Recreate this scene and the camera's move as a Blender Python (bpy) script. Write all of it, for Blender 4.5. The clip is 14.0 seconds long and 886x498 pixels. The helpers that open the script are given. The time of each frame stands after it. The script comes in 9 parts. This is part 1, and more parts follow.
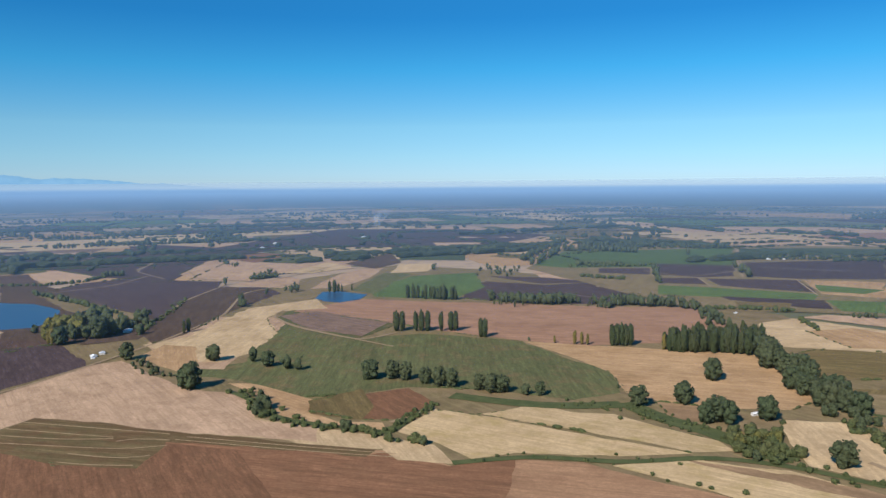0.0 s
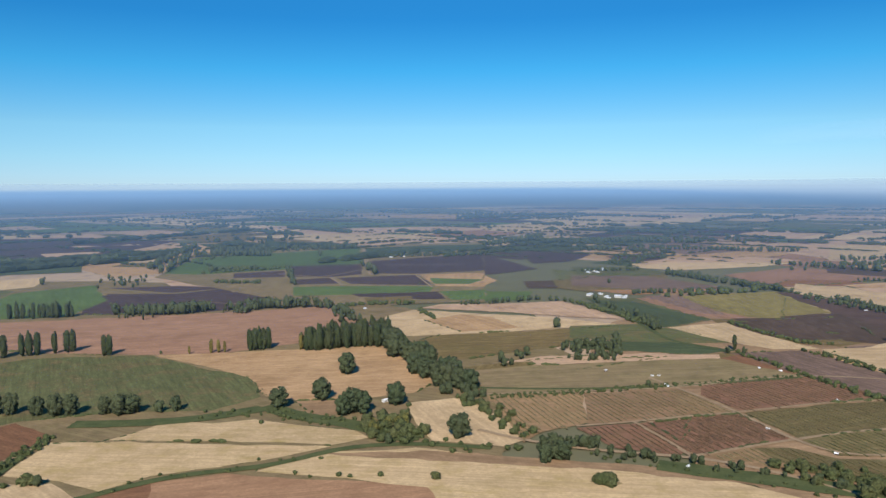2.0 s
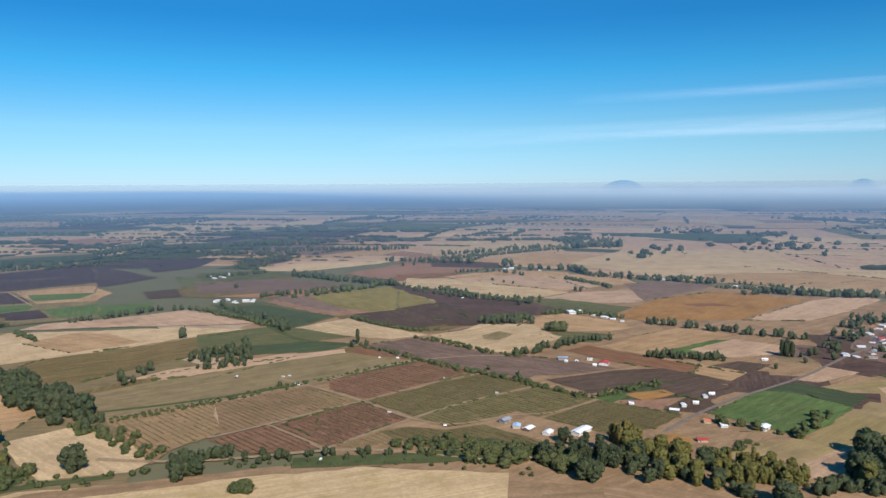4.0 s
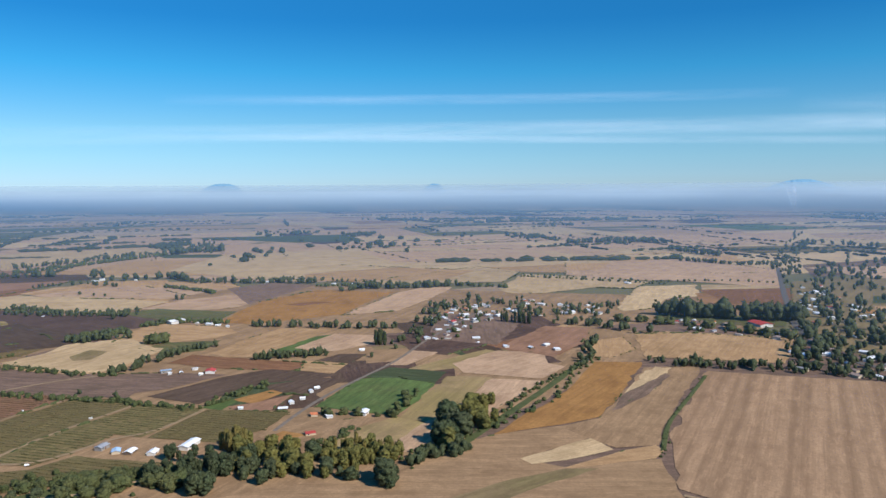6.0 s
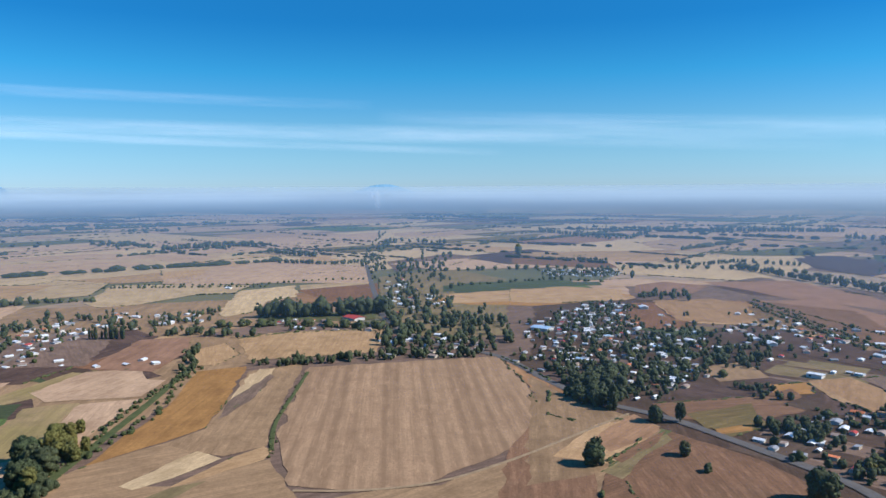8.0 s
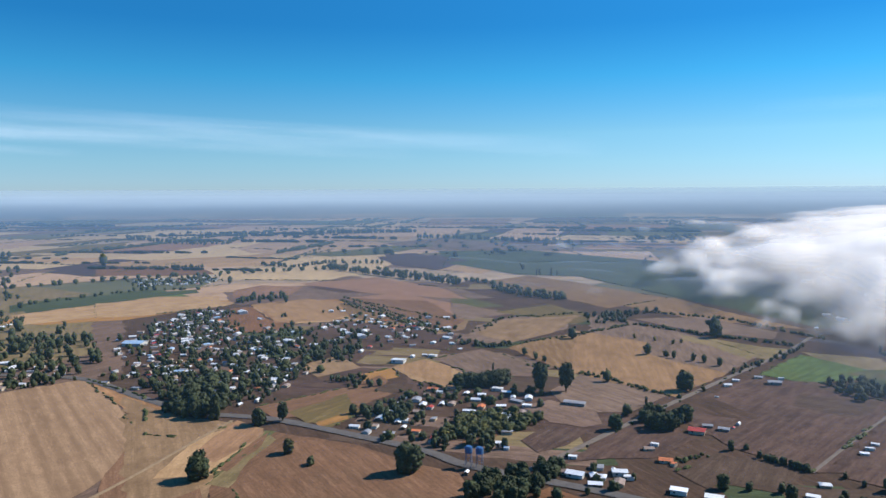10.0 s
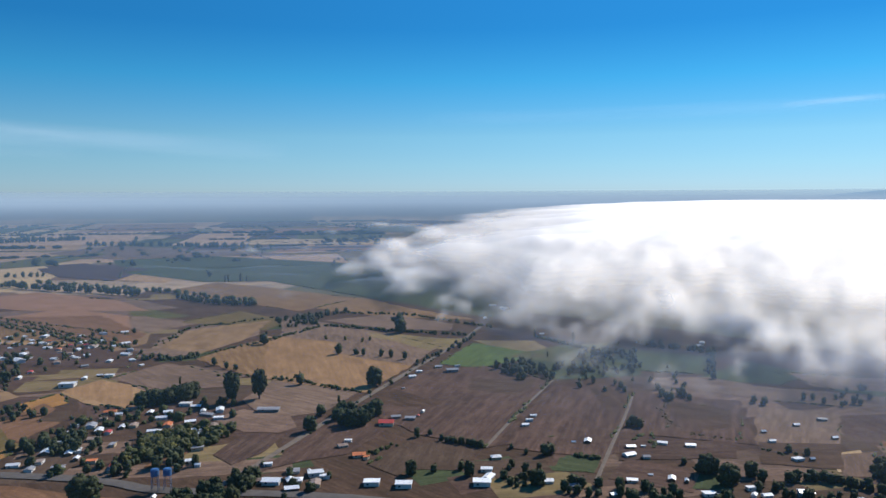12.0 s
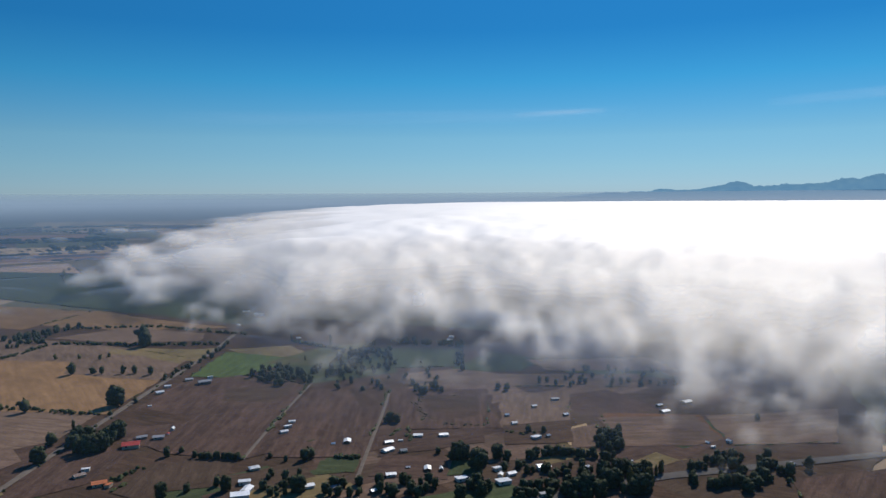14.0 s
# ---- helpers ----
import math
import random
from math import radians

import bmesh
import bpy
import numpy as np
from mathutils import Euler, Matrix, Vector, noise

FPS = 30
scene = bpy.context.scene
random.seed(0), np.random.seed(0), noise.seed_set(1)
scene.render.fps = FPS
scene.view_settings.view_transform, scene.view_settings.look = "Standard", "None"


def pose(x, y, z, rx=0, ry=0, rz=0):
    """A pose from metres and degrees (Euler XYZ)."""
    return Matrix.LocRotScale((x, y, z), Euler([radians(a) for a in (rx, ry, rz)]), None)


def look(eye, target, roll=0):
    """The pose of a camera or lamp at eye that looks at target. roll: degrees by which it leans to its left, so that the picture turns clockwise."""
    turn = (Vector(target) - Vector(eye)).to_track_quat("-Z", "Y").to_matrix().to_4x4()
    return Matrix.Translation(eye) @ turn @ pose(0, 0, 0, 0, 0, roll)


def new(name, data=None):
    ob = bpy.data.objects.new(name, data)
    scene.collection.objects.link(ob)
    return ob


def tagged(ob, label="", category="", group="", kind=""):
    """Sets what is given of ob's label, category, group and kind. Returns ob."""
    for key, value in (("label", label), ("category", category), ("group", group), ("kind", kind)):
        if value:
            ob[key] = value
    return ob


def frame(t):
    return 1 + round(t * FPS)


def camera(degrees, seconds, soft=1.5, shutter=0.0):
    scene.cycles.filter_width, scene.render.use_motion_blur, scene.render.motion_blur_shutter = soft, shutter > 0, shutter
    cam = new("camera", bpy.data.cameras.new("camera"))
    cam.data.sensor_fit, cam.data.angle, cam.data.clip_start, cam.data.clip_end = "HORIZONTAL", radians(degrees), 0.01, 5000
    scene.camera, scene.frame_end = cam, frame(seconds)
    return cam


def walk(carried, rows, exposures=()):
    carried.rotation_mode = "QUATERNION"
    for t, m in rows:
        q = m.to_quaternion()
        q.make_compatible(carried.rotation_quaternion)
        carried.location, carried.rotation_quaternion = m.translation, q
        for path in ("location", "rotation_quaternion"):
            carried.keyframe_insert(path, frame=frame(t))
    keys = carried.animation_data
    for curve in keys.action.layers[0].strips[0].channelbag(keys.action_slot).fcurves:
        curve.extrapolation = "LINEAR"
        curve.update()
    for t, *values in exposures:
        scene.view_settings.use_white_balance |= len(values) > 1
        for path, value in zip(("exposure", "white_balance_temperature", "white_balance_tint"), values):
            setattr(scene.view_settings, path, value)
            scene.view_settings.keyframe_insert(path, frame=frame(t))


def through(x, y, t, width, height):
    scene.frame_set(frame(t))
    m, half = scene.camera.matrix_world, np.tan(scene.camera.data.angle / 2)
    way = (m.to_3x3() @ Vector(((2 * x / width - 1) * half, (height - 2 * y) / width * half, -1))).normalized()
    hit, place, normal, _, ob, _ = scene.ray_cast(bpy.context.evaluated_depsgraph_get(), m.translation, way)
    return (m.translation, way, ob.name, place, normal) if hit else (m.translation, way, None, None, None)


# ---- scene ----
import collections

# ---- camera: a drone hovering and turning on the spot ----
EYE = 125.0
cam = camera(61.96, 14.0)
PATH = [
    (0, 0.00, -4.80, 0.47),
    (0.5, -6.95, -4.78, 0.46),
    (1, -13.96, -4.76, 0.45),
    (1.5, -20.92, -4.75, 0.40),
    (2, -27.93, -4.72, 0.38),
    (2.5, -34.93, -4.70, 0.34),
    (3, -41.96, -4.68, 0.33),
    (5.5, -79.06, -4.57, 0.41),
    (6, -86.71, -4.55, 0.37),
    (6.5, -94.33, -4.53, 0.37),
    (7, -101.91, -4.49, 0.32),
    (7.5, -109.54, -4.46, 0.31),
    (8, -117.16, -4.42, 0.33),
    (10.5, -155.47, -4.16, 0.27),
    (11, -163.08, -4.11, 0.27),
    (11.5, -169.42, -4.05, 0.31),
    (12, -171.63, -4.02, 0.22),
    (12.5, -175.75, -3.96, 0.25),
    (13, -181.18, -3.92, 0.29),
    (13.5, -186.57, -3.91, 0.35),
    (14, -190.54, -3.90, 0.35),
]
EXPOSURES = [(0, 0.32, 6450, 10), (2.5, 0.3, 6500, 10), (6, 0.34, 6350, 10), (8.2, 0.44, 6150, 10), (10.5, 0.42, 6500, 10), (12.5, 0.0, 6500, 10), (14, -0.31, 6500, 10)]
walk(cam, [(t, pose(0, 0, EYE, 90 + pitch, roll, yaw)) for t, yaw, pitch, roll in PATH], EXPOSURES)

# ---- light: clear morning sky, sun behind the fog ----
SUN_BEARING, SUN_HEIGHT = 145.0, 37.0
world = bpy.data.worlds.new("sky")
scene.world = world
world.use_nodes = True
wn = world.node_tree
sky = wn.nodes.new("ShaderNodeTexSky")
sky.sky_type, sky.sun_disc = "NISHITA", False
sky.sun_elevation, sky.sun_rotation = radians(SUN_HEIGHT), radians(-SUN_BEARING)
sky.altitude, sky.air_density, sky.dust_density, sky.ozone_density = 200.0, 1.0, 0.0, 1.0
# the sky's own reddening, from zenith to horizon, sets its colour
split = wn.nodes.new("ShaderNodeSeparateColor")
ratio = wn.nodes.new("ShaderNodeMath")
ratio.operation = "DIVIDE"
half = wn.nodes.new("ShaderNodeMath")
half.operation = "MULTIPLY"
half.inputs[1].default_value = 0.5
tone = wn.nodes.new("ShaderNodeValToRGB")
SKY_TONES = [(0.14, (0.01, 0.12, 0.40)), (0.223, (0.021, 0.224, 0.57)), (0.26, (0.05, 0.348, 0.695)), (0.375, (0.213, 0.512, 0.743)), (0.545, (0.306, 0.582, 0.75)), (0.85, (0.449, 0.642, 0.75))]
for k, (at, c) in enumerate(SKY_TONES):
    stop = tone.color_ramp.elements[k] if k < 2 else tone.color_ramp.elements.new(at)
    stop.position, stop.color = at, (c[0] * 10, c[1] * 10, c[2] * 10, 1.0)
wn.links.new(sky.outputs[0], split.inputs[0])
wn.links.new(split.outputs[0], ratio.inputs[0])
wn.links.new(split.outputs[2], ratio.inputs[1])
wn.links.new(ratio.outputs[0], half.inputs[0])
wn.links.new(half.outputs[0], tone.inputs[0])
# brighter towards the sun and away from it, darker across
even = wn.nodes.new("ShaderNodeValToRGB")
for k, (at, v) in enumerate([(0.166, 3.1), (0.188, 4.8), (0.22, 6.3), (0.26, 7.2), (0.36, 7.9), (0.73, 7.0)]):
    stop = even.color_ramp.elements[k] if k < 2 else even.color_ramp.elements.new(at)
    stop.position, stop.color = at, (v / 10, v / 10, v / 10, 1.0)
glow = wn.nodes.new("ShaderNodeMath")
glow.operation = "DIVIDE"
gain = wn.nodes.new("ShaderNodeMath")
gain.operation = "POWER"
gain.inputs[1].default_value = 0.95
bright = wn.nodes.new("ShaderNodeVectorMath")
bright.operation = "SCALE"
tenth = wn.nodes.new("ShaderNodeMath")
tenth.operation = "MULTIPLY"
tenth.inputs[1].default_value = 0.1
wn.links.new(half.outputs[0], even.inputs[0])
wn.links.new(split.outputs[2], tenth.inputs[0])
wn.links.new(tenth.outputs[0], glow.inputs[0])
wn.links.new(even.outputs[0], glow.inputs[1])
wn.links.new(glow.outputs[0], gain.inputs[0])
wn.links.new(tone.outputs[0], bright.inputs[0])
wn.links.new(gain.outputs[0], bright.inputs["Scale"])
wn.links.new(bright.outputs[0], wn.nodes["Background"].inputs[0])
wn.nodes["Background"].inputs[1].default_value = 0.092
sun = new("sun", bpy.data.lights.new("sun", "SUN"))
sun.data.energy, sun.data.angle, sun.data.color = 5.0, radians(0.53), (1.0, 0.93, 0.84)
sun.matrix_world = look((0, 0, 0), (math.sin(radians(SUN_BEARING)) * math.cos(radians(SUN_HEIGHT)), -math.cos(radians(SUN_BEARING)) * math.cos(radians(SUN_HEIGHT)), -math.sin(radians(SUN_HEIGHT))))
scene.cycles.transparent_max_bounces = 40
RNG = random.Random(7)
# air-light tints of the haze sheet: blue lower down, greyer at its top
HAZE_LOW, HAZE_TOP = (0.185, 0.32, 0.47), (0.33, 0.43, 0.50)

# ---- the land: a plain that lifts to a far rim ----
FLAT, REACH = 1800.0, 2900.0


def far(x, y):
    """How far out on the plain a place stands."""
    r = math.hypot(x, y)
    return r if r <= FLAT else FLAT - REACH * math.log(max(1e-4, 1 - (r - FLAT) / REACH))


def land(x, y):
    r = math.hypot(x, y)
    return 0.0 if r <= FLAT else EYE * (1 - r / far(x, y))


def shrink(x, y):
    r = math.hypot(x, y)
    return 1.0 if r <= FLAT else r / far(x, y)


# ---- materials ----
class Nodes:
    """A small pen for node trees."""

    def __init__(self, name):
        self.mat = bpy.data.materials.new(name)
        self.mat.use_nodes = True
        self.t = self.mat.node_tree
        self.bsdf = self.t.nodes["Principled BSDF"]
        self.out = self.t.nodes["Material Output"]

    def add(self, kind, *links, **props):
        n = self.t.nodes.new("ShaderNode" + kind)
        for k, v in props.items():
            if k == "operation":
                n.operation = v
            elif k == "data_type":
                n.data_type = v
            elif k == "blend_type":
                n.blend_type = v
            elif k == "feature":
                n.feature = v
            elif k == "distance":
                n.distance = v
            elif k == "attribute_name":
                n.attribute_name = v
        for i, v in links:
            if isinstance(v, bpy.types.NodeSocket):
                self.t.links.new(v, n.inputs[i])
            else:
                n.inputs[i].default_value = v
        return n

    def math(self, op, a, b=0.0, c=0.0):
        return self.add("Math", (0, a), (1, b), (2, c), operation=op).outputs[0]

    def mix(self, f, a, b, how="MIX"):
        return self.add("Mix", (0, f), (6, a), (7, b), data_type="RGBA", blend_type=how).outputs[2]

    def noise(self, vec, scale, detail=4.0, rough=0.55):
        return self.add("TexNoise", (0, vec), (2, scale), (3, detail), (4, rough)).outputs[0]

    def ramp(self, v, lo, hi, a=0.0, b=1.0):
        return self.add("MapRange", (0, v), (1, lo), (2, hi), (3, a), (4, b)).outputs[0]

    def stretch(self, vec, sx, sy, sz=1.0):
        return self.add("VectorMath", (0, vec), (1, (sx, sy, sz)), operation="MULTIPLY").outputs[0]

    def coords(self):
        """Object coordinates, shifted at random from object to object."""
        co = self.add("TexCoord").outputs["Object"]
        rnd = self.add("ObjectInfo").outputs["Random"]
        off = self.add("CombineXYZ", (0, self.math("MULTIPLY", rnd, 731.0)), (1, self.math("MULTIPLY", rnd, 397.0))).outputs[0]
        return co, self.add("VectorMath", (0, co), (1, off), operation="ADD").outputs[0], rnd

    def done(self, colour, rough=0.9, spec=0.1, bump=None, strength=0.4, size=0.3):
        if isinstance(colour, bpy.types.NodeSocket):
            self.t.links.new(colour, self.bsdf.inputs["Base Color"])
        else:
            self.bsdf.inputs["Base Color"].default_value = colour
        if isinstance(rough, bpy.types.NodeSocket):
            self.t.links.new(rough, self.bsdf.inputs["Roughness"])
        else:
            self.bsdf.inputs["Roughness"].default_value = rough
        self.bsdf.inputs["Specular IOR Level"].default_value = spec
        if bump is not None:
            b = self.add("Bump", (0, strength), (1, size), (3, bump))
            self.t.links.new(b.outputs[0], self.bsdf.inputs["Normal"])
        return self.mat


def rgb(r, g, b):
    return (r, g, b, 1.0)


def field_mat(name, c1, c2, c3, row=0.0, amount=0.0, streak=0.5):
    """Worked ground: colour in broad patches, streaks along the tractor's way and fine clods."""
    warm = (1.22, 1.09, 1.00) if c1[0] > c1[1] * 1.12 else (1.0, 1.06, 0.98)
    c1, c2, c3 = [tuple(a * b for a, b in zip(c, warm)) for c in (c1, c2, c3)]
    n = Nodes(name)
    co, sh, rnd = n.coords()
    broad = n.noise(sh, 0.012, 5.0, 0.6)
    mid = n.noise(sh, 0.06, 5.0, 0.65)
    fine = n.noise(sh, 0.6, 3.0, 0.7)
    along = n.noise(n.stretch(sh, 0.006, 0.22), 1.0, 4.0, 0.6)
    col = n.mix(n.ramp(broad, 0.38, 0.62), rgb(*c1), rgb(*c2))
    col = n.mix(n.ramp(mid, 0.5, 0.68, 0.0, 0.8), col, rgb(*[v * 0.88 for v in c3]))
    col = n.mix(n.ramp(mid, 0.48, 0.32, 0.0, 0.55), col, rgb(*[v * 1.16 for v in c1]))
    thin = n.noise(n.stretch(sh, 0.012, 0.8), 1.0, 3.0, 0.6)
    blot = n.noise(sh, 0.028, 6.0, 0.7)
    col = n.mix(n.ramp(blot, 0.52, 0.66, 0.0, 0.55), col, rgb(*[v * 0.70 for v in c3]))
    col = n.mix(n.ramp(blot, 0.46, 0.34, 0.0, 0.4), col, rgb(*[v * 1.2 for v in c1]))
    col = n.mix(n.ramp(thin, 0.5, 0.72, 0.0, 0.55), col, rgb(*[v * 0.6 for v in c2]))
    col = n.mix(n.ramp(along, 0.35, 0.7, 0.0, streak), col, rgb(*[v * 0.62 for v in c1]))
    if row:
        y = n.add("SeparateXYZ", (0, sh)).outputs[1]
        bend = n.math("MULTIPLY", n.noise(sh, 0.01, 2.0), 6.0)
        wave = n.math("SINE", n.math("MULTIPLY", n.math("ADD", y, bend), 6.2832 / row))
        band = n.noise(n.stretch(sh, 0.0015, 1.1 / row), 1.0, 3.0, 0.6)
        wave = n.math("ADD", n.math("MULTIPLY", wave, 0.45), n.math("MULTIPLY_ADD", band, 5.0, -2.4))
        col = n.mix(n.ramp(wave, -0.4, 0.8, 0.0, amount), col, rgb(*[v * 0.55 for v in c3]))
    rub = 0.26 if c1[0] > 0.27 else 0.5
    worn = n.noise(n.stretch(sh, 0.045, 0.30), 1.0, 7.0, 0.8)
    col = n.mix(n.ramp(worn, 0.51, 0.62, 0.0, rub), col, rgb(*[v * 0.5 for v in c2]))
    col = n.mix(n.ramp(worn, 0.48, 0.38, 0.0, rub), col, rgb(*[v * 1.45 for v in c1]))
    col = n.mix(n.ramp(fine, 0.35, 0.7, 0.0, 0.5), col, rgb(*[v * 0.58 for v in c2]))
    hue = n.math("MULTIPLY_ADD", rnd, 0.22, 0.90)
    col = n.mix(1.0, col, n.add("CombineColor", (0, hue), (1, hue), (2, hue)).outputs[0], "MULTIPLY")
    return n.done(col, 0.95, 0.05, n.math("ADD", fine, n.math("MULTIPLY", mid, 3.0)), 0.5, 0.4)


FIELD = {
    "pale_straw": (field_mat("pale_straw", (0.46, 0.366, 0.222), (0.4, 0.308, 0.18), (0.31, 0.233, 0.126)), "pale straw-coloured harvested field with faint worn streaks"),
    "weedy_straw": (field_mat("weedy_straw", (0.43, 0.34, 0.2), (0.38, 0.295, 0.165), (0.28, 0.23, 0.075)), "pale straw stubble stained with yellow-green weeds"),
    "gold_straw": (field_mat("gold_straw", (0.40, 0.285, 0.16), (0.34, 0.23, 0.125), (0.27, 0.18, 0.09), 11.0, 0.12), "golden harvested cereal field with tractor lines"),
    "orange_straw": (field_mat("orange_straw", (0.31, 0.18, 0.068), (0.275, 0.158, 0.06), (0.225, 0.125, 0.05), 0, 0, 0.3), "orange-yellow ripe cereal field, evenly dry"),
    "orange_stubble": (field_mat("orange_stubble", (0.31, 0.19, 0.10), (0.27, 0.16, 0.085), (0.21, 0.12, 0.06), 14.0, 0.3), "orange-brown stubble along the edge of a harvested field"),
    "pinkish_stubble": (field_mat("pinkish_stubble", (0.43, 0.318, 0.212), (0.37, 0.268, 0.178), (0.29, 0.2, 0.128), 9.0, 0.1), "pinkish dry stubble field with worn streaks"),
    "pinkish_soil": (field_mat("pinkish_soil", (0.265, 0.165, 0.11), (0.236, 0.146, 0.098), (0.205, 0.125, 0.08), 10.0, 0.15), "reddish-brown tilled field, dry and even"),
    "soil_red": (field_mat("soil_red", (0.195, 0.108, 0.062), (0.165, 0.093, 0.054), (0.21, 0.128, 0.074), 12.0, 0.2), "red-brown bare ploughed soil"),
    "amber_straw": (field_mat("amber_straw", (0.31, 0.205, 0.112), (0.27, 0.176, 0.096), (0.215, 0.145, 0.082), 9.0, 0.15), "amber dry stubble with worn paths"),
    "soil_brown": (field_mat("soil_brown", (0.108, 0.073, 0.059), (0.062, 0.045, 0.039), (0.145, 0.108, 0.087)), "brown bare paddock with dusty patches"),
    "soil_tan": (field_mat("soil_tan", (0.178, 0.109, 0.068), (0.155, 0.094, 0.058), (0.2, 0.132, 0.085), 13.0, 0.2), "tan-brown tilled field with faint rows"),
    "dust_tan": (field_mat("dust_tan", (0.33, 0.212, 0.125), (0.29, 0.182, 0.108), (0.255, 0.155, 0.092), 14.0, 0.15), "dusty orange-brown bare field with faint curved furrows"),
    "red_dust": (field_mat("red_dust", (0.35, 0.222, 0.148), (0.315, 0.198, 0.13), (0.28, 0.17, 0.11), 10.0, 0.12), "pale reddish-brown tilled field, dry and even"),
    "soil_dark": (field_mat("soil_dark", (0.095, 0.07, 0.055), (0.075, 0.055, 0.04), (0.11, 0.085, 0.06), 6.0, 0.2), "dark brown freshly tilled soil"),
    "tan_rows": (field_mat("tan_rows", (0.285, 0.203, 0.12), (0.235, 0.165, 0.098), (0.18, 0.124, 0.072), 10.0, 0.2), "tan fallow field with curving tractor lines"),
    "brown_fallow": (field_mat("brown_fallow", (0.185, 0.134, 0.104), (0.15, 0.11, 0.088), (0.122, 0.098, 0.07)), "brown fallow grassland, dry and patchy"),
    # straw and fallow with backlit dimness put into their base colours
    "dimmed_straw": (field_mat("dimmed_straw", (0.21, 0.142, 0.076), (0.185, 0.122, 0.066), (0.15, 0.1, 0.056), 11.0, 0.12), "dull golden dry paddock with faint tracks"),
    "dimmed_fallow": (field_mat("dimmed_fallow", (0.19, 0.142, 0.108), (0.155, 0.115, 0.088), (0.13, 0.105, 0.078)), "dull brown dry fallow with worn patches"),
    "mustard": (field_mat("mustard", (0.22, 0.19, 0.07), (0.185, 0.165, 0.065), (0.16, 0.14, 0.06), 0, 0, 0.3), "bright yellow-green flowering crop"),
    "brown_dirt": (field_mat("brown_dirt", (0.092, 0.063, 0.046), (0.07, 0.049, 0.037), (0.064, 0.054, 0.036)), "brown dusty ground between the plots of the village"),
    "purple_soil": (field_mat("purple_soil", (0.076, 0.058, 0.06), (0.06, 0.046, 0.05), (0.098, 0.074, 0.066), 8.0, 0.3), "dark purplish ploughed plot"),
    "olive_field": (field_mat("olive_field", (0.122, 0.117, 0.052), (0.1, 0.1, 0.045), (0.25, 0.142, 0.08), 0, 0, 0.3), "olive-green pasture with brown worn patches"),
    "olive_brown": (field_mat("olive_brown", (0.165, 0.13, 0.06), (0.13, 0.112, 0.048), (0.185, 0.13, 0.068), 5.0, 0.25), "olive-brown low crop in rows"),
    "olive_rough": (field_mat("olive_rough", (0.175, 0.15, 0.075), (0.225, 0.175, 0.105), (0.115, 0.112, 0.05)), "rough olive-green grass and weeds"),
    "green_crop": (field_mat("green_crop", (0.115, 0.155, 0.052), (0.092, 0.128, 0.045), (0.155, 0.158, 0.065), 6.0, 0.2), "bright green irrigated crop"),
    "dark_green": (field_mat("dark_green", (0.08, 0.095, 0.048), (0.066, 0.08, 0.042), (0.1, 0.098, 0.052), 6.0, 0.3), "dark green irrigated crop"),
    "yellow_weed": (field_mat("yellow_weed", (0.24, 0.205, 0.085), (0.30, 0.23, 0.13), (0.20, 0.165, 0.085)), "yellow-green weedy meadow going dry"),
    "striped_green": (field_mat("striped_green", (0.13, 0.10, 0.052), (0.115, 0.105, 0.05), (0.165, 0.085, 0.05), 11.0, 0.5), "greenish strip-cropped plot with pale yellow lines"),
    "big_stripes": (field_mat("big_stripes", (0.3, 0.214, 0.134), (0.275, 0.192, 0.12), (0.24, 0.162, 0.1), 8.5, 0.6, 0.5), "large pale stubble field with broad mown stripes"),
    "vine_tan": (field_mat("vine_tan", (0.265, 0.187, 0.106), (0.235, 0.166, 0.095), (0.205, 0.153, 0.075)), "tan vineyard floor between rows"),
    "vine_brown": (field_mat("vine_brown", (0.235, 0.158, 0.095), (0.21, 0.145, 0.088), (0.19, 0.14, 0.07)), "brown vineyard floor between rows"),
    "vine_red": (field_mat("vine_red", (0.19, 0.108, 0.072), (0.16, 0.098, 0.064), (0.16, 0.125, 0.064)), "reddish vineyard floor between rows"),
    "vine_green": (field_mat("vine_green", (0.145, 0.124, 0.06), (0.13, 0.116, 0.056), (0.165, 0.118, 0.064)), "grassy vineyard floor between rows"),
}


def ground_mat():
    """Patchwork of small holdings, as far as the plain goes."""
    n = Nodes("plain")
    uv = n.add("UVMap").outputs[0]
    warp = n.add("VectorMath", (0, uv), (1, n.stretch(n.add("TexNoise", (0, uv), (2, 1.1), (3, 2.0)).outputs[1], 0.25, 0.25, 0.0)), operation="ADD").outputs[0]
    cell = n.add("TexVoronoi", (0, n.stretch(warp, 1.0, 0.72)), (2, 3.2), distance="CHEBYCHEV")
    pick = n.add("SeparateColor", (0, cell.outputs["Color"])).outputs
    tan = n.mix(pick[1], rgb(0.42, 0.30, 0.195), rgb(0.27, 0.19, 0.125))
    green = n.mix(pick[1], rgb(0.12, 0.12, 0.065), rgb(0.17, 0.145, 0.08))
    col = n.mix(n.math("GREATER_THAN", pick[0], 0.62), green, tan)
    col = n.mix(n.ramp(n.noise(uv, 0.7, 5.0), 0.58, 0.66, 0.0, 0.8), col, rgb(0.06, 0.07, 0.045))
    col = n.mix(n.ramp(n.noise(uv, 30.0, 5.0, 0.7), 0.45, 0.75, 0.0, 0.6), col, rgb(0.10, 0.09, 0.06))
    return n.done(col, 0.95, 0.05, n.noise(uv, 400.0, 3.0), 0.4, 0.3)


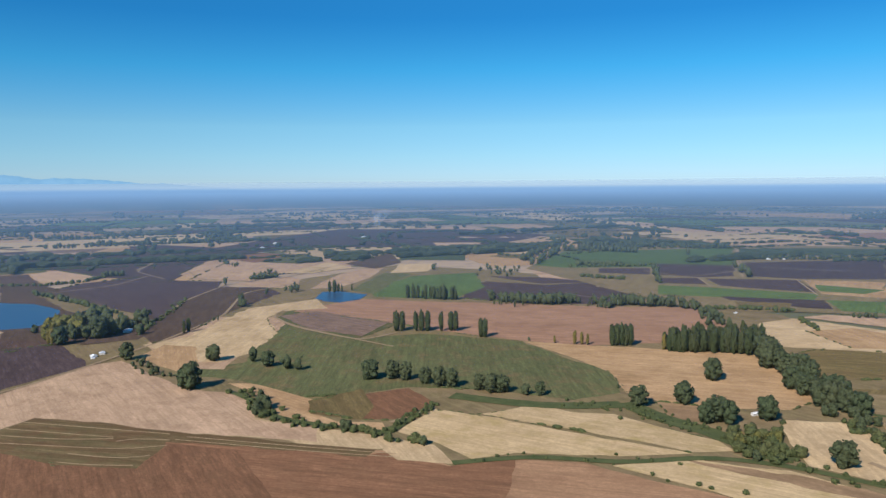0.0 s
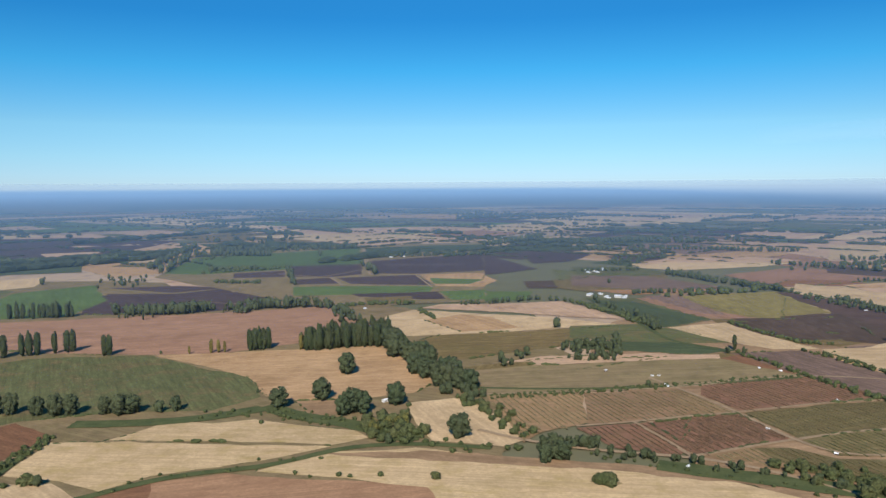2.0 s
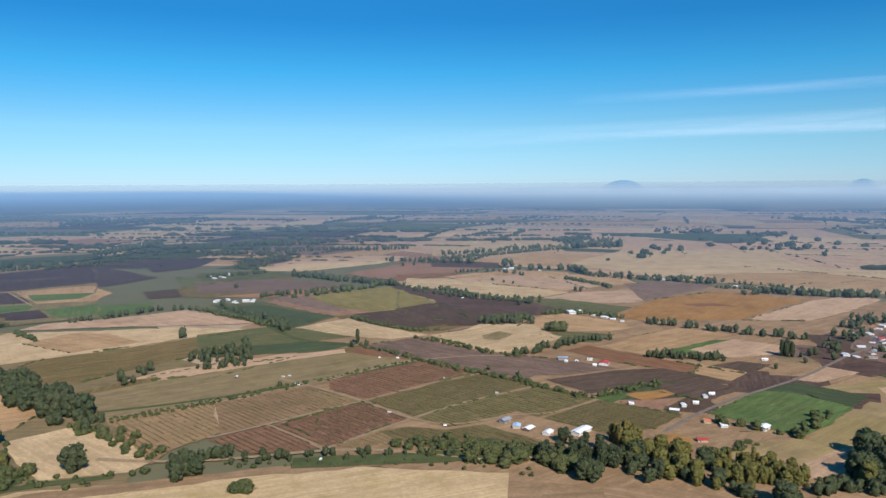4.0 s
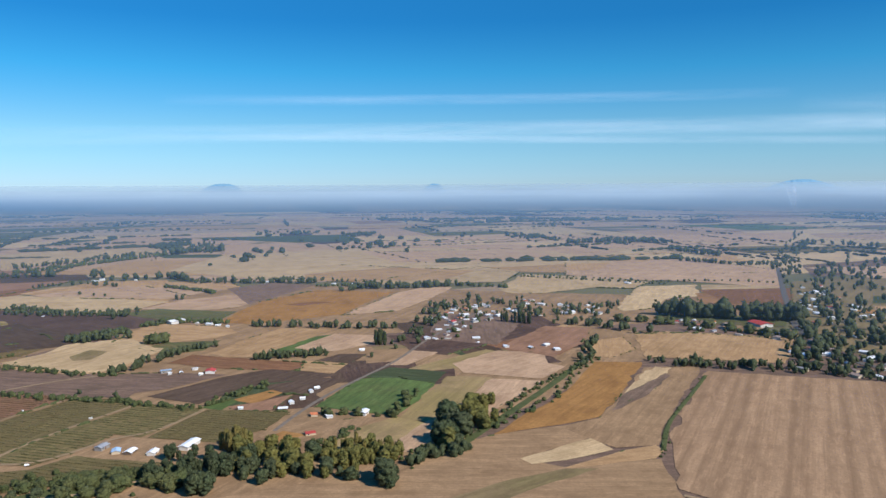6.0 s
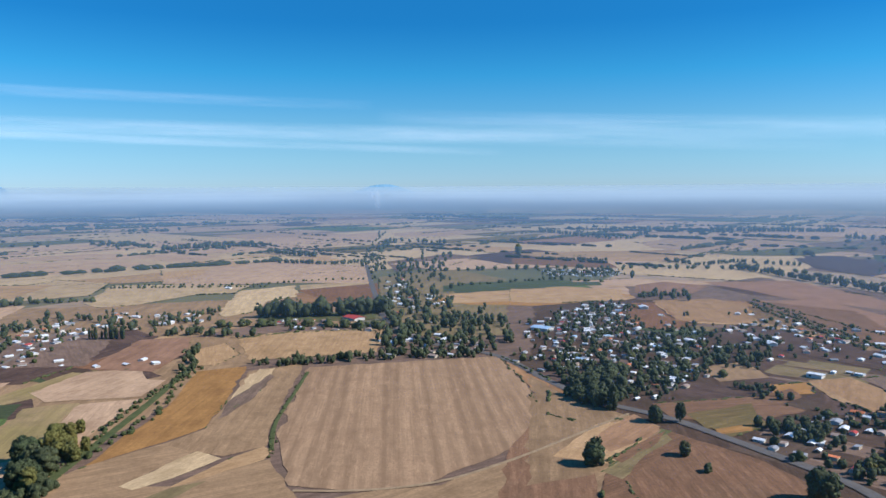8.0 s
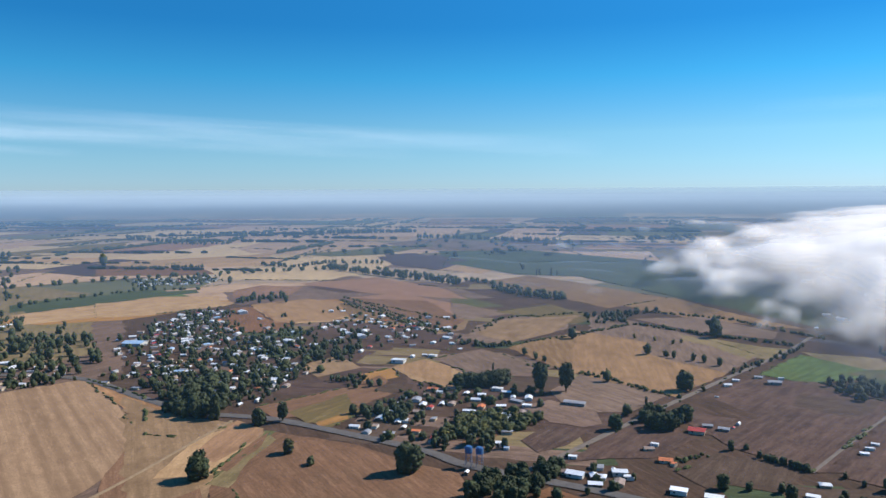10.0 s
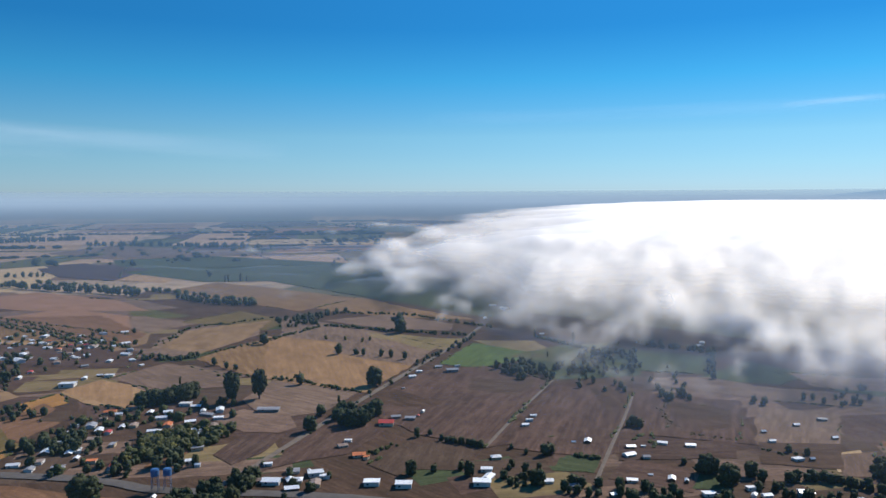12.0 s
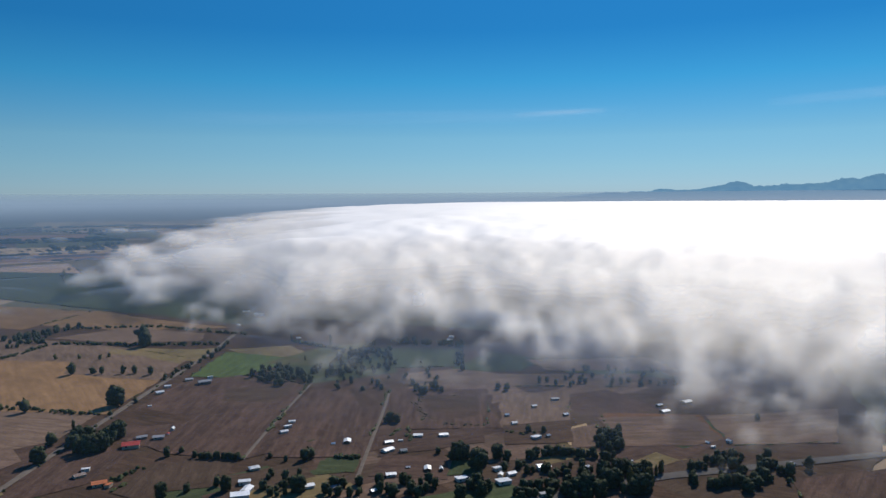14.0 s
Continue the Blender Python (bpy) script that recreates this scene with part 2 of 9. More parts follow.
def plain_mat(name, c1, c2, scale, rough=0.8, spec=0.2, metal=0.0, strength=0.3):
    n = Nodes(name)
    co, sh, rnd = n.coords()
    a, b = n.noise(sh, scale, 4.0, 0.6), n.noise(sh, scale * 9, 3.0, 0.6)
    col = n.mix(n.ramp(a, 0.35, 0.65), rgb(*c1), rgb(*c2))
    col = n.mix(n.ramp(b, 0.4, 0.75, 0.0, 0.4), col, rgb(*[v * 0.6 for v in c2]))
    n.bsdf.inputs["Metallic"].default_value = metal
    return n.done(col, n.ramp(a, 0.3, 0.7, rough * 0.9, min(1.0, rough * 1.1)), spec, b, strength, 0.05)


def leaf_mat(name, c1, c2, c3):
    """Leaves that differ from tuft to tuft and from tree to tree."""
    n = Nodes(name)
    isl = n.add("NewGeometry").outputs["Random Per Island"]
    rnd = n.add("ObjectInfo").outputs["Random"]
    where = n.add("NewGeometry").outputs["Position"]
    clump, leafy = n.noise(where, 0.45, 3.0, 0.6), n.noise(where, 1.3, 5.0, 0.72)
    col = n.mix(n.math("MULTIPLY_ADD", isl, 0.4, n.ramp(clump, 0.35, 0.65, 0.0, 0.6)), rgb(*c1), rgb(*c2))
    col = n.mix(n.math("MULTIPLY", rnd, 0.6), col, rgb(*c3))
    # shaded gaps and highlights between leaves, mottled into the colour
    col = n.mix(n.ramp(leafy, 0.5, 0.62, 0.0, 0.7), col, rgb(*[v * 0.45 for v in c1]))
    col = n.mix(n.ramp(leafy, 0.48, 0.36, 0.0, 0.7), col, rgb(*[v * 1.45 for v in c2]))
    return n.done(col, 0.75, 0.1, leafy, 1.0, 0.9)


ASPHALT = plain_mat("asphalt", (0.135, 0.122, 0.112), (0.11, 0.1, 0.092), 0.3, 0.95, 0.05)
GRAVEL = plain_mat("gravel", (0.205, 0.168, 0.135), (0.16, 0.13, 0.104), 0.3, 0.95, 0.05)
GRASS = plain_mat("ditch_grass", (0.095, 0.105, 0.042), (0.062, 0.076, 0.030), 0.12, 0.95, 0.05)
DIRT = plain_mat("dirt", (0.33, 0.235, 0.14), (0.26, 0.18, 0.105), 0.2, 0.95, 0.05)
BARK = plain_mat("bark", (0.10, 0.075, 0.055), (0.07, 0.05, 0.04), 2.0, 0.95, 0.05)
LEAF = {
    "oak": leaf_mat("oak_leaves", (0.038, 0.054, 0.025), (0.066, 0.084, 0.040), (0.084, 0.086, 0.042)),
    "poplar": leaf_mat("poplar_leaves", (0.030, 0.044, 0.019), (0.052, 0.066, 0.028), (0.060, 0.062, 0.027)),
    "yellow_poplar": leaf_mat("yellow_poplar_leaves", (0.20, 0.15, 0.04), (0.14, 0.12, 0.038), (0.10, 0.09, 0.033)),
    "autumn": leaf_mat("autumn_leaves", (0.175, 0.145, 0.038), (0.120, 0.118, 0.035), (0.085, 0.094, 0.032)),
    "bush": leaf_mat("bush_leaves", (0.055, 0.072, 0.026), (0.086, 0.098, 0.038), (0.110, 0.104, 0.042)),
    "eucalyptus": leaf_mat("eucalyptus_leaves", (0.036, 0.050, 0.026), (0.056, 0.072, 0.034), (0.060, 0.064, 0.030)),
}
VINE = {
    "vine_tan": leaf_mat("tan_vines", (0.23, 0.175, 0.085), (0.27, 0.195, 0.10), (0.21, 0.17, 0.075)), "vine_brown": leaf_mat("brown_vines", (0.195, 0.142, 0.072), (0.225, 0.155, 0.085), (0.17, 0.145, 0.065)),
    "vine_red": leaf_mat("red_vines", (0.155, 0.098, 0.056), (0.19, 0.108, 0.062), (0.145, 0.115, 0.052)), "vine_green": leaf_mat("green_vines", (0.12, 0.116, 0.046), (0.145, 0.128, 0.056), (0.165, 0.12, 0.056))}
WOODS = leaf_mat("far_leaves", (0.032, 0.046, 0.024), (0.052, 0.064, 0.032), (0.055, 0.058, 0.03))


# ---- building helpers ----
def mesh_of(name, verts, faces, material, smooth=False):
    me = bpy.data.meshes.new(name)
    me.from_pydata([tuple(v) for v in verts], [], [tuple(f) for f in faces])
    me.materials.append(material)
    if smooth:
        me.polygons.foreach_set("use_smooth", [True] * len(me.polygons))
    return me


def part(name, me, parent, label=""):
    ob = new(name, me)
    ob.parent = parent
    return tagged(ob, label)


def ring(points, step):
    """The outline with points set in along its edges, a little uneven."""
    out = []
    for (x0, y0), (x1, y1) in zip(points, points[1:] + points[:1]):
        d = math.hypot(x1 - x0, y1 - y0)
        k = max(1, int(d / step))
        for i in range(k):
            f = i / k
            w = 0.0 if i == 0 else min(3.0, d * 0.02)
            out.append((x0 + (x1 - x0) * f + RNG.uniform(-w, w), y0 + (y1 - y0) * f + RNG.uniform(-w, w)))
    return out


LAYER = [0]


def sheet(name, points, material, lift, turn=0.0, step=None):
    """A flat patch of ground that follows the land."""
    cx, cy = sum(p[0] for p in points) / len(points), sum(p[1] for p in points) / len(points)
    r = math.hypot(cx, cy)
    pts = ring(points, step or (8.0 if r < 900 else 30.0))
    bm = bmesh.new()
    vs = [bm.verts.new((x, y, 0)) for x, y in pts]
    es = [bm.edges.new((a, b)) for a, b in zip(vs, vs[1:] + vs[:1])]
    bmesh.ops.triangle_fill(bm, edges=es, use_beauty=True, use_dissolve=False)
    if max(math.hypot(x, y) for x, y in points) > FLAT:
        for _ in range(5):
            long = [e for e in bm.edges if e.calc_length() > 90.0]
            if not long:
                break
            bmesh.ops.subdivide_edges(bm, edges=long, cuts=1)
            bmesh.ops.triangulate(bm, faces=[f for f in bm.faces if len(f.verts) > 3])
    back = Matrix.Rotation(-turn, 3, "Z")
    for v in bm.verts:
        h = land(v.co.x, v.co.y) + lift + (0.6 if h_far(v.co) else 0.0)
        p = back @ Vector((v.co.x - cx, v.co.y - cy, 0))
        v.co = (p.x, p.y, h)
    bmesh.ops.recalc_face_normals(bm, faces=bm.faces)
    for f in bm.faces:
        if f.normal.z < 0:
            f.normal_flip()
    me = bpy.data.meshes.new(name)
    bm.to_mesh(me)
    bm.free()
    me.materials.append(material)
    ob = new(name, me)
    ob.location, ob.rotation_euler = (cx, cy, 0), (0, 0, turn)
    return ob


def h_far(co):
    return math.hypot(co.x, co.y) > FLAT


def longest(points):
    a, b = max(zip(points, points[1:] + points[:1]), key=lambda e: math.dist(*e))
    return math.atan2(b[1] - a[1], b[0] - a[0])


EDGES = []


def edge_weeds(points):
    """Weeds and ditches along some sides of a plot."""
    for a, b in zip(points, points[1:] + points[:1]):
        d = math.dist(a, b)
        if math.hypot(*a) > 1500 or d < 25 or d > 420 or RNG.random() < 0.72:
            continue
        turn = math.atan2(b[1] - a[1], b[0] - a[0])
        tall = RNG.choice((0.4, 0.6, 0.9, 1.4))
        for i in range(int(d / 5.0)):
            f = (i + RNG.random()) / int(d / 5.0)
            if noise.noise(Vector((a[0] + f * (b[0] - a[0]), a[1] + f * (b[1] - a[1]), 0)) * 0.03) > -0.12:
                EDGES.append((a[0] + f * (b[0] - a[0]) + RNG.gauss(0, 0.7), a[1] + f * (b[1] - a[1]) + RNG.gauss(0, 0.7), tall * RNG.uniform(0.6, 1.5), turn))


def grow_edges():
    bm = bmesh.new()
    bmesh.ops.create_icosphere(bm, subdivisions=1, radius=1.0)
    unit = np.array([v.co[:] for v in bm.verts])
    tri = np.array([[v.index for v in f.verts] for f in bm.faces])
    bm.free()
    rng = np.random.default_rng(3)
    vs, fs = [], []
    for i, (x, y, h, turn) in enumerate(EDGES):
        v = unit * rng.uniform(0.7, 1.25, (len(unit), 1)) * (h * 0.9 + 1.8, h * 0.5 + 0.35, h * 0.6)
        v = v @ np.array([[math.cos(turn), math.sin(turn), 0], [-math.sin(turn), math.cos(turn), 0], [0, 0, 1]])
        vs.append(v + (x, y, 0.4 + h * 0.3))
        fs.append(tri + i * len(unit))
    tagged(new("field_edge_weeds", mesh_of("weeds", np.concatenate(vs).tolist(), np.concatenate(fs).tolist(), LEAF["bush"])), "weeds and low scrub along ditches and field edges", "weeds", kind="stuff")


def plots(count, size, seed, *points):
    """Small worked plots and yards between the houses."""
    rng = random.Random(seed)
    kinds = ["soil_dark", "soil_brown", "soil_brown", "brown_fallow", "soil_brown", "soil_brown", "olive_rough", "brown_dirt", "soil_dark", "dark_green", "brown_dirt"]
    for x, y in scatter(count, list(points), rng):
        t = 0.35 + rng.gauss(0, 0.1)
        w, d = size * rng.uniform(0.5, 1.3), size * rng.uniform(0.3, 0.8)
        c, sn = math.cos(t), math.sin(t)
        bare_field(rng.choice(kinds), *[(x + u * w * c - v * d * sn, y + u * w * sn + v * d * c) for u, v in ((-1, -1), (1, -1.1), (0.95, 1), (-1.05, 0.9))])


def bare_field(kind, *points):
    return field(kind, *points, weeds=False)


def field(kind, *points, weeds=True):
    LAYER[0] += 1
    if weeds and kind not in ("olive_rough", "brown_dirt"):
        edge_weeds(list(points))
    material, label = FIELD[kind]
    ob = sheet("field", list(points), material, 0.03 + 0.0006 * LAYER[0], longest(list(points)))
    return tagged(ob, label, "field", kind="structure")


def road(kind, width, *points):
    """A strip with a crown and soft shoulders along a bent line."""
    LAYER[0] += 1
    line = []
    for (x0, y0), (x1, y1) in zip(points, points[1:]):
        k = max(1, int(math.hypot(x1 - x0, y1 - y0) / 8.0))
        line += [(x0 + (x1 - x0) * i / k, y0 + (y1 - y0) * i / k) for i in range(k)]
    line.append(points[-1])
    for _ in range(6):
        line = [line[0]] + [((a[0] + 2 * b[0] + c[0]) / 4, (a[1] + 2 * b[1] + c[1]) / 4) for a, b, c in zip(line, line[1:], line[2:])] + [line[-1]]
    verts, faces = [], []
    for i, (x, y) in enumerate(line):
        a, b = line[max(0, i - 1)], line[min(len(line) - 1, i + 1)]
        d = Vector((b[0] - a[0], b[1] - a[1])).normalized()
        s = shrink(x, y)
        w = width * s / 2 * (1 + RNG.uniform(-0.08, 0.08))
        z = land(x, y) + 0.20 + 0.0006 * LAYER[0] + (0.0 if s == 1 else 0.5)
        for k, dz in ((-1, -0.10), (-0.4, 0.0), (0.4, 0.0), (1, -0.10)):
            verts.append((x - d.y * w * k, y + d.x * w * k, z + dz - (0.06 if kind != "asphalt" else 0.0)))
        if i:
            for k in range(3):
                o = 4 * (i - 1) + k
                faces.append((o + 4, o, o + 1, o + 5))
    m = {"asphalt": ASPHALT, "gravel": GRAVEL, "dirt": DIRT, "grass": GRASS}[kind]
    label = {"asphalt": "grey asphalt country road with worn edges", "gravel": "dusty grey-brown gravel road between fields", "dirt": "narrow pale dirt track between plots", "grass": "green overgrown ditch between dry fields"}[kind]
    return tagged(new({"asphalt": "road", "grass": "ditch"}.get(kind, "track"), mesh_of("road", verts, faces, m)), label, "ditch" if kind == "grass" else "road", kind="structure")


# ---- ground ----
def build_ground():
    rings = [0.5, 40, 90, 150] + [200 + 40 * i for i in range(41)] + [1850 + 47.0 * i for i in range(62)]
    n = 360
    verts, faces, uvs = [], [], []
    for r in rings:
        for k in range(n):
            a = 2 * math.pi * k / n
            x, y = r * math.cos(a), r * math.sin(a)
            verts.append((x, y, land(x, y)))
            f = far(x, y) / max(r, 1e-6) / 1000.0
            uvs.append((x * f, y * f))
    for i in range(len(rings) - 1):
        for k in range(n):
            a, b = i * n + k, i * n + (k + 1) % n
            faces.append((a, a + n, b + n, b))
    faces.append(tuple(range(n)))
    me = mesh_of("ground", verts, faces, ground_mat())
    layer = me.uv_layers.new(name="UVMap")
    idx = np.empty(len(me.loops), dtype=np.int32)
    me.loops.foreach_get("vertex_index", idx)
    layer.data.foreach_set("uv", np.array(uvs, dtype=np.float32)[idx].ravel())
    tagged(new("ground", me), "wide dry farming plain in a patchwork of fields", "ground", kind="structure")


build_ground()


# ---- trees ----
def cards(rng, centres, size, spread):
    """Tufts of leaves: small bent triangles pairs round the given points."""
    verts, faces = [], []
    for c in centres:
        n = Vector((rng.gauss(0, 1), rng.gauss(0, 1), rng.gauss(0.4, 1))).normalized()
        u = n.orthogonal().normalized()
        u.rotate(Matrix.Rotation(rng.uniform(0, 6.28), 3, n))
        v = n.cross(u)
        s = size * rng.uniform(0.6, 1.3)
        o = len(verts)
        verts += [c - u * s, c - v * s * 0.7 + n * s * 0.25, c + u * s, c + v * s * 0.7 + n * s * 0.25]
        faces += [(o, o + 1, o + 2), (o, o + 2, o + 3)]
    return verts, faces


def blob(rng, centre, rx, rz, rough=0.25, level=1):
    bm = bmesh.new()
    bmesh.ops.create_icosphere(bm, subdivisions=level, radius=1.0)
    k = rng.uniform(0, 50)
    vs = []
    for v in bm.verts:
        f = 1 + rough * noise.noise(v.co * 1.8 + Vector((k, k, k))) + 0.45 * rough * noise.noise(v.co * 4.5 + Vector((k, 0, k)))
        vs.append(Vector((v.co.x * rx * f, v.co.y * rx * f, v.co.z * rz * f)) + centre)
    fs = [tuple(v.index for v in f.verts) for f in bm.faces]
    bm.free()
    return vs, fs


def limb(points, radii, sides=6):
    verts, faces = [], []
    for (p, r) in zip(points, radii):
        for k in range(sides):
            a = 2 * math.pi * k / sides
            verts.append((p[0] + r * math.cos(a), p[1] + r * math.sin(a), p[2]))
    for i in range(len(points) - 1):
        for k in range(sides):
            a, b = i * sides + k, i * sides + (k + 1) % sides
            faces.append((a, b, b + sides, a + sides))
    return verts, faces


def join(*bits):
    verts, faces = [], []
    for v, f in bits:
        o = len(verts)
        verts += list(v)
        faces += [tuple(i + o for i in q) for q in f]
    return verts, faces


def make_tree(kind, seed, lite=False):
    """A tree one metre high, at the origin: trunk with limbs, crown of leaf tufts."""
    rng = random.Random(seed)
    wide = {"autumn": 0.32, "oak": 0.36, "poplar": 0.15, "yellow_poplar": 0.15, "bush": 0.56, "eucalyptus": 0.24}[kind]
    low = {"autumn": 0.03, "oak": 0.05, "poplar": 0.03, "yellow_poplar": 0.05, "bush": 0.0, "eucalyptus": 0.2}[kind]
    # one full crown, broken by smaller boughs round it and fringed with tufts
    full = (2 if kind == "bush" else 3, 2, 1)[int(lite)]
    mid = (low + 1) / 2
    bits = [blob(rng, Vector((0, 0, mid - 0.03)), wide * 0.80, (1 - low) * 0.48, 0.6, full)]
    lobes = []
    count = (6 if kind == "bush" else 11, 4, 2)[int(lite)]
    for i in range(count):
        a = i * 2.4 + rng.uniform(-0.5, 0.5)
        z = low + (1 - low) * (0.10 + 0.74 * (i + 0.5) / count)
        prof = math.sqrt(max(0.05, 1 - ((z - mid) / ((1 - low) * 0.52)) ** 2))
        off = wide * prof * (0.68 if wide > 0.2 else 0.45)
        lobes.append((Vector((math.cos(a) * off, math.sin(a) * off, z)), wide * rng.uniform(0.32, 0.5), rng.uniform(0.11, 0.18)))
    for c, rx, rz in lobes:
        bits.append(blob(rng, c, rx, rz, 0.6, 1 if lite else 2))
    pts = []
    for _ in range((90 if kind == "bush" else 170, 18, 5)[int(lite)]):
        d = Vector((rng.gauss(0, 1), rng.gauss(0, 1), rng.gauss(0.2, 1))).normalized()
        pts.append(Vector((d.x * wide, d.y * wide, mid + d.z * (1 - low) * 0.5)) if rng.random() < 0.5 else lobes[rng.randrange(count)][0] + Vector((d.x * wide * 0.48, d.y * wide * 0.48, d.z * 0.17)))
    bits.append(cards(rng, pts, (0.052 if wide > 0.2 else 0.030) * (1.0, 1.5, 2.2)[int(lite)], 1.0))
    cv, cf = join(*bits)
    if lite:
        return cv, cf
    top = 0.72
    tr = [limb([(0, 0, -0.03), (0.005, 0, 0.2), (0.01, 0.01, top)], [0.032 if wide > 0.2 else 0.02, 0.024 if wide > 0.2 else 0.014, 0.006])]
    for c, rx, rz in lobes[:6]:
        z0 = max(0.06, c.z - 0.22)
        tr.append(limb([(0, 0, z0), (c.x * 0.6, c.y * 0.6, (z0 + c.z) / 2), (c.x, c.y, c.z)], [0.012, 0.008, 0.003], 4))
    tv, tf = join(*tr)
    return mesh_of("trunk", tv, tf, BARK), mesh_of("crown", cv, cf, LEAF[kind], True)


TREES = {}
TREE_LABEL = {
    "autumn": ("broad_tree", "yellowing broadleaf tree in autumn leaf"), "oak": ("broad_tree", "dark green broadleaf tree with a rounded crown"), "poplar": ("poplar", "tall narrow dark green poplar"),
    "yellow_poplar": ("poplar", "narrow poplar turning autumn yellow"), "bush": ("bush", "low olive-green wild shrub"),
    "eucalyptus": ("eucalyptus", "tall airy grey-green eucalyptus tree")}


WANTED = []


def tree(kind, x, y, height, where="in open farmland"):
    WANTED.append((kind, x, y, height, where))


def plant(kind, x, y, height, where):
    key = (kind, RNG.randrange(4))
    if key not in TREES:
        TREES[key] = make_tree(kind, hash_of(key))
    trunk, crown = TREES[key]
    name, label = TREE_LABEL[kind]
    ob = new(name)
    ob.empty_display_size = 0.5
    part("trunk", trunk, ob)
    part("crown", crown, ob)
    w = RNG.uniform(0.85, 1.2)
    ob.matrix_basis = Matrix.LocRotScale((x, y, land(x, y) + 0.2), Euler((0, 0, RNG.uniform(0, 6.28))), (height * w, height * w, height))
    return tagged(ob, label + " " + where, "bush" if kind == "bush" else "tree", {"bush": "shrubs", "poplar": "poplars", "yellow_poplar": "poplars"}.get(kind, "trees of the plain"))


def plant_all():
    """The nearest of each kind stand singly; the rest grow together as hedges and woods."""
    by_name = collections.defaultdict(list)
    for w in WANTED:
        by_name[w[0]].append(w)
    rest = collections.defaultdict(list)
    for kind in sorted(by_name):
        ws = sorted(by_name[kind], key=lambda w: math.hypot(w[1], w[2]) * (6.0 / max(3.0, min(w[3], 14.0))))
        limit = {"poplar": 150, "yellow_poplar": 110, "eucalyptus": 60, "oak": 200, "autumn": 95}.get(kind, 240)
        for w in ws[:limit]:
            plant(*w)
        rest[kind] = ws[limit:]
    for kind in sorted(rest):
        if not rest[kind]:
            continue
        shapes = []
        for k in range(8):
            v, f = make_tree(kind, 900 + k, 1 if k < 4 else 2)
            shapes.append((np.array([tuple(p) for p in v]), np.array(f)))
        vs, fs, o = [], [], 0
        for _, x, y, h, _ in rest[kind]:
            v, f = shapes[RNG.randrange(4) + (4 if math.hypot(x, y) > 480 else 0)]
            a, w = RNG.uniform(0, 6.28), RNG.uniform(0.85, 1.2)
            c, sn = math.cos(a) * h * w, math.sin(a) * h * w
            vs.append(np.stack([v[:, 0] * c - v[:, 1] * sn + x, v[:, 0] * sn + v[:, 1] * c + y, v[:, 2] * h + land(x, y)], 1))
            fs.append(f + o)
            o += len(v)
        tagged(new("far_hedge" if kind == "bush" else "far_woodland", mesh_of("leaves", np.concatenate(vs).tolist(), np.concatenate(fs).tolist(), LEAF[kind], True)), "distant " + ("hedges of olive-green shrubs" if kind == "bush" else "clumps of dark green trees") + " between fields", "hedge" if kind == "bush" else "woodland", kind="stuff")


def hash_of(key):
    return sum(ord(c) for c in key[0]) * 10 + key[1]


def tree_line(kind, count, spread, height, *points):
    lens = [math.dist(a, b) for a, b in zip(points, points[1:])]
    for i in range(count):
        d = (i + RNG.uniform(0.1, 0.9)) / count * sum(lens)
        for (a, b), l in zip(zip(points, points[1:]), lens):
            if d <= l:
                break
            d -= l
        f = min(1.0, d / max(l, 1e-6))
        tree(kind, a[0] + (b[0] - a[0]) * f + RNG.gauss(0, spread / 2), a[1] + (b[1] - a[1]) * f + RNG.gauss(0, spread / 2), height * RNG.uniform(0.65, 1.1), "along a field edge")


def inside(x, y, pts):
    hit = False
    for (x0, y0), (x1, y1) in zip(pts, pts[1:] + pts[:1]):
        if (y0 > y) != (y1 > y) and x < (x1 - x0) * (y - y0) / (y1 - y0) + x0:
            hit = not hit
    return hit


def scatter(count, pts, rng):
    xs, ys = [p[0] for p in pts], [p[1] for p in pts]
    out = []
    for _ in range(count * 60):
        if len(out) >= count:
            break
        x, y = rng.uniform(min(xs), max(xs)), rng.uniform(min(ys), max(ys))
        if inside(x, y, pts):
            out.append((x, y))
    return out


def grove(kind, count, height, *points):
    for x, y in scatter(count, list(points), RNG):
        tree(kind, x, y, height * RNG.uniform(0.6, 1.15), "in a loose grove")


# ---- fields, vineyards and roads ----
VINE_TURN = radians(-102.1)


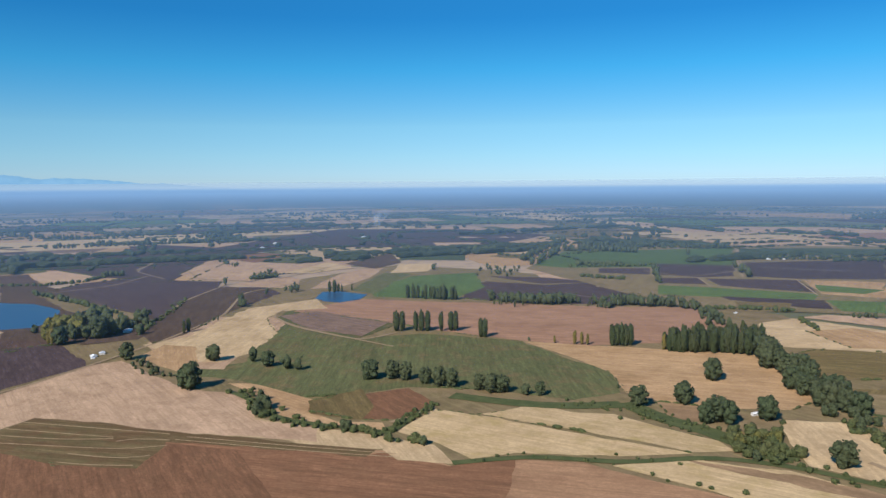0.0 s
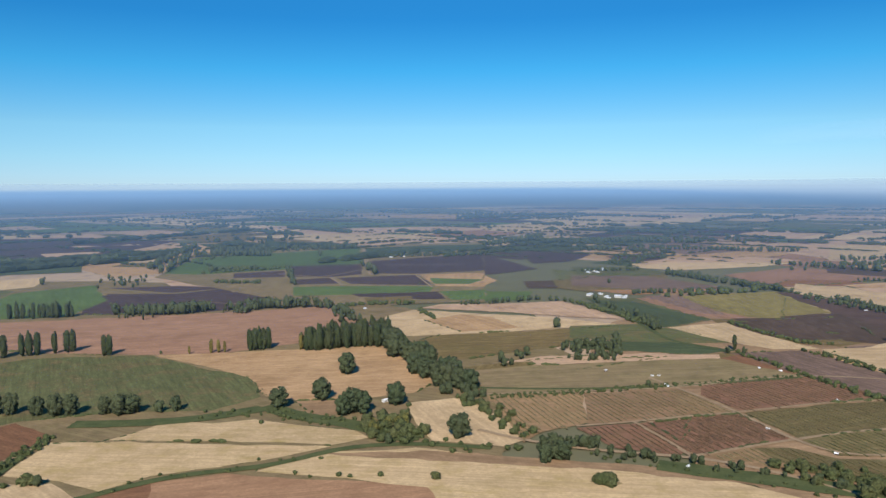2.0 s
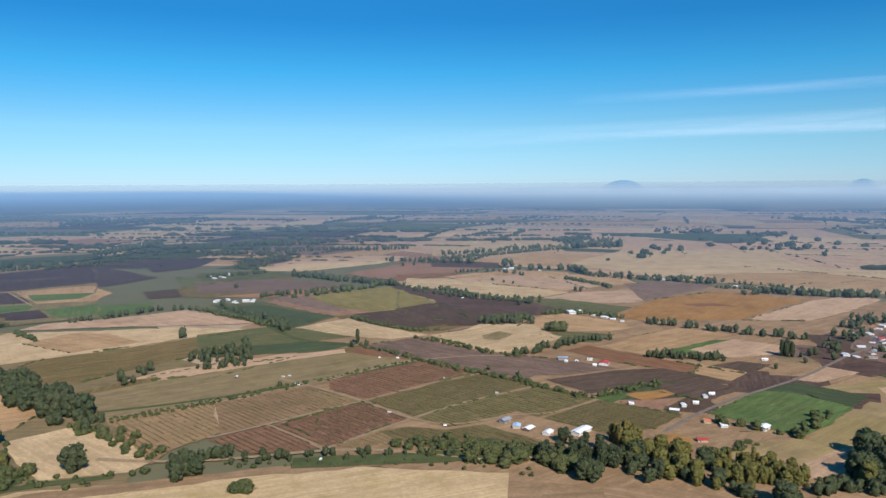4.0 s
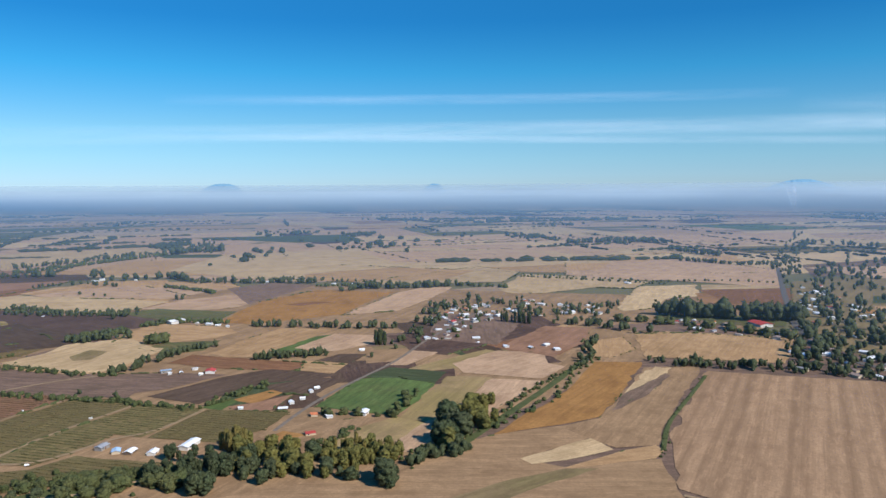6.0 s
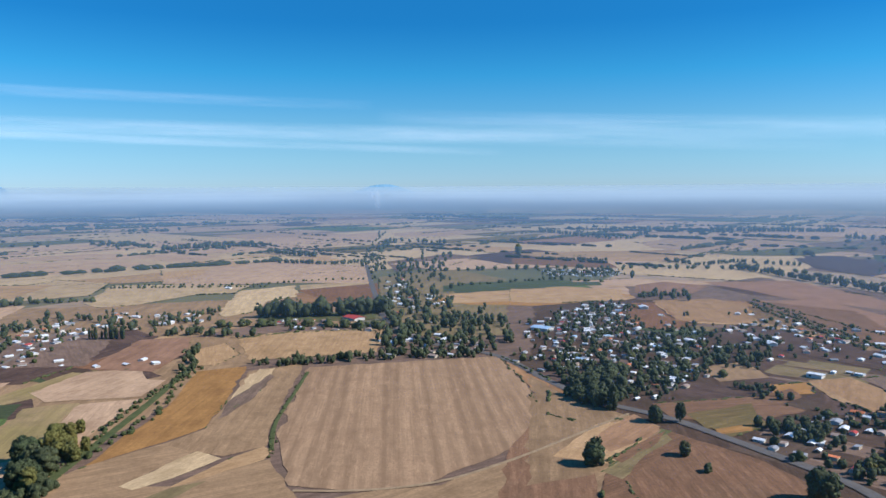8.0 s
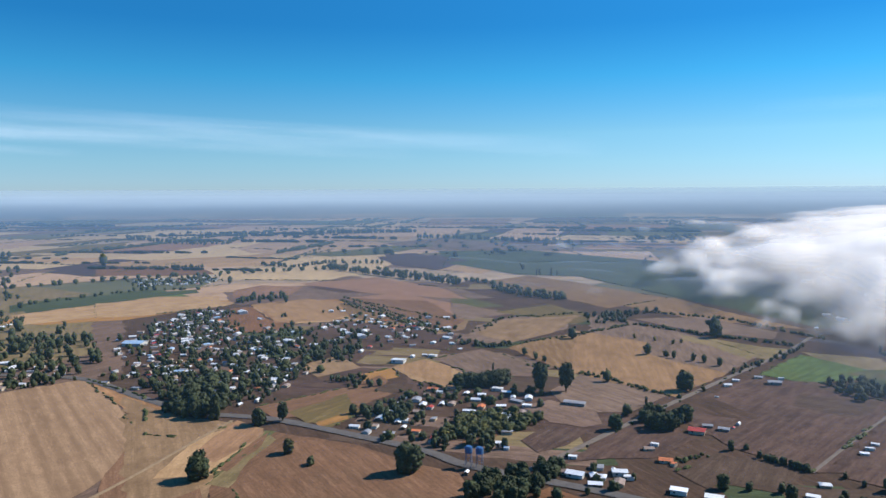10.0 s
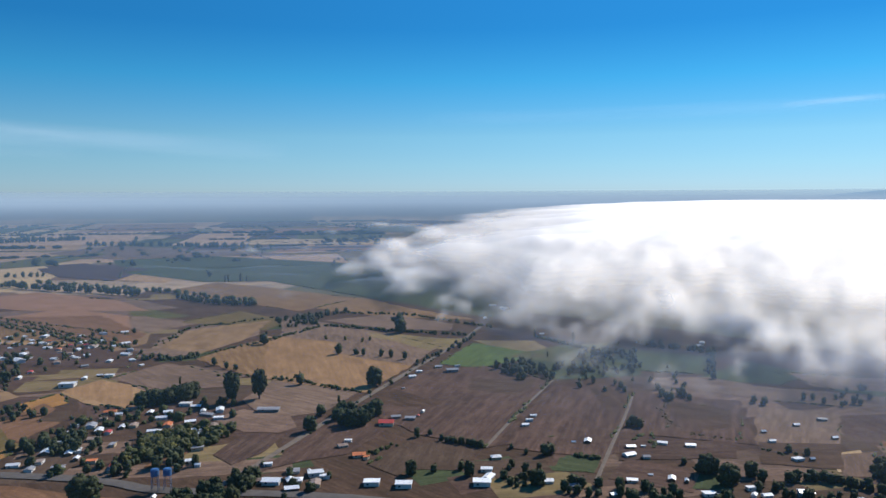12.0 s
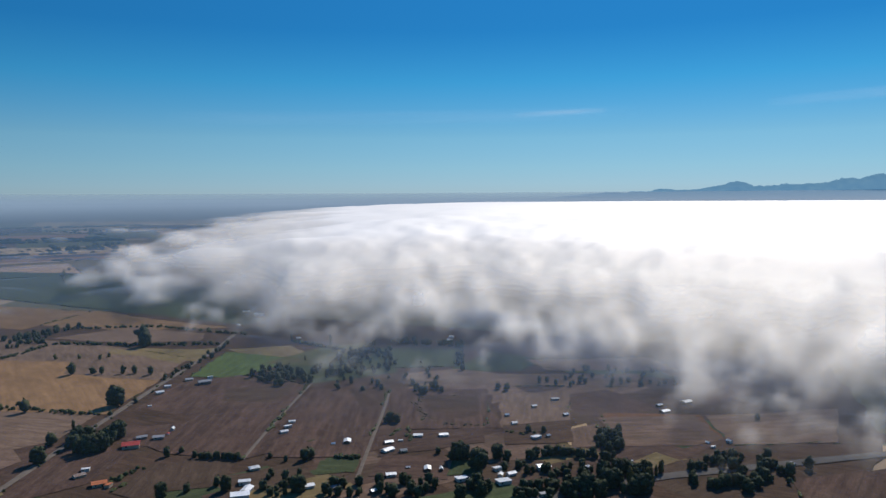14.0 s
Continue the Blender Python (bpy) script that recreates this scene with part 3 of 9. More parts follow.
def vineyard(kind, *points):
    """A plot with low rows of vines, all in one direction."""
    pts = list(points)
    field(kind, *points)
    turn = VINE_TURN
    c, s = math.cos(turn), math.sin(turn)
    loc = [(x * c + y * s, -x * s + y * c) for x, y in pts]
    ys = [p[1] for p in loc]
    bits_v, bits_f = [], []
    v = min(ys) + 2.0
    while v < max(ys):
        cross = sorted(x0 + (v - y0) / (y1 - y0) * (x1 - x0) for (x0, y0), (x1, y1) in zip(loc, loc[1:] + loc[:1]) if (y0 > v) != (y1 > v))
        for a, b in zip(cross[::2], cross[1::2]):
            u = a + 2.0
            while u < b - 5.0:
                ln = RNG.uniform(4.0, 9.0)
                if RNG.random() < 0.93:
                    h, w = RNG.uniform(0.5, 0.95), RNG.uniform(0.35, 0.55)
                    o = len(bits_v)
                    for uu, hh in ((u, h * 0.7), (u + ln * 0.5, h), (u + ln, h * 0.75)):
                        for dv, z in ((-w, 0.1), (-w * 0.5, hh), (w * 0.5, hh * 0.95), (w, 0.1)):
                            vv = v + dv + RNG.uniform(-0.1, 0.1)
                            bits_v.append((uu * c - vv * s, uu * s + vv * c, z + 0.5))
                    for i in range(2):
                        for k in range(3):
                            q = o + 4 * i + k
                            bits_f.append((q, q + 4, q + 5, q + 1))
                u += ln + RNG.uniform(0.2, 0.8)
        v += 3.4
    tagged(new("vine_row", mesh_of("vine_row", bits_v, bits_f, VINE[kind])), "long low rows of vines turning autumn red-green", "vines", kind="stuff")


def fold(x, y):
    big = math.hypot(x, y)
    r = big if big <= FLAT else FLAT + REACH * (1 - math.exp(-(big - FLAT) / REACH))
    return x * r / big, y * r / big


def woodedness(deg):
    """How much of the far plain is under trees, by bearing: the north is wooded, the east open stubble."""
    return 0.85 - 0.55 * smooth_step(deg, 38.0, 62.0) + 0.15 * smooth_step(deg, 112.0, 140.0)


def smooth_step(v, lo, hi):
    v = max(0.0, min(1.0, (v - lo) / (hi - lo)))
    return v * v * (3 - 2 * v)


def far_fields():
    """Plots of the far plain, all laid out on the same slightly turned grid."""
    rng = random.Random(5)
    open_kinds = ["pinkish_stubble"] * 5 + ["gold_straw"] * 2 + ["pale_straw"] * 6 + ["pinkish_soil"] * 2 + ["brown_fallow"] * 2 + ["olive_field", "dark_green", "purple_soil"]
    wooded_kinds = ["pinkish_stubble"] * 3 + ["pale_straw"] * 3 + ["gold_straw", "pinkish_soil", "brown_fallow", "olive_field", "olive_brown", "green_crop", "dark_green", "purple_soil", "purple_soil"]
    for _ in range(900):
        big = 1350 * (9.0 ** rng.random())
        deg = rng.uniform(-42, 228)
        b = radians(deg)
        if rng.random() < 0.5 * woodedness(deg):
            continue
        cx, cy = math.sin(b) * big, math.cos(b) * big
        turn = 0.35 + rng.gauss(0, 0.08) + (1.5708 if rng.random() < 0.5 else 0.0)
        w, d = rng.uniform(90, 300) * (1 + big / 4500), rng.uniform(50, 130) * (1 + big / 4500)
        c, sn = math.cos(turn), math.sin(turn)
        corners = [(u * w * rng.uniform(0.85, 1.1), v * d * rng.uniform(0.85, 1.1)) for u, v in ((-1, -1), (1, -1), (1, 1), (-1, 1))]
        field(rng.choice(wooded_kinds if rng.random() < woodedness(deg) else open_kinds), *[fold(cx + u * c - v * sn, cy + u * sn + v * c) for u, v in corners])


far_fields()
field("olive_rough", (-325.3, 444.9), (-362.0, 593.5), (-299.3, 722.6), (-215, 978), (-77, 1181), (97, 1088), (271.3, 845.4), (356.9, 587.1), (337.3, 425.5), (170.2, 275.3), (-0.9, 203.4), (-209.7, 282.6))
bare_field("tan_rows", (299.5, 105.0), (359.3, 36.8), (386.6, -19.4), (304.2, -48.9), (245.3, -22.0), (198.9, 53.3), (217.0, 136.4), (282.2, 149.5))
bare_field("tan_rows", (636, 643), (822, 503), (968, 253), (899, -43), (851, -314), (477.7, -178.3), (386.6, -19.4), (294.7, 78.2), (245.7, 227.7), (370.9, 461.6))
bare_field("brown_fallow", (668.0, -306.3), (729, -890), (487, -770), (204.1, -328.7), (189.2, -236.1), (204.6, -135.5), (243.9, -28.6), (373.1, 8.7), (533.0, -107.0))
field("brown_dirt", (746, -508), (647, -743), (427, -967), (39.5, -805.9), (-86.0, -729.7), (-395.7, -509.4), (-291.1, -321.7), (-176.6, -223.9), (-23.4, -209.3), (262.0, -198.0), (380.6, -256.0))
plots(46, 26, 1, (535.1, -596.6), (344.1, -574.5), (222.1, -502.2), (124.9, -414.4), (101.5, -378.5), (125.7, -283.6), (203.5, -295.5), (261.7, -297.9), (347.3, -344.5), (416.3, -463.1))
plots(30, 24, 2, (446.7, -284.1), (586.4, -514.7), (450.8, -553.1), (291.9, -360.6), (295.0, -297.4), (340.3, -292.3))
plots(34, 26, 3, (46.6, -322.9), (-0.3, -360.4), (-104.7, -363.7), (-182.3, -336.2), (-200.8, -297.0), (-104.0, -279.5), (-13.6, -291.3))
plots(26, 34, 4, (421.1, 161.1), (516.0, 135.8), (661.7, 67.8), (738.0, -35.7), (636.3, -99.5), (518.4, 13.3), (450.2, 63.9), (366.8, 97.0))
plots(16, 40, 5, (-23.1, -477.6), (-133.0, -462.3), (-241.6, -447.2), (-245.1, -363.6), (-186.5, -344.0), (-109.9, -381.9))
plots(22, 45, 6, (660, -737), (503, -936), (252.5, -715.9), (303.1, -563.2), (410.9, -546.1))
bare_field("soil_red", (-303.2, 355.0), (-215.0, 347.5), (-225.2, 395.7), (-141.1, 369.5), (-36.7, 341.1), (-42.9, 288.9), (-54.3, 236.2), (-207.0, 238.7))
bare_field("dust_tan", (-39.6, 342.7), (-17.9, 340.7), (3.2, 320.4), (34.4, 328.6), (74.6, 312.4), (113.6, 285.8), (88.7, 216.9), (-54.1, 219.1), (-42.9, 288.9))
bare_field("soil_red", (-161.9, 364.8), (-113.8, 353.2), (-36.7, 334.3), (-29.9, 339.3), (1.9, 320.7), (32.6, 333.1), (37.2, 328.2), (26.1, 292.9), (15.3, 239.8), (-143.3, 281.8))
bare_field("dust_tan", (32.1, 328.2), (62.7, 324.2), (100.4, 290.9), (139.5, 274.1), (146.1, 257.9), (121.9, 193.9), (14.0, 222.4), (26.1, 292.9))
bare_field("pale_straw", (-203.5, 463.2), (-141.4, 444.0), (-119.3, 434.9), (-103.5, 393.6), (-71.9, 376.8), (-29.0, 361.2), (-13.1, 350.7), (-32.6, 342.8), (-117.7, 365.8), (-168.5, 380.3))
bare_field("striped_green", (-168.5, 380.3), (-117.7, 365.8), (-67.3, 350.8), (-32.6, 342.8), (-36.5, 333.0), (-113.2, 351.0), (-160.4, 361.2))
field("pale_straw", (-30.2, 342.9), (-18.4, 354.4), (-5.4, 348.6), (4.4, 323.3), (-22.1, 329.1))
field("gold_straw", (-139.0, 465.0), (-117.9, 463.8), (-84.6, 432.5), (-77.8, 426.5), (-75.2, 403.5), (-57.6, 385.3), (-33.2, 383.0), (-29.4, 366.8), (-61.6, 376.4), (-93.9, 397.0), (-107.3, 431.6), (-130.6, 456.0))
field("olive_field", (-144.9, 520.4), (-145.9, 670.0), (-71.0, 603.3), (-20.4, 621.8), (59.8, 591.9), (92.7, 517.8), (112.5, 494.7), (106.3, 436.3), (75.2, 422.1), (27.3, 445.3), (-22.4, 452.9), (-52.8, 437.8), (-84.6, 432.5), (-131.8, 471.1), (-152.5, 480.5), (-184.0, 485.6), (-177.9, 502.4))
field("soil_red", (-76.7, 403.9), (-77.8, 426.5), (-52.5, 435.5), (-22.3, 450.4), (-5.8, 419.3), (-19.7, 388.3), (-47.4, 389.5))
field("olive_field", (-161.3, 699.7), (-157.6, 749.5), (-57.0, 696.5), (-45.0, 660.7), (-71.0, 603.3), (-120.3, 650.7))
bare_field("pinkish_stubble", (-234.2, 576.0), (-276.9, 684.3), (-223.0, 712.4), (-162.5, 705.4), (-145.9, 670.0), (-153.7, 553.3), (-152.7, 501.9), (-191.5, 506.2))
field("red_dust", (-155.7, 739.9), (-95.2, 823.4), (-19.4, 800.7), (172.3, 754.7), (257.2, 745.0), (247.9, 667.7), (261.3, 603.4), (174.7, 577.2), (111.0, 568.2), (59.8, 591.9), (-6.9, 634.6), (-60.8, 683.8))
field("gold_straw", (63.7, 586.2), (167.0, 552.1), (231.2, 533.7), (225.8, 462.6), (219.9, 418.3), (191.6, 399.7), (160.1, 402.2), (123.0, 418.7), (109.7, 435.4), (110.7, 486.8), (91.2, 533.0))
field("tan_rows", (122.3, 416.4), (150.4, 404.9), (143.8, 378.1), (120.2, 386.8))
field("weedy_straw", (19.5, 396.7), (54.0, 413.9), (70.9, 398.2), (92.7, 394.3), (112.2, 371.2), (133.5, 350.9), (135.6, 336.9), (115.8, 335.5), (91.8, 353.3), (49.2, 378.7))
field("weedy_straw", (-24.2, 367.9), (-5.7, 406.7), (20.8, 393.4), (64.9, 365.1), (115.3, 334.0), (103.5, 333.1), (80.5, 331.4), (33.0, 336.7), (12.0, 329.4), (-2.8, 350.2))
bare_field("weedy_straw", (74.9, 319.4), (98.6, 326.5), (137.2, 316.0), (150.1, 312.5), (191.6, 267.6), (212.5, 248.6), (236.7, 233.5), (208.3, 204.7), (139.8, 223.0), (140.1, 275.2), (102.4, 296.8))
bare_field("dust_tan", (132.9, 305.9), (150.6, 296.1), (185.2, 274.5), (190.8, 266.5), (162.3, 282.0))
field("pale_straw", (177.9, 381.9), (212.1, 375.9), (211.3, 339.1), (206.3, 297.2), (188.7, 293.0), (161.3, 317.4), (166.3, 346.6))
field("olive_brown", (263.4, 540.0), (288.2, 549.2), (455.6, 500.7), (461.3, 461.1), (404.8, 403.8), (413.1, 464.7), (419.4, 483.9), (352.2, 462.5), (263.7, 460.4), (237.1, 476.8))
field("olive_brown", (247.9, 440.1), (284.8, 437.7), (346.4, 425.2), (363.0, 407.7), (396.3, 395.2), (341.8, 340.0), (290.3, 350.8), (224.5, 372.5), (227.0, 402.7))
field("pinkish_stubble", (279.3, 439.2), (313.6, 441.2), (404.8, 403.8), (396.3, 395.2), (334.4, 415.7))
field("pale_straw", (243.5, 562.1), (284.4, 656.8), (324.7, 679.1), (362.1, 633.8), (421.8, 570.4), (452.9, 503.8), (310.4, 542.7))
field("gold_straw", (307.3, 618.7), (353.9, 629.8), (371.6, 599.8), (362.9, 542.2), (309.5, 550.3))
field("pinkish_stubble", (333.2, 683.8), (365.1, 696.7), (420.5, 668.7), (491.5, 647.4), (474.2, 527.7), (436.2, 566.2), (393.0, 624.6))
field("green_crop", (377.7, 720.8), (418.4, 784.9), (505.9, 725.1), (461.4, 675.5), (380.0, 700.0))
field("purple_soil", (326, 1172), (449, 1131), (527, 1220), (697, 1129), (656, 928), (558, 903), (469, 945), (409, 840), (323, 913), (282, 957))
field("green_crop", (257.3, 849.6), (281, 926), (369, 852), (420, 810), (345.2, 797.6))
field("yellow_weed", (241.3, 796.8), (268.9, 840.9), (345.2, 797.6), (369.1, 757.8), (319.6, 738.4))
field("purple_soil", (366.8, 767.5), (403.5, 770.2), (377.9, 708.6), (349.4, 717.2))
field("gold_straw", (449, 905), (472, 951), (550, 919), (526, 837), (478, 797), (424, 824))
field("green_crop", (440, 864), (497, 871), (488, 815), (442, 829))
field("purple_soil", (769, 1138), (886, 1156), (876, 1069), (761, 992), (694, 996))
field("purple_soil", (875, 1029), (1039, 1046), (930, 936), (842, 931))
field("green_crop", (162, 1207), (228, 1381), (480, 1236), (453, 1140), (321, 1155), (209, 1155))
field("green_crop", (306, 1491), (562, 1447), (519, 1307), (285, 1337))
field("dark_green", (291, 1759), (572, 1656), (584, 1471), (303, 1539))
field("dark_green", (623, 1441), (1067, 1224), (986, 1146), (559, 1293))
field("dark_green", (998, 1499), (1354, 1365), (1197, 1207), (897, 1328))
field("pinkish_stubble", (132, 1113), (197, 1092), (280, 978), (202, 951), (133, 998))
field("purple_soil", (200, 1107), (297, 1100), (283, 990), (230, 1007))
field("purple_soil", (23.7, 872.3), (55, 967), (131, 926), (202, 951), (237.6, 830.7), (202.1, 773.9), (108.8, 773.8), (22.0, 816.0))
field("purple_soil", (59, 1028), (141, 1002), (202, 951), (125, 939))
field("pale_straw", (202, 951), (242, 926), (217, 888), (189, 908))
field("pale_straw", (114, 1559), (220, 1552), (187, 1395), (92, 1403))
field("green_crop", (-89.7, 884.0), (-46, 1029), (45, 1066), (52, 913), (9.9, 811.5), (-79.5, 838.4))
field("olive_field", (-114.9, 891.7), (-86, 1073), (-47, 1061), (-81.4, 859.7))
field("pinkish_stubble", (-166, 907), (-150, 1061), (-128, 1121), (-91, 1146), (-102, 1016), (-131, 920))
field("pale_straw", (-78, 1071), (-70, 1194), (-10, 1200), (-25, 1088))
field("soil_dark", (-162, 1208), (-100, 1397), (-71, 1220), (-105, 1128))
field("pinkish_stubble", (-351, 1011), (-370, 1275), (-218, 1202), (-186, 1258), (-138, 1138), (-231, 1074), (-270, 1012), (-307, 988))
field("pale_straw", (-233, 1088), (-191, 1233), (-143, 1147), (-196, 1076))
field("pinkish_stubble", (-272, 963), (-223, 1036), (-196, 1006), (-185, 913), (-227, 917))
bare_field("purple_soil", (-384, 891), (-290, 931), (-223, 925), (-194.1, 872.9), (-211.9, 771.6), (-224.8, 718.2), (-270.2, 620.8))
bare_field("purple_soil", (-730, 1709), (-481, 1561), (-406, 1911), (-305, 2188), (63, 2137), (267, 1875), (118, 1604), (-110, 1536), (-280, 1555), (-384, 1417), (-397, 1284), (-537, 1251))
field("pale_straw", (-308, 1423), (-276, 1528), (-172, 1518), (-107, 1496), (-158, 1313), (-220, 1314))
field("soil_red", (-384, 1322), (-393, 1452), (-296, 1388), (-331, 1279))
field("olive_field", (-326, 1261), (-308, 1402), (-224, 1334), (-236, 1216))
field("dark_green", (-74, 1266), (-93, 1429), (41, 1420), (35, 1249))
field("pinkish_stubble", (-607, 1977), (-537, 1991), (-504, 1823), (-551, 1792))
field("pinkish_stubble", (-24, 1655), (84, 1649), (41, 1445), (-12, 1516))
field("olive_brown", (86, 1313), (152, 1473), (196, 1458), (132, 1277))
field("olive_brown", (590, 800), (688, 861), (769, 773), (655, 658), (563.1, 685.6), (550, 735))
field("soil_dark", (550, 812), (590, 800), (550, 735), (518, 754))
field("olive_field", (525.3, 656.2), (577.9, 621.5), (570.7, 572.0), (486.8, 487.0), (469.6, 516.2))
field("pale_straw", (826, 912), (899, 904), (826, 831), (788, 850))
field("olive_field", (666, 903), (702, 857), (737, 813), (597, 798))
bare_field("soil_red", (-263.1, 338.9), (-212.7, 343.6), (-138.9, 322.2), (-134.9, 352.7), (-98.9, 342.5), (-70.4, 289.4), (-92.2, 236.8), (-207.0, 238.7))
field("pinkish_stubble", (-255.0, 346.1), (-308.3, 421.0), (-272.3, 443.4), (-265.7, 469.2), (-254.4, 514.0), (-235.5, 530.3), (-202.1, 493.3), (-161.2, 452.7), (-122.1, 439.0), (-102.7, 389.6), (-66.6, 374.7), (-63.0, 353.4), (-142.1, 372.1), (-175.7, 382.0), (-225.2, 395.7), (-232.6, 377.0))
field("striped_green", (-238.6, 342.0), (-252.0, 362.0), (-231.0, 374.3), (-225.2, 395.7), (-176.9, 384.8), (-140.5, 367.7), (-136.5, 349.5), (-138.3, 320.8), (-176.3, 325.7), (-211.3, 341.4))
field("purple_soil", (-1011, 1407), (-792, 1423), (-521, 1399), (-407, 1587), (-336, 1348), (-410, 1302), (-376, 1051), (-369, 988), (-487, 1045), (-600, 1139), (-702, 1162), (-843, 1173))
field("olive_field", (-785, 1152), (-646, 1191), (-606, 1117), (-689, 1059))
field("pinkish_stubble", (-616, 1088), (-600, 1139), (-487, 1045), (-495, 996), (-547, 993))
field("soil_brown", (-714, 1048), (-616, 1088), (-547, 993), (-585, 967), (-655, 960))
field("purple_soil", (-490, 889), (-481, 983), (-429, 1042), (-376, 1006), (-299, 983), (-286, 927), (-298.2, 812.5), (-280.8, 748.2), (-282.8, 709.2), (-333.8, 737.3), (-394.4, 778.8))
field("soil_dark", (-260.0, 626.1), (-280.8, 748.2), (-292.7, 832.9), (-278, 937), (-211, 897), (-209.0, 807.8), (-219.8, 718.8), (-222.3, 629.4), (-235.6, 588.6))
field("pinkish_stubble", (-388, 1073), (-408, 1281), (-400, 1354), (-340, 1247), (-246, 1212), (-241, 1029), (-262, 987), (-335, 1022))
field("soil_red", (-387, 1310), (-362, 1408), (-294, 1345), (-318, 1236))
field("pale_straw", (-243.1, 584.6), (-218.1, 617.2), (-203.3, 762.0), (-143.2, 824.8), (-120.1, 757.8), (-163.7, 742.5), (-171.8, 704.0), (-143.4, 626.1), (-148.0, 550.9), (-161.5, 524.3), (-178.0, 524.8), (-208.8, 553.1))
field("gold_straw", (-228.9, 544.5), (-224.7, 583.9), (-197.3, 576.5), (-178.0, 524.8), (-178.8, 492.5), (-215.3, 526.1))
field("olive_rough", (-498, 889), (-404.1, 798.3), (-327.9, 737.0), (-324.9, 717.4), (-373.8, 726.1), (-413.0, 779.8))
field("soil_brown", (-368.6, 535.0), (-421.7, 613.7), (-375.7, 616.5), (-342.5, 608.2), (-307.8, 595.7), (-340.7, 558.0))
field("purple_soil", (-345.8, 501.0), (-346.7, 568.0), (-314.9, 591.6), (-262.8, 531.3), (-254.4, 514.0), (-269.7, 476.3), (-278.4, 453.6), (-291.5, 420.6))
bare_field("weedy_straw", (74.7, 319.8), (111.9, 327.7), (143.9, 310.8), (184.6, 272.5), (211.4, 251.5), (246.7, 215.9), (256.5, 193.3), (278.4, 150.9), (235.2, 126.8), (122.0, 203.4), (133.6, 267.3), (101.4, 297.7))
bare_field("tan_rows", (102.3, 330.3), (157.5, 302.8), (198.0, 268.1), (242.6, 228.9), (259.6, 198.6), (208.7, 248.3), (155.7, 288.3))
field("pinkish_stubble", (830, 901), (949, 954), (1103, 881), (1100, 801), (864, 804))
field("pale_straw", (793, 875), (890, 895), (1073, 782), (969, 774), (815, 806))
field("pinkish_stubble", (1246, 922), (1586, 928), (1616, 764), (1405, 758), (1207, 826))
field("gold_straw", (1087, 710), (1213, 686), (1335, 609), (1406, 490), (1139, 493), (1084, 584), (1071, 646))
field("pinkish_soil", (829, 726), (1002, 741), (1040, 627), (995, 581), (838, 591), (800, 638))
field("soil_red", (781, 614), (859, 645), (923, 602), (907, 560), (823, 580))
field("brown_fallow", (644, 830), (730, 793), (731, 680), (727, 617), (626, 679), (579, 747))
field("orange_stubble", (572, 703), (692, 644), (718, 619), (591.5, 642.3))
field("olive_field", (713, 919), (800, 868), (781, 773), (716, 777), (658, 835))
field("pale_straw", (773, 589), (833, 588), (855, 515), (843, 397), (719.1, 373.7), (745.0, 448.5), (752, 506))
field("gold_straw", (871, 577), (939, 566), (970, 489), (942, 407), (843, 397), (856, 499))
field("soil_brown", (745, 577), (766, 557), (717.0, 417.9), (737.1, 346.3), (735.0, 279.0), (648.7, 320.3), (641.5, 404.8), (667.9, 449.1))
field("olive_field", (486.3, 598.4), (571.2, 629.8), (564.0, 549.6), (542.7, 485.9), (479.4, 474.5), (477.3, 526.5))
field("pinkish_soil", (572.8, 622.0), (632.1, 616.1), (590.1, 524.4), (575.5, 459.0), (545.0, 507.1))
field("mustard", (624.3, 610.3), (699, 593), (750, 580), (678.7, 455.0), (641.8, 438.3), (588.8, 455.4), (581.7, 501.2))
field("olive_brown", (543.1, 490.1), (591.6, 457.5), (649.0, 436.3), (624.4, 393.9), (584.3, 351.2), (536.2, 354.5), (505.4, 390.7), (514.8, 436.7))
field("soil_dark", (538.6, 467.6), (584.8, 459.3), (599.6, 435.8), (562.6, 372.0), (527.8, 383.4), (518.9, 413.8))
field("soil_dark", (597.6, 437.7), (645.9, 434.3), (617.2, 331.1), (583.4, 323.3), (560.7, 359.2))
field("brown_fallow", (539.7, 351.2), (609.6, 327.0), (640.7, 316.3), (589.2, 310.8), (544.3, 327.0), (501.9, 342.3))
field("olive_field", (408.2, 527.1), (464.7, 504.7), (479.1, 467.0), (476.8, 404.4), (431.9, 427.5), (373.8, 482.8))
field("pale_straw", (478.4, 479.4), (534.2, 467.4), (522.5, 410.3), (513.8, 356.0), (482.6, 373.0), (473.5, 414.2))
field("dark_green", (368.1, 475.5), (435.2, 430.8), (455.5, 383.3), (418.4, 389.3), (350.8, 453.3))
field("olive_brown", (223.5, 383.4), (269.7, 424.3), (311.2, 396.0), (398.4, 394.3), (448.8, 380.6), (428.2, 308.3), (341.1, 332.5), (312.8, 340.0), (278.2, 354.3), (225.3, 367.3))
field("brown_fallow", (290.1, 427.0), (326.8, 415.8), (404.1, 400.0), (413.9, 385.1), (355.5, 398.6), (312.5, 410.5))
field("brown_fallow", (442.3, 380.9), (496.0, 360.2), (503.8, 322.5), (483.6, 263.1), (488.7, 224.5), (428.0, 217.4), (429.4, 257.4), (433.8, 314.8))
field("soil_red", (422.0, 372.0), (443.9, 373.6), (430.9, 312.7), (414.3, 340.5))
field("gold_straw", (496.5, 341.3), (532.8, 341.2), (593.9, 323.8), (580.4, 286.2), (568.4, 252.7), (489.4, 257.6), (481.6, 284.3))
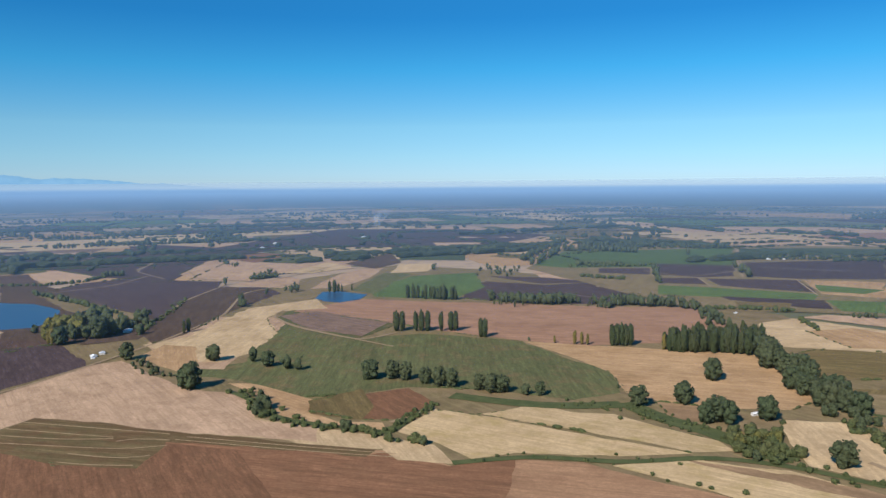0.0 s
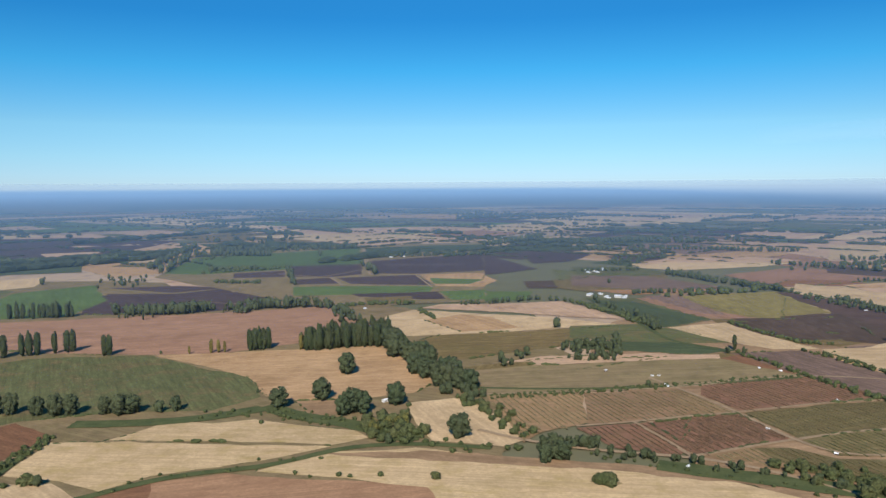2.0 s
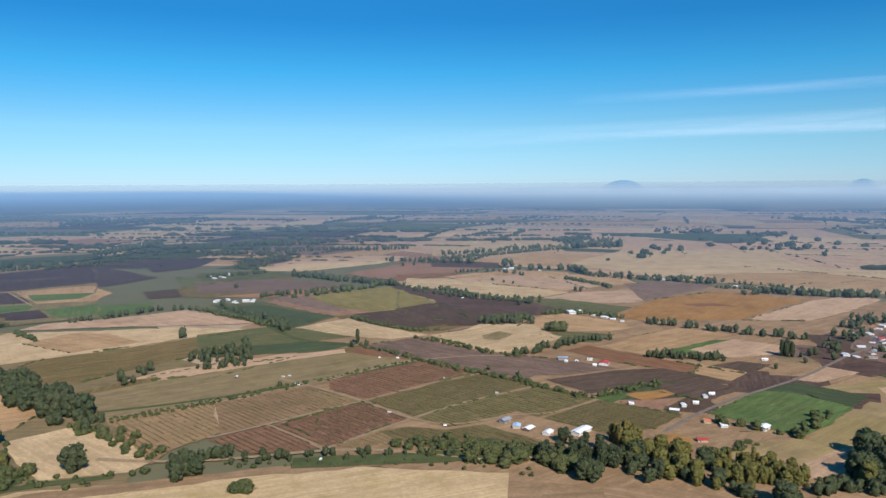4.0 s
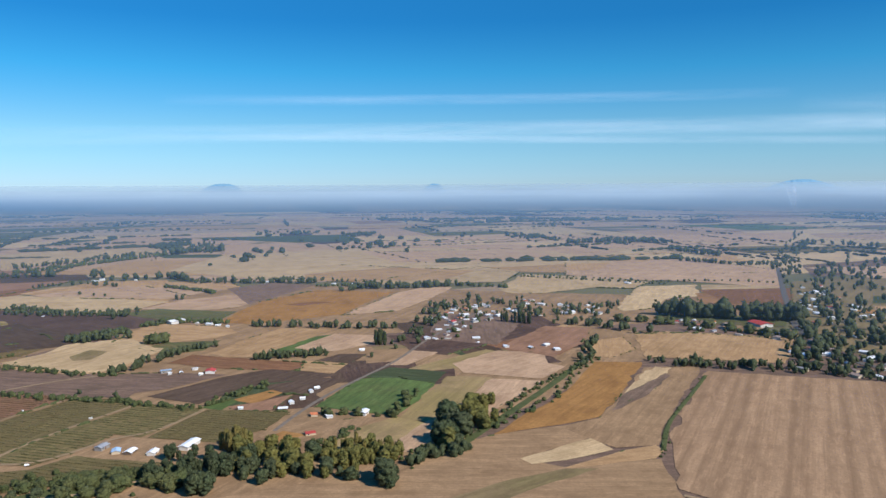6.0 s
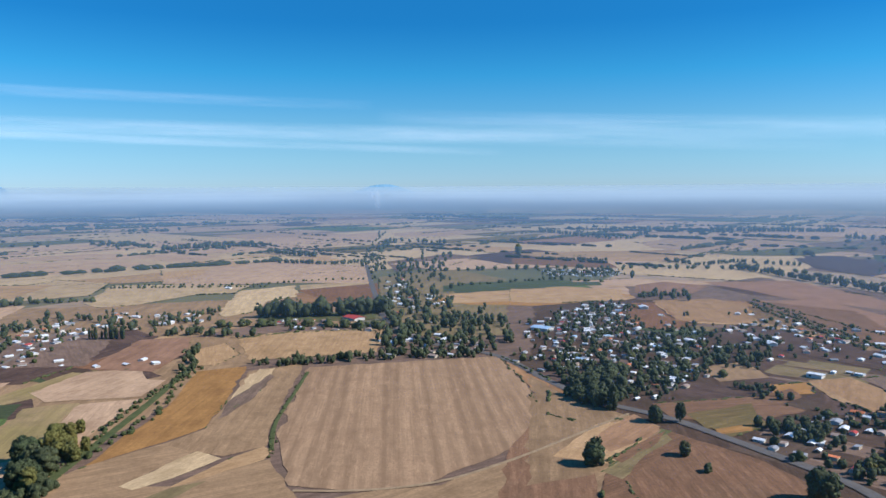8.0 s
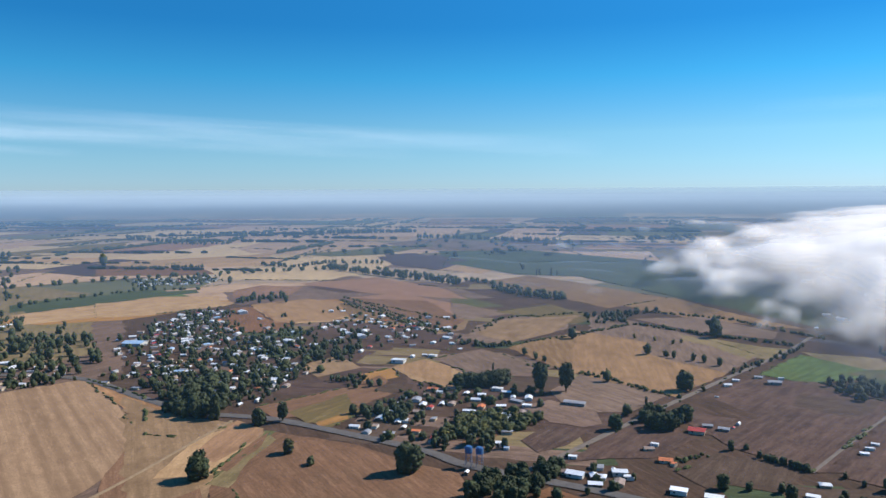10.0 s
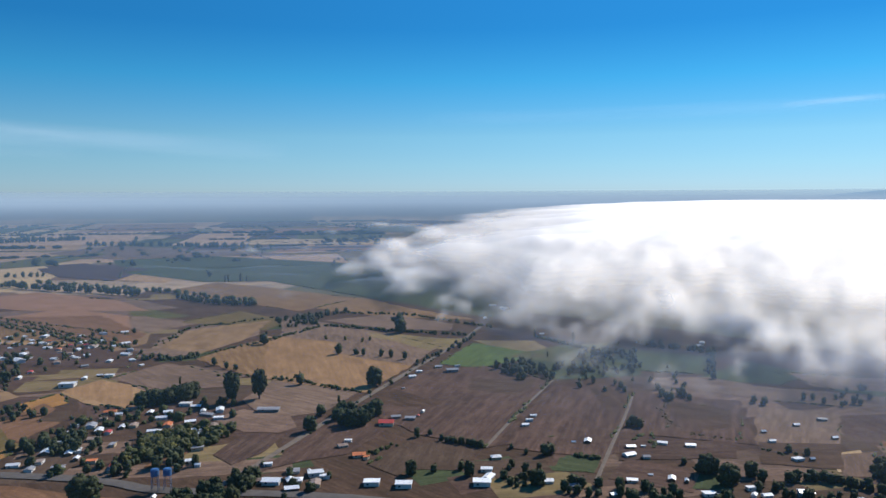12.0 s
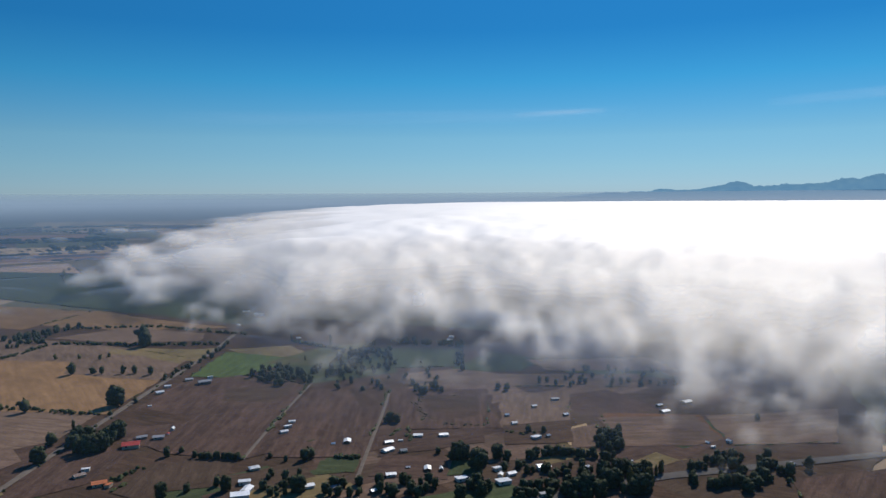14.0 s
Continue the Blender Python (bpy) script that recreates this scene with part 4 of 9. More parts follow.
field("olive_rough", (535.1, 313.7), (558.7, 306.9), (547.1, 287.4), (520.5, 295.3))
field("olive_rough", (196.5, 239.8), (204.6, 239.2), (207.5, 231.3), (200.3, 230.5))
vineyard("vine_tan", (226.2, 371.5), (279.0, 348.2), (246.1, 302.3), (215.6, 301.5), (199.0, 292.7), (211.6, 327.4))
vineyard("vine_brown", (279.6, 347.8), (338.9, 325.4), (328.0, 277.2), (276.7, 288.5), (244.8, 299.7))
vineyard("vine_red", (235.3, 298.4), (275.3, 287.1), (264.7, 248.1), (252.2, 243.5), (233.4, 264.9))
vineyard("vine_red", (276.6, 286.2), (327.1, 275.2), (317.9, 235.0), (259.3, 239.3))
field("pinkish_stubble", (1395, 1024), (1531, 1046), (2025, 968), (1770, 494), (1654, 267), (1697, -53), (1504, -275), (1271, -137), (1155, 52), (1226, 246), (1139, 409), (1139, 593), (1140, 780))
field("pale_straw", (1077, 649), (1123, 585), (1099, 457), (1048, 461), (1048, 589))
field("gold_straw", (1099, 662), (1310, 628), (1307, 386), (1226, 285), (1099, 325), (1062, 467), (1077, 605))
field("dark_green", (1428, 661), (1438, 527), (1364, 489), (1354, 605))
field("pinkish_stubble", (1048, 478), (1084, 390), (1226, 285), (1419, 108), (1551, -73), (1440, -155), (1206, -38), (1155, 52), (1029, 134), (996, 232), (1008, 403))
field("orange_straw", (1015, 244), (1139, 265), (1189, 146), (1155, 52), (1049, 129), (997, 169))
field("gold_straw", (1155, 52), (1180, 17), (1292, -60), (1322, -202), (1179, -163), (1107, -119), (1122, -35), (1138, 16))
field("pale_straw", (997, 185), (1029, 126), (1206, 17), (1122, -53), (998, -24), (985, 75), (967, 134))
field("pale_straw", (929, -15), (1092, -55), (1050, -161), (999, -221), (930, -185), (941, -137), (888.4, -68.8), (888.0, -28.0))
field("pinkish_stubble", (1078, -116), (1271, -137), (1301, -219), (1241, -320), (1154, -366), (1064, -322), (1011, -223), (1050, -161))
field("gold_straw", (1138, -123), (1302, -140), (1281, -220), (1154, -177))
field("pinkish_stubble", (1951, -210), (2036, -674), (2089, -860), (1730, -687), (1571, -463), (1579, -170))
field("pinkish_stubble", (2020, -861), (2110, -1097), (1987, -1176), (1808, -941), (1874, -826))
field("pale_straw", (1413, -258), (1473, -434), (1342, -386), (1321, -291))
field("gold_straw", (1269, -384), (1410, -426), (1410, -468), (1269, -430))
field("pinkish_soil", (999, -295), (1100, -325), (1114, -436), (1000, -399))
field("pale_straw", (782.2, -137.9), (952, -196), (970, -272), (867, -250), (844.0, -205.7), (771.7, -170.9), (756.8, -139.1))
field("pale_straw", (970, -279), (970, -384), (916, -366), (900, -260))
field("orange_stubble", (890, -250), (911, -364), (804.5, -324.6), (783.7, -226.3))
field("olive_field", (736.9, -174.4), (731.6, -244.1), (716.6, -286.9), (672.4, -269.4), (684.9, -203.2), (698.8, -165.5))
field("brown_fallow", (662.9, -91.9), (692.6, -153.6), (705.7, -209.3), (644.8, -215.5), (621.4, -253.8), (648.2, -143.9))
field("gold_straw", (630.2, -128.0), (648.5, -158.6), (616.7, -251.9), (573.3, -234.5), (545.8, -207.3), (555.3, -148.6), (591.2, -131.4))
field("gold_straw", (605.5, -86.4), (622.6, -114.7), (574.0, -116.8), (544.3, -92.2), (553.2, -76.9))
field("gold_straw", (645.9, -45.2), (682.1, -73.8), (641.7, -89.0), (598.6, -78.5), (609.2, -52.0))
field("soil_red", (587.7, -0.4), (640.8, -49.8), (609.2, -52.0), (598.6, -78.5), (552.6, -55.7), (567.3, -17.9))
field("soil_brown", (613.9, 42.4), (652.8, -5.5), (667.5, -51.8), (635.6, -44.5), (587.7, -0.4), (550.2, 29.6), (559.3, 51.9))
field("brown_fallow", (1221, -513), (1317, -687), (1220, -707), (1100, -574), (1064, -463))
field("olive_rough", (1000, -406), (1065, -556), (894, -558), (542.6, -341.0), (540.9, -285.0), (621.4, -253.8))
field("soil_dark", (1076, 738), (1084, 609), (1014, 562), (975, 669))
field("gold_straw", (871, 555), (964, 518), (947, 448), (859, 355), (827, 365), (849, 471))
field("pale_straw", (833, 614), (847, 582), (848, 492), (772, 467), (756, 520), (755, 557))
field("pinkish_stubble", (753.1, 468.2), (835, 477), (827, 365), (762.3, 367.6), (729.4, 393.7))
field("pinkish_stubble", (762.3, 367.6), (827.6, 351.7), (884, 290), (837.8, 255.2), (775.5, 267.5), (748.7, 306.5))
field("gold_straw", (924, 475), (995, 438), (996, 358), (937, 315), (874, 357), (859, 407))
field("brown_fallow", (926, 333), (984, 291), (966, 225), (837.8, 248.6), (795.2, 261.5), (860, 296))
field("orange_straw", (683.8, 255.5), (816.0, 255.2), (911, 212), (896, 110), (826.4, 130.9), (730.8, 144.8), (707.2, 176.5), (675.6, 222.7))
field("soil_red", (795.8, 223.6), (817.0, 190.6), (813.1, 170.4), (784.3, 201.7))
field("pinkish_stubble", (727.4, 144.1), (886.4, 109.1), (967, 66), (939, 43), (840.4, 64.3), (752.6, 92.9))
field("olive_field", (729.8, 375.9), (762.7, 349.2), (746.0, 257.4), (699.1, 258.3), (688.9, 304.7))
field("soil_brown", (716.3, 541.1), (717.2, 493.8), (718.4, 435.1), (694.4, 335.3), (631.7, 331.3), (606.0, 352.9), (582.2, 373.1), (576.1, 436.6))
field("yellow_weed", (697.0, 515.1), (697.9, 474.9), (661.9, 448.0), (655.3, 484.7))
field("soil_dark", (628.5, 465.1), (624.8, 399.9), (606.0, 352.9), (572.8, 395.8), (567.7, 420.9))
field("gold_straw", (602.2, 316.1), (653.6, 315.9), (673.9, 303.6), (660.9, 239.1), (634.3, 219.4), (609.1, 230.5), (589.7, 261.5), (580.1, 285.7))
field("olive_field", (567.3, 279.5), (589.7, 261.5), (599.9, 222.2), (560.6, 221.5), (548.0, 243.3))
field("pale_straw", (508.0, 351.8), (531.7, 341.3), (594.3, 346.3), (579.6, 304.4), (567.9, 256.6), (521.3, 257.2), (487.4, 268.9), (497.4, 311.4))
field("olive_rough", (538.1, 316.3), (552.0, 312.9), (558.6, 293.6), (533.2, 289.3), (523.8, 297.2))
field("gold_straw", (550.8, 213.2), (609.9, 201.3), (656.6, 185.0), (649.5, 136.6), (587.9, 156.6), (538.4, 173.8), (537.8, 195.3))
field("green_crop", (538.4, 173.8), (618.5, 144.9), (631.4, 127.9), (584.0, 137.0), (542.8, 153.5))
field("pinkish_stubble", (570.8, 152.1), (631.3, 132.8), (624.9, 87.2), (585.2, 95.6), (559.4, 118.0))
field("soil_red", (516.8, 231.8), (546.5, 224.9), (527.9, 157.8), (515.5, 102.8), (498.2, 125.2), (501.3, 182.3))
field("gold_straw", (528.6, 132.6), (520.7, 99.7), (491.0, 103.8), (498.1, 129.1))
field("soil_dark", (528.9, 124.3), (551.7, 112.0), (552.3, 90.3), (520.8, 97.6))
field("brown_fallow", (487.6, 362.6), (488.4, 338.5), (478.4, 260.1), (489.4, 205.8), (485.6, 176.7), (449.1, 200.2), (435.3, 222.8), (433.4, 279.4), (438.2, 326.6))
field("soil_dark", (430.9, 206.4), (481.1, 175.1), (502.3, 150.3), (488.1, 97.4), (477.1, 112.4), (464.6, 143.0), (437.5, 159.6), (415.6, 168.7))
field("soil_dark", (459.1, 141.3), (480.1, 113.0), (477.8, 91.6), (436.8, 106.6), (442.2, 132.7))
field("orange_straw", (425.5, 151.8), (448.6, 134.6), (442.4, 125.6), (417.9, 135.7))
field("pinkish_soil", (411.7, 150.4), (420.2, 136.4), (438.9, 117.6), (406.2, 122.1), (401.3, 136.9))
field("green_crop", (409.0, 164.4), (431.4, 157.4), (423.3, 147.6), (404.0, 150.9))
field("tan_rows", (361.0, 116.2), (389.0, 110.8), (400.2, 81.9), (390.5, 67.5), (362.2, 85.9), (351.4, 103.3))
field("orange_straw", (358.6, 111.1), (370.2, 105.6), (364.6, 90.8), (353.1, 103.7))
field("tan_rows", (358.0, 84.9), (390.1, 79.8), (398.1, 53.0), (380.9, 65.9), (354.0, 78.3))
field("pinkish_stubble", (516.4, 72.3), (565.2, 56.8), (559.7, 36.6), (516.9, 56.1))
field("yellow_weed", (493.8, 65.3), (540.9, 24.9), (570.8, -0.4), (561.1, -11.2), (511.4, 15.6), (491.1, 53.4))
field("pinkish_stubble", (523.0, 24.1), (567.0, -9.2), (562.0, -43.7), (525.1, -44.9), (516.9, -56.1), (482.0, -37.6), (495.4, 15.1))
field("green_crop", (413.6, 99.4), (478.1, 82.2), (484.8, 60.3), (468.3, 32.6), (427.1, 39.9), (398.2, 49.8), (403.8, 69.7))
field("dark_green", (481.1, 82.7), (509.8, 67.4), (498.1, 26.8), (468.2, 33.3), (480.3, 59.8))
field("yellow_weed", (394.3, 47.8), (485.8, 26.2), (486.3, 11.0), (483.8, -4.1), (385.3, 24.0))
field("pinkish_stubble", (385.3, 25.5), (480.9, -4.0), (476.2, -37.8), (428.9, -13.6), (401.1, -0.2), (390.4, 18.1))
field("yellow_weed", (338.2, 81.7), (379.1, 65.6), (396.2, 49.6), (386.9, 32.6), (362.3, 36.9), (349.2, 57.8))
field("pinkish_stubble", (357.8, 44.9), (391.9, 30.5), (387.4, 19.5), (346.3, 30.4), (337.4, 45.1))
bare_field("tan_rows", (285.5, 110.1), (301.1, 81.6), (308.9, 41.4), (348.4, 16.3), (368.1, -3.0), (384.9, -42.0), (364.8, -51.1), (334.7, -15.8), (325.0, -35.6), (337.3, -80.9), (285.5, -79.8), (241.0, -64.0), (234.2, 87.2))
field("orange_straw", (368.1, -3.0), (450.9, -49.1), (531.3, -77.9), (530.6, -112.1), (449.5, -83.3), (400.3, -62.1), (385.8, -39.1))
field("tan_rows", (383.0, -38.8), (398.3, -61.8), (445.8, -82.6), (515.3, -110.9), (519.9, -153.0), (432.4, -113.0), (386.9, -94.0), (356.3, -84.0), (351.5, -62.8), (364.8, -51.1))
field("pale_straw", (443.3, -83.2), (505.5, -108.8), (515.8, -129.7), (459.3, -106.0), (427.9, -82.6))
field("pale_straw", (335.4, -15.9), (364.9, -52.5), (349.1, -61.0), (334.1, -36.6), (328.5, -20.7))
field("gold_straw", (325.0, -35.6), (347.7, -64.8), (356.2, -82.7), (348.5, -84.9), (337.9, -78.5), (323.7, -35.4))
field("olive_rough", (286.7, 18.0), (309.7, -9.8), (323.7, -35.4), (324.3, -50.5), (304.3, -23.9), (284.9, -4.6))
vineyard("vine_red", (357.8, 328.0), (433.9, 307.1), (428.8, 250.6), (390.1, 265.3), (333.3, 276.9), (338.1, 310.4))
vineyard("vine_green", (331.1, 273.5), (388.2, 262.2), (428.2, 246.3), (417.7, 204.1), (383.1, 217.3), (348.0, 229.0), (320.8, 231.7))
vineyard("vine_green", (320.3, 229.8), (346.4, 227.3), (381.2, 215.2), (415.6, 201.3), (407.5, 161.3), (357.2, 175.1), (361.2, 191.8), (333.5, 197.5), (316.0, 207.8))
vineyard("vine_green", (356.8, 171.7), (405.5, 159.5), (403.4, 109.9), (371.0, 116.8), (351.2, 134.8), (353.4, 148.1))
vineyard("vine_green", (305.9, 225.7), (312.5, 205.5), (330.6, 194.3), (326.7, 178.4), (321.4, 140.6), (308.8, 157.5), (294.5, 183.3), (284.1, 204.4), (289.8, 234.4))
vineyard("vine_tan", (262.1, 236.9), (291.0, 235.3), (284.8, 207.8), (268.6, 220.5))
vineyard("vine_red", (302.7, 285.1), (327.7, 272.4), (315.7, 232.7), (297.2, 237.2), (264.8, 242.1), (256.1, 247.9))
vineyard("vine_tan", (320.4, 314.8), (334.5, 314.2), (329.0, 275.2), (304.7, 287.0))
field("gold_straw", (636.3, -128.1), (644.2, -182.1), (621.3, -256.5), (529.7, -212.9), (548.6, -118.9))
field("big_stripes", (506.2, -152.1), (488.3, -224.0), (471.3, -289.0), (391.5, -260.7), (334.2, -233.6), (297.5, -194.5), (276.8, -132.3), (282.4, -103.6), (302.7, -80.2), (366.9, -92.1))
field("orange_stubble", (469.1, -289.6), (395.4, -281.0), (332.7, -237.6), (391.0, -262.0))
field("orange_stubble", (395.4, -281.0), (316.6, -261.1), (304.1, -247.4), (332.9, -237.0))
field("orange_stubble", (333.7, -237.6), (304.8, -248.0), (286.8, -189.0), (295.2, -196.1))
field("tan_rows", (280.3, -46.3), (281.3, -103.2), (272.2, -138.0), (302.6, -246.2), (311.3, -275.1), (287.7, -276.3), (262.3, -223.0), (235.8, -193.9), (211.1, -117.7), (239.9, -39.3))
field("soil_tan", (258.6, -217.5), (279.4, -274.8), (226.8, -281.6), (189.7, -274.7), (178.7, -206.1), (195.5, -160.2), (235.7, -194.1))
field("olive_field", (258.2, -215.0), (285.0, -273.8), (278.9, -276.1), (256.2, -224.0))
field("dark_green", (852, -445), (855, -614), (780, -638), (772, -530), (792.4, -423.5))
field("orange_straw", (766.8, -373.2), (776, -533), (736, -645), (659.0, -585.8), (663.1, -455.5), (708.9, -392.8))
field("soil_red", (920, -261), (937, -379), (804.2, -329.1), (806.2, -262.1))
field("orange_straw", (615.3, -576.8), (600, -678), (525.4, -652.3), (468.5, -575.8), (511.5, -531.4))
field("pinkish_stubble", (1365, -321), (1157, -457), (939, -373), (1022, -240), (1038, -131))
field("pinkish_stubble", (1183, -499), (1206, -667), (1066, -676), (1051, -919), (974, -995), (978, -745), (1049, -530))
field("gold_straw", (1261, -802), (1227, -949), (1143, -1086), (1033, -1064), (966, -941), (1045, -860), (1170, -800))
field("pinkish_stubble", (1728, -1185), (1874, -1453), (1646, -1260), (1596, -1094))
field("pinkish_stubble", (1344, -1212), (1493, -1498), (1352, -1604), (1129, -1531), (995, -1329), (1067, -1145), (1208, -1133))
field("pinkish_stubble", (1786, -1493), (1772, -1779), (1603, -1653), (1600, -1407))
field("olive_field", (1087, -1151), (1066, -1302), (1061, -1557), (986, -1543), (930, -1242), (994, -1145))
field("soil_red", (1170, -744), (1045, -860), (934, -798), (966, -746), (1078, -685))
field("purple_soil", (930, -1242), (889, -1304), (682, -1142), (656, -1026), (772, -1062))
field("dark_green", (878, -1374), (714, -1490), (415, -1373), (289, -1299), (134, -1125), (28.9, -810.4), (62.3, -752.5), (245, -909), (417, -1051), (513, -1029), (701, -1135))
field("dimmed_fallow", (1130, -1509), (1129, -1768), (639, -1613), (537, -1523), (714, -1490), (887, -1388))
field("dimmed_straw", (510, -933), (489, -1021), (397, -979), (281, -906), (238, -884), (271.8, -770.4), (367, -830), (452, -873))
field("dimmed_straw", (269.8, -803.8), (270, -871), (232, -887), (154.3, -806.5), (71.3, -738.4), (142.2, -743.7), (231.2, -765.6))
field("dimmed_fallow", (228.9, -718.2), (169.3, -762.9), (94.0, -712.3), (93.9, -675.4), (160.8, -677.4))
field("gold_straw", (705.0, -445.8), (798, -506), (775, -528), (743, -573), (658.5, -599.0), (649.8, -568.3), (667.6, -488.7), (680.6, -462.8))
field("green_crop", (822, -521), (799, -544), (831, -610), (781, -641), (756, -605), (779, -557))
field("pinkish_stubble", (827, -622), (807, -707), (732, -784), (647, -743), (687, -686), (683, -598), (738, -598))
field("soil_brown", (753, -681), (693, -684), (621.6, -646.8), (664, -629))
field("gold_straw", (615.7, -578.6), (602.6, -626.9), (579.0, -664.7), (513.1, -605.8), (484.6, -580.4), (478.6, -548.7), (502.8, -522.3), (540.9, -532.2))
field("soil_red", (524.7, -454.7), (628.8, -556.9), (621.5, -580.2), (533.9, -525.2), (496.5, -515.6), (482.7, -480.8))
field("gold_straw", (485.5, -573.0), (532.9, -638.6), (480.2, -619.7), (395.3, -577.6), (396.7, -561.3), (464.7, -564.6))
field("soil_brown", (467.7, -559.9), (395.0, -558.9), (330.4, -551.5), (308.7, -497.6), (380.8, -490.5), (440.4, -504.5))
field("pinkish_stubble", (694, -754), (709, -815), (619, -851), (511, -799), (509, -744), (608, -730))
field("dimmed_fallow", (593, -841), (499, -834), (419.9, -781.3), (445.6, -744.9), (519, -784))
field("olive_field", (540, -742), (511, -799), (376.3, -726.5), (412.5, -689.3))
field("tan_rows", (535.1, -650.8), (532.3, -708.7), (469.9, -687.2), (364.2, -624.4), (343.6, -583.9), (351.5, -548.1), (414.1, -586.1))
field("dimmed_fallow", (553, -726), (487.9, -737.3), (343.6, -689.3), (367.5, -630.1), (465.1, -680.2))
field("dimmed_fallow", (322.0, -546.9), (344.1, -605.9), (335.6, -673.1), (287.5, -693.5), (262.8, -634.0), (273.6, -570.3), (287.0, -533.3))
field("olive_brown", (369.2, -686.6), (338.3, -765.5), (263.3, -711.4), (265.9, -655.8), (324.9, -677.6))
field("dimmed_straw", (273.2, -531.9), (259.7, -587.4), (225.7, -690.2), (174.1, -647.1), (101.7, -534.3), (109.3, -494.8), (122.0, -454.3), (168.5, -477.8), (216.1, -488.7))
field("dimmed_fallow", (233.5, -630.8), (220.6, -692.3), (150.7, -657.1), (92.3, -602.4), (104.5, -548.9), (159.5, -593.0))
field("olive_rough", (144.8, -653.6), (97.8, -637.5), (75.0, -639.5), (85.9, -589.0), (125.2, -607.8))
field("green_crop", (82.4, -538.8), (66.1, -620.8), (16.4, -591.0), (26.2, -553.8), (54.1, -529.1))
field("olive_rough", (67.4, -632.5), (13.7, -636.2), (-6.6, -581.1), (16.3, -589.0), (54.6, -613.9))
field("purple_soil", (61.6, -689.2), (14.6, -673.2), (-30.7, -632.5), (31.2, -648.1))
field("dark_green", (25.8, -544.9), (4.8, -596.0), (-10.8, -624.0), (-66.4, -554.7), (-62.5, -520.2), (-2.9, -501.4))
field("brown_fallow", (302.5, -463.4), (287.0, -514.0), (218.5, -483.8), (213.2, -453.2), (238.3, -442.3), (269.1, -448.6))
field("gold_straw", (311.5, -424.8), (305.4, -460.1), (261.1, -443.0), (240.3, -396.9), (276.3, -402.6))
field("dimmed_fallow", (188.2, -425.5), (188.2, -474.5), (167.4, -474.8), (121.3, -451.6), (129.6, -407.3), (146.6, -396.1), (171.5, -404.5))
field("brown_fallow", (188.2, -384.2), (179.8, -406.3), (146.6, -396.1), (136.2, -377.2), (142.3, -366.9), (162.0, -365.9))
field("soil_brown", (161.9, -330.1), (159.9, -361.3), (138.1, -364.5), (139.2, -335.4), (147.1, -318.6))
field("soil_brown", (134.6, -297.5), (124.5, -371.5), (105.4, -393.0), (86.6, -379.8), (96.9, -340.7), (115.6, -328.2), (128.2, -316.0))
field("soil_brown", (109.0, -418.8), (90.5, -516.9), (47.3, -535.6), (0.9, -498.2), (31.0, -359.6), (58.4, -385.2), (85.6, -388.6))
field("soil_dark", (56.1, -483.0), (50.6, -530.7), (1.9, -496.4), (15.0, -457.3), (46.4, -456.4))
field("soil_brown", (28.5, -360.7), (-2.9, -494.3), (-33.8, -494.1), (-50.9, -472.9), (-31.6, -380.8), (-17.9, -391.2))
field("soil_brown", (14.4, -377.0), (9.4, -418.9), (-8.4, -421.5), (-5.5, -385.7))
field("soil_dark", (83.7, -327.6), (73.8, -361.4), (59.6, -358.8), (66.7, -315.2))
field("soil_dark", (61.2, -324.8), (54.6, -361.0), (33.3, -357.8), (41.9, -326.1))
field("dark_green", (-0.9, -331.6), (-7.5, -352.2), (-25.4, -355.9), (-19.9, -332.5))
field("soil_brown", (-26.8, -378.7), (-42.9, -403.9), (-54.0, -398.7), (-50.0, -366.8), (-29.9, -357.9))
bare_field("soil_tan", (335.1, -233.9), (348.3, -263.4), (312.1, -255.2), (275.2, -221.8), (227.9, -186.8), (200.2, -149.5), (218.2, -133.1), (294.4, -185.9))
field("tan_rows", (408.7, -275.4), (350.7, -267.0), (297.8, -275.2), (283.0, -272.2), (265.9, -241.8), (251.5, -202.6), (254.8, -169.3))
field("gold_straw", (295.8, -230.2), (306.6, -248.3), (303.2, -272.8), (287.6, -274.8), (262.8, -235.7), (258.5, -216.9), (278.0, -200.0))
field("olive_rough", (252.0, -208.4), (277.2, -270.1), (269.2, -266.5), (258.1, -237.8), (241.2, -210.2))
field("soil_tan", (241.5, -211.8), (257.0, -253.6), (256.1, -274.9), (210.7, -278.0), (189.8, -275.4), (166.3, -276.1), (135.8, -251.0), (150.7, -197.7), (185.9, -182.0))
field("soil_red", (129.1, -262.8), (125.2, -282.5), (105.4, -278.2), (103.9, -268.0))
field("soil_tan", (321.6, -301.7), (303.9, -367.7), (269.7, -368.4), (271.2, -318.1), (294.7, -291.6))
field("olive_brown", (273.2, -297.9), (282.0, -330.8), (263.5, -332.9), (257.4, -292.9))
field("tan_rows", (375.0, -393.6), (369.2, -434.6), (330.8, -412.8), (338.5, -375.6))
field("orange_straw", (318.5, -397.3), (310.7, -425.1), (291.0, -404.2), (298.3, -377.5))
field("soil_red", (186.5, -310.0), (183.6, -340.3), (177.5, -348.2), (173.6, -315.7))
field("tan_rows", (469.6, -342.0), (455.5, -371.7), (441.5, -364.8), (452.3, -337.5))
field("dark_green", (-94.0, -515.3), (-146.8, -576.4), (-181.8, -540.0), (-150.0, -507.4))
field("dimmed_fallow", (-73.4, -514.8), (-181.1, -489.5), (-217.9, -462.3), (-133.8, -465.1), (-74.2, -493.2))
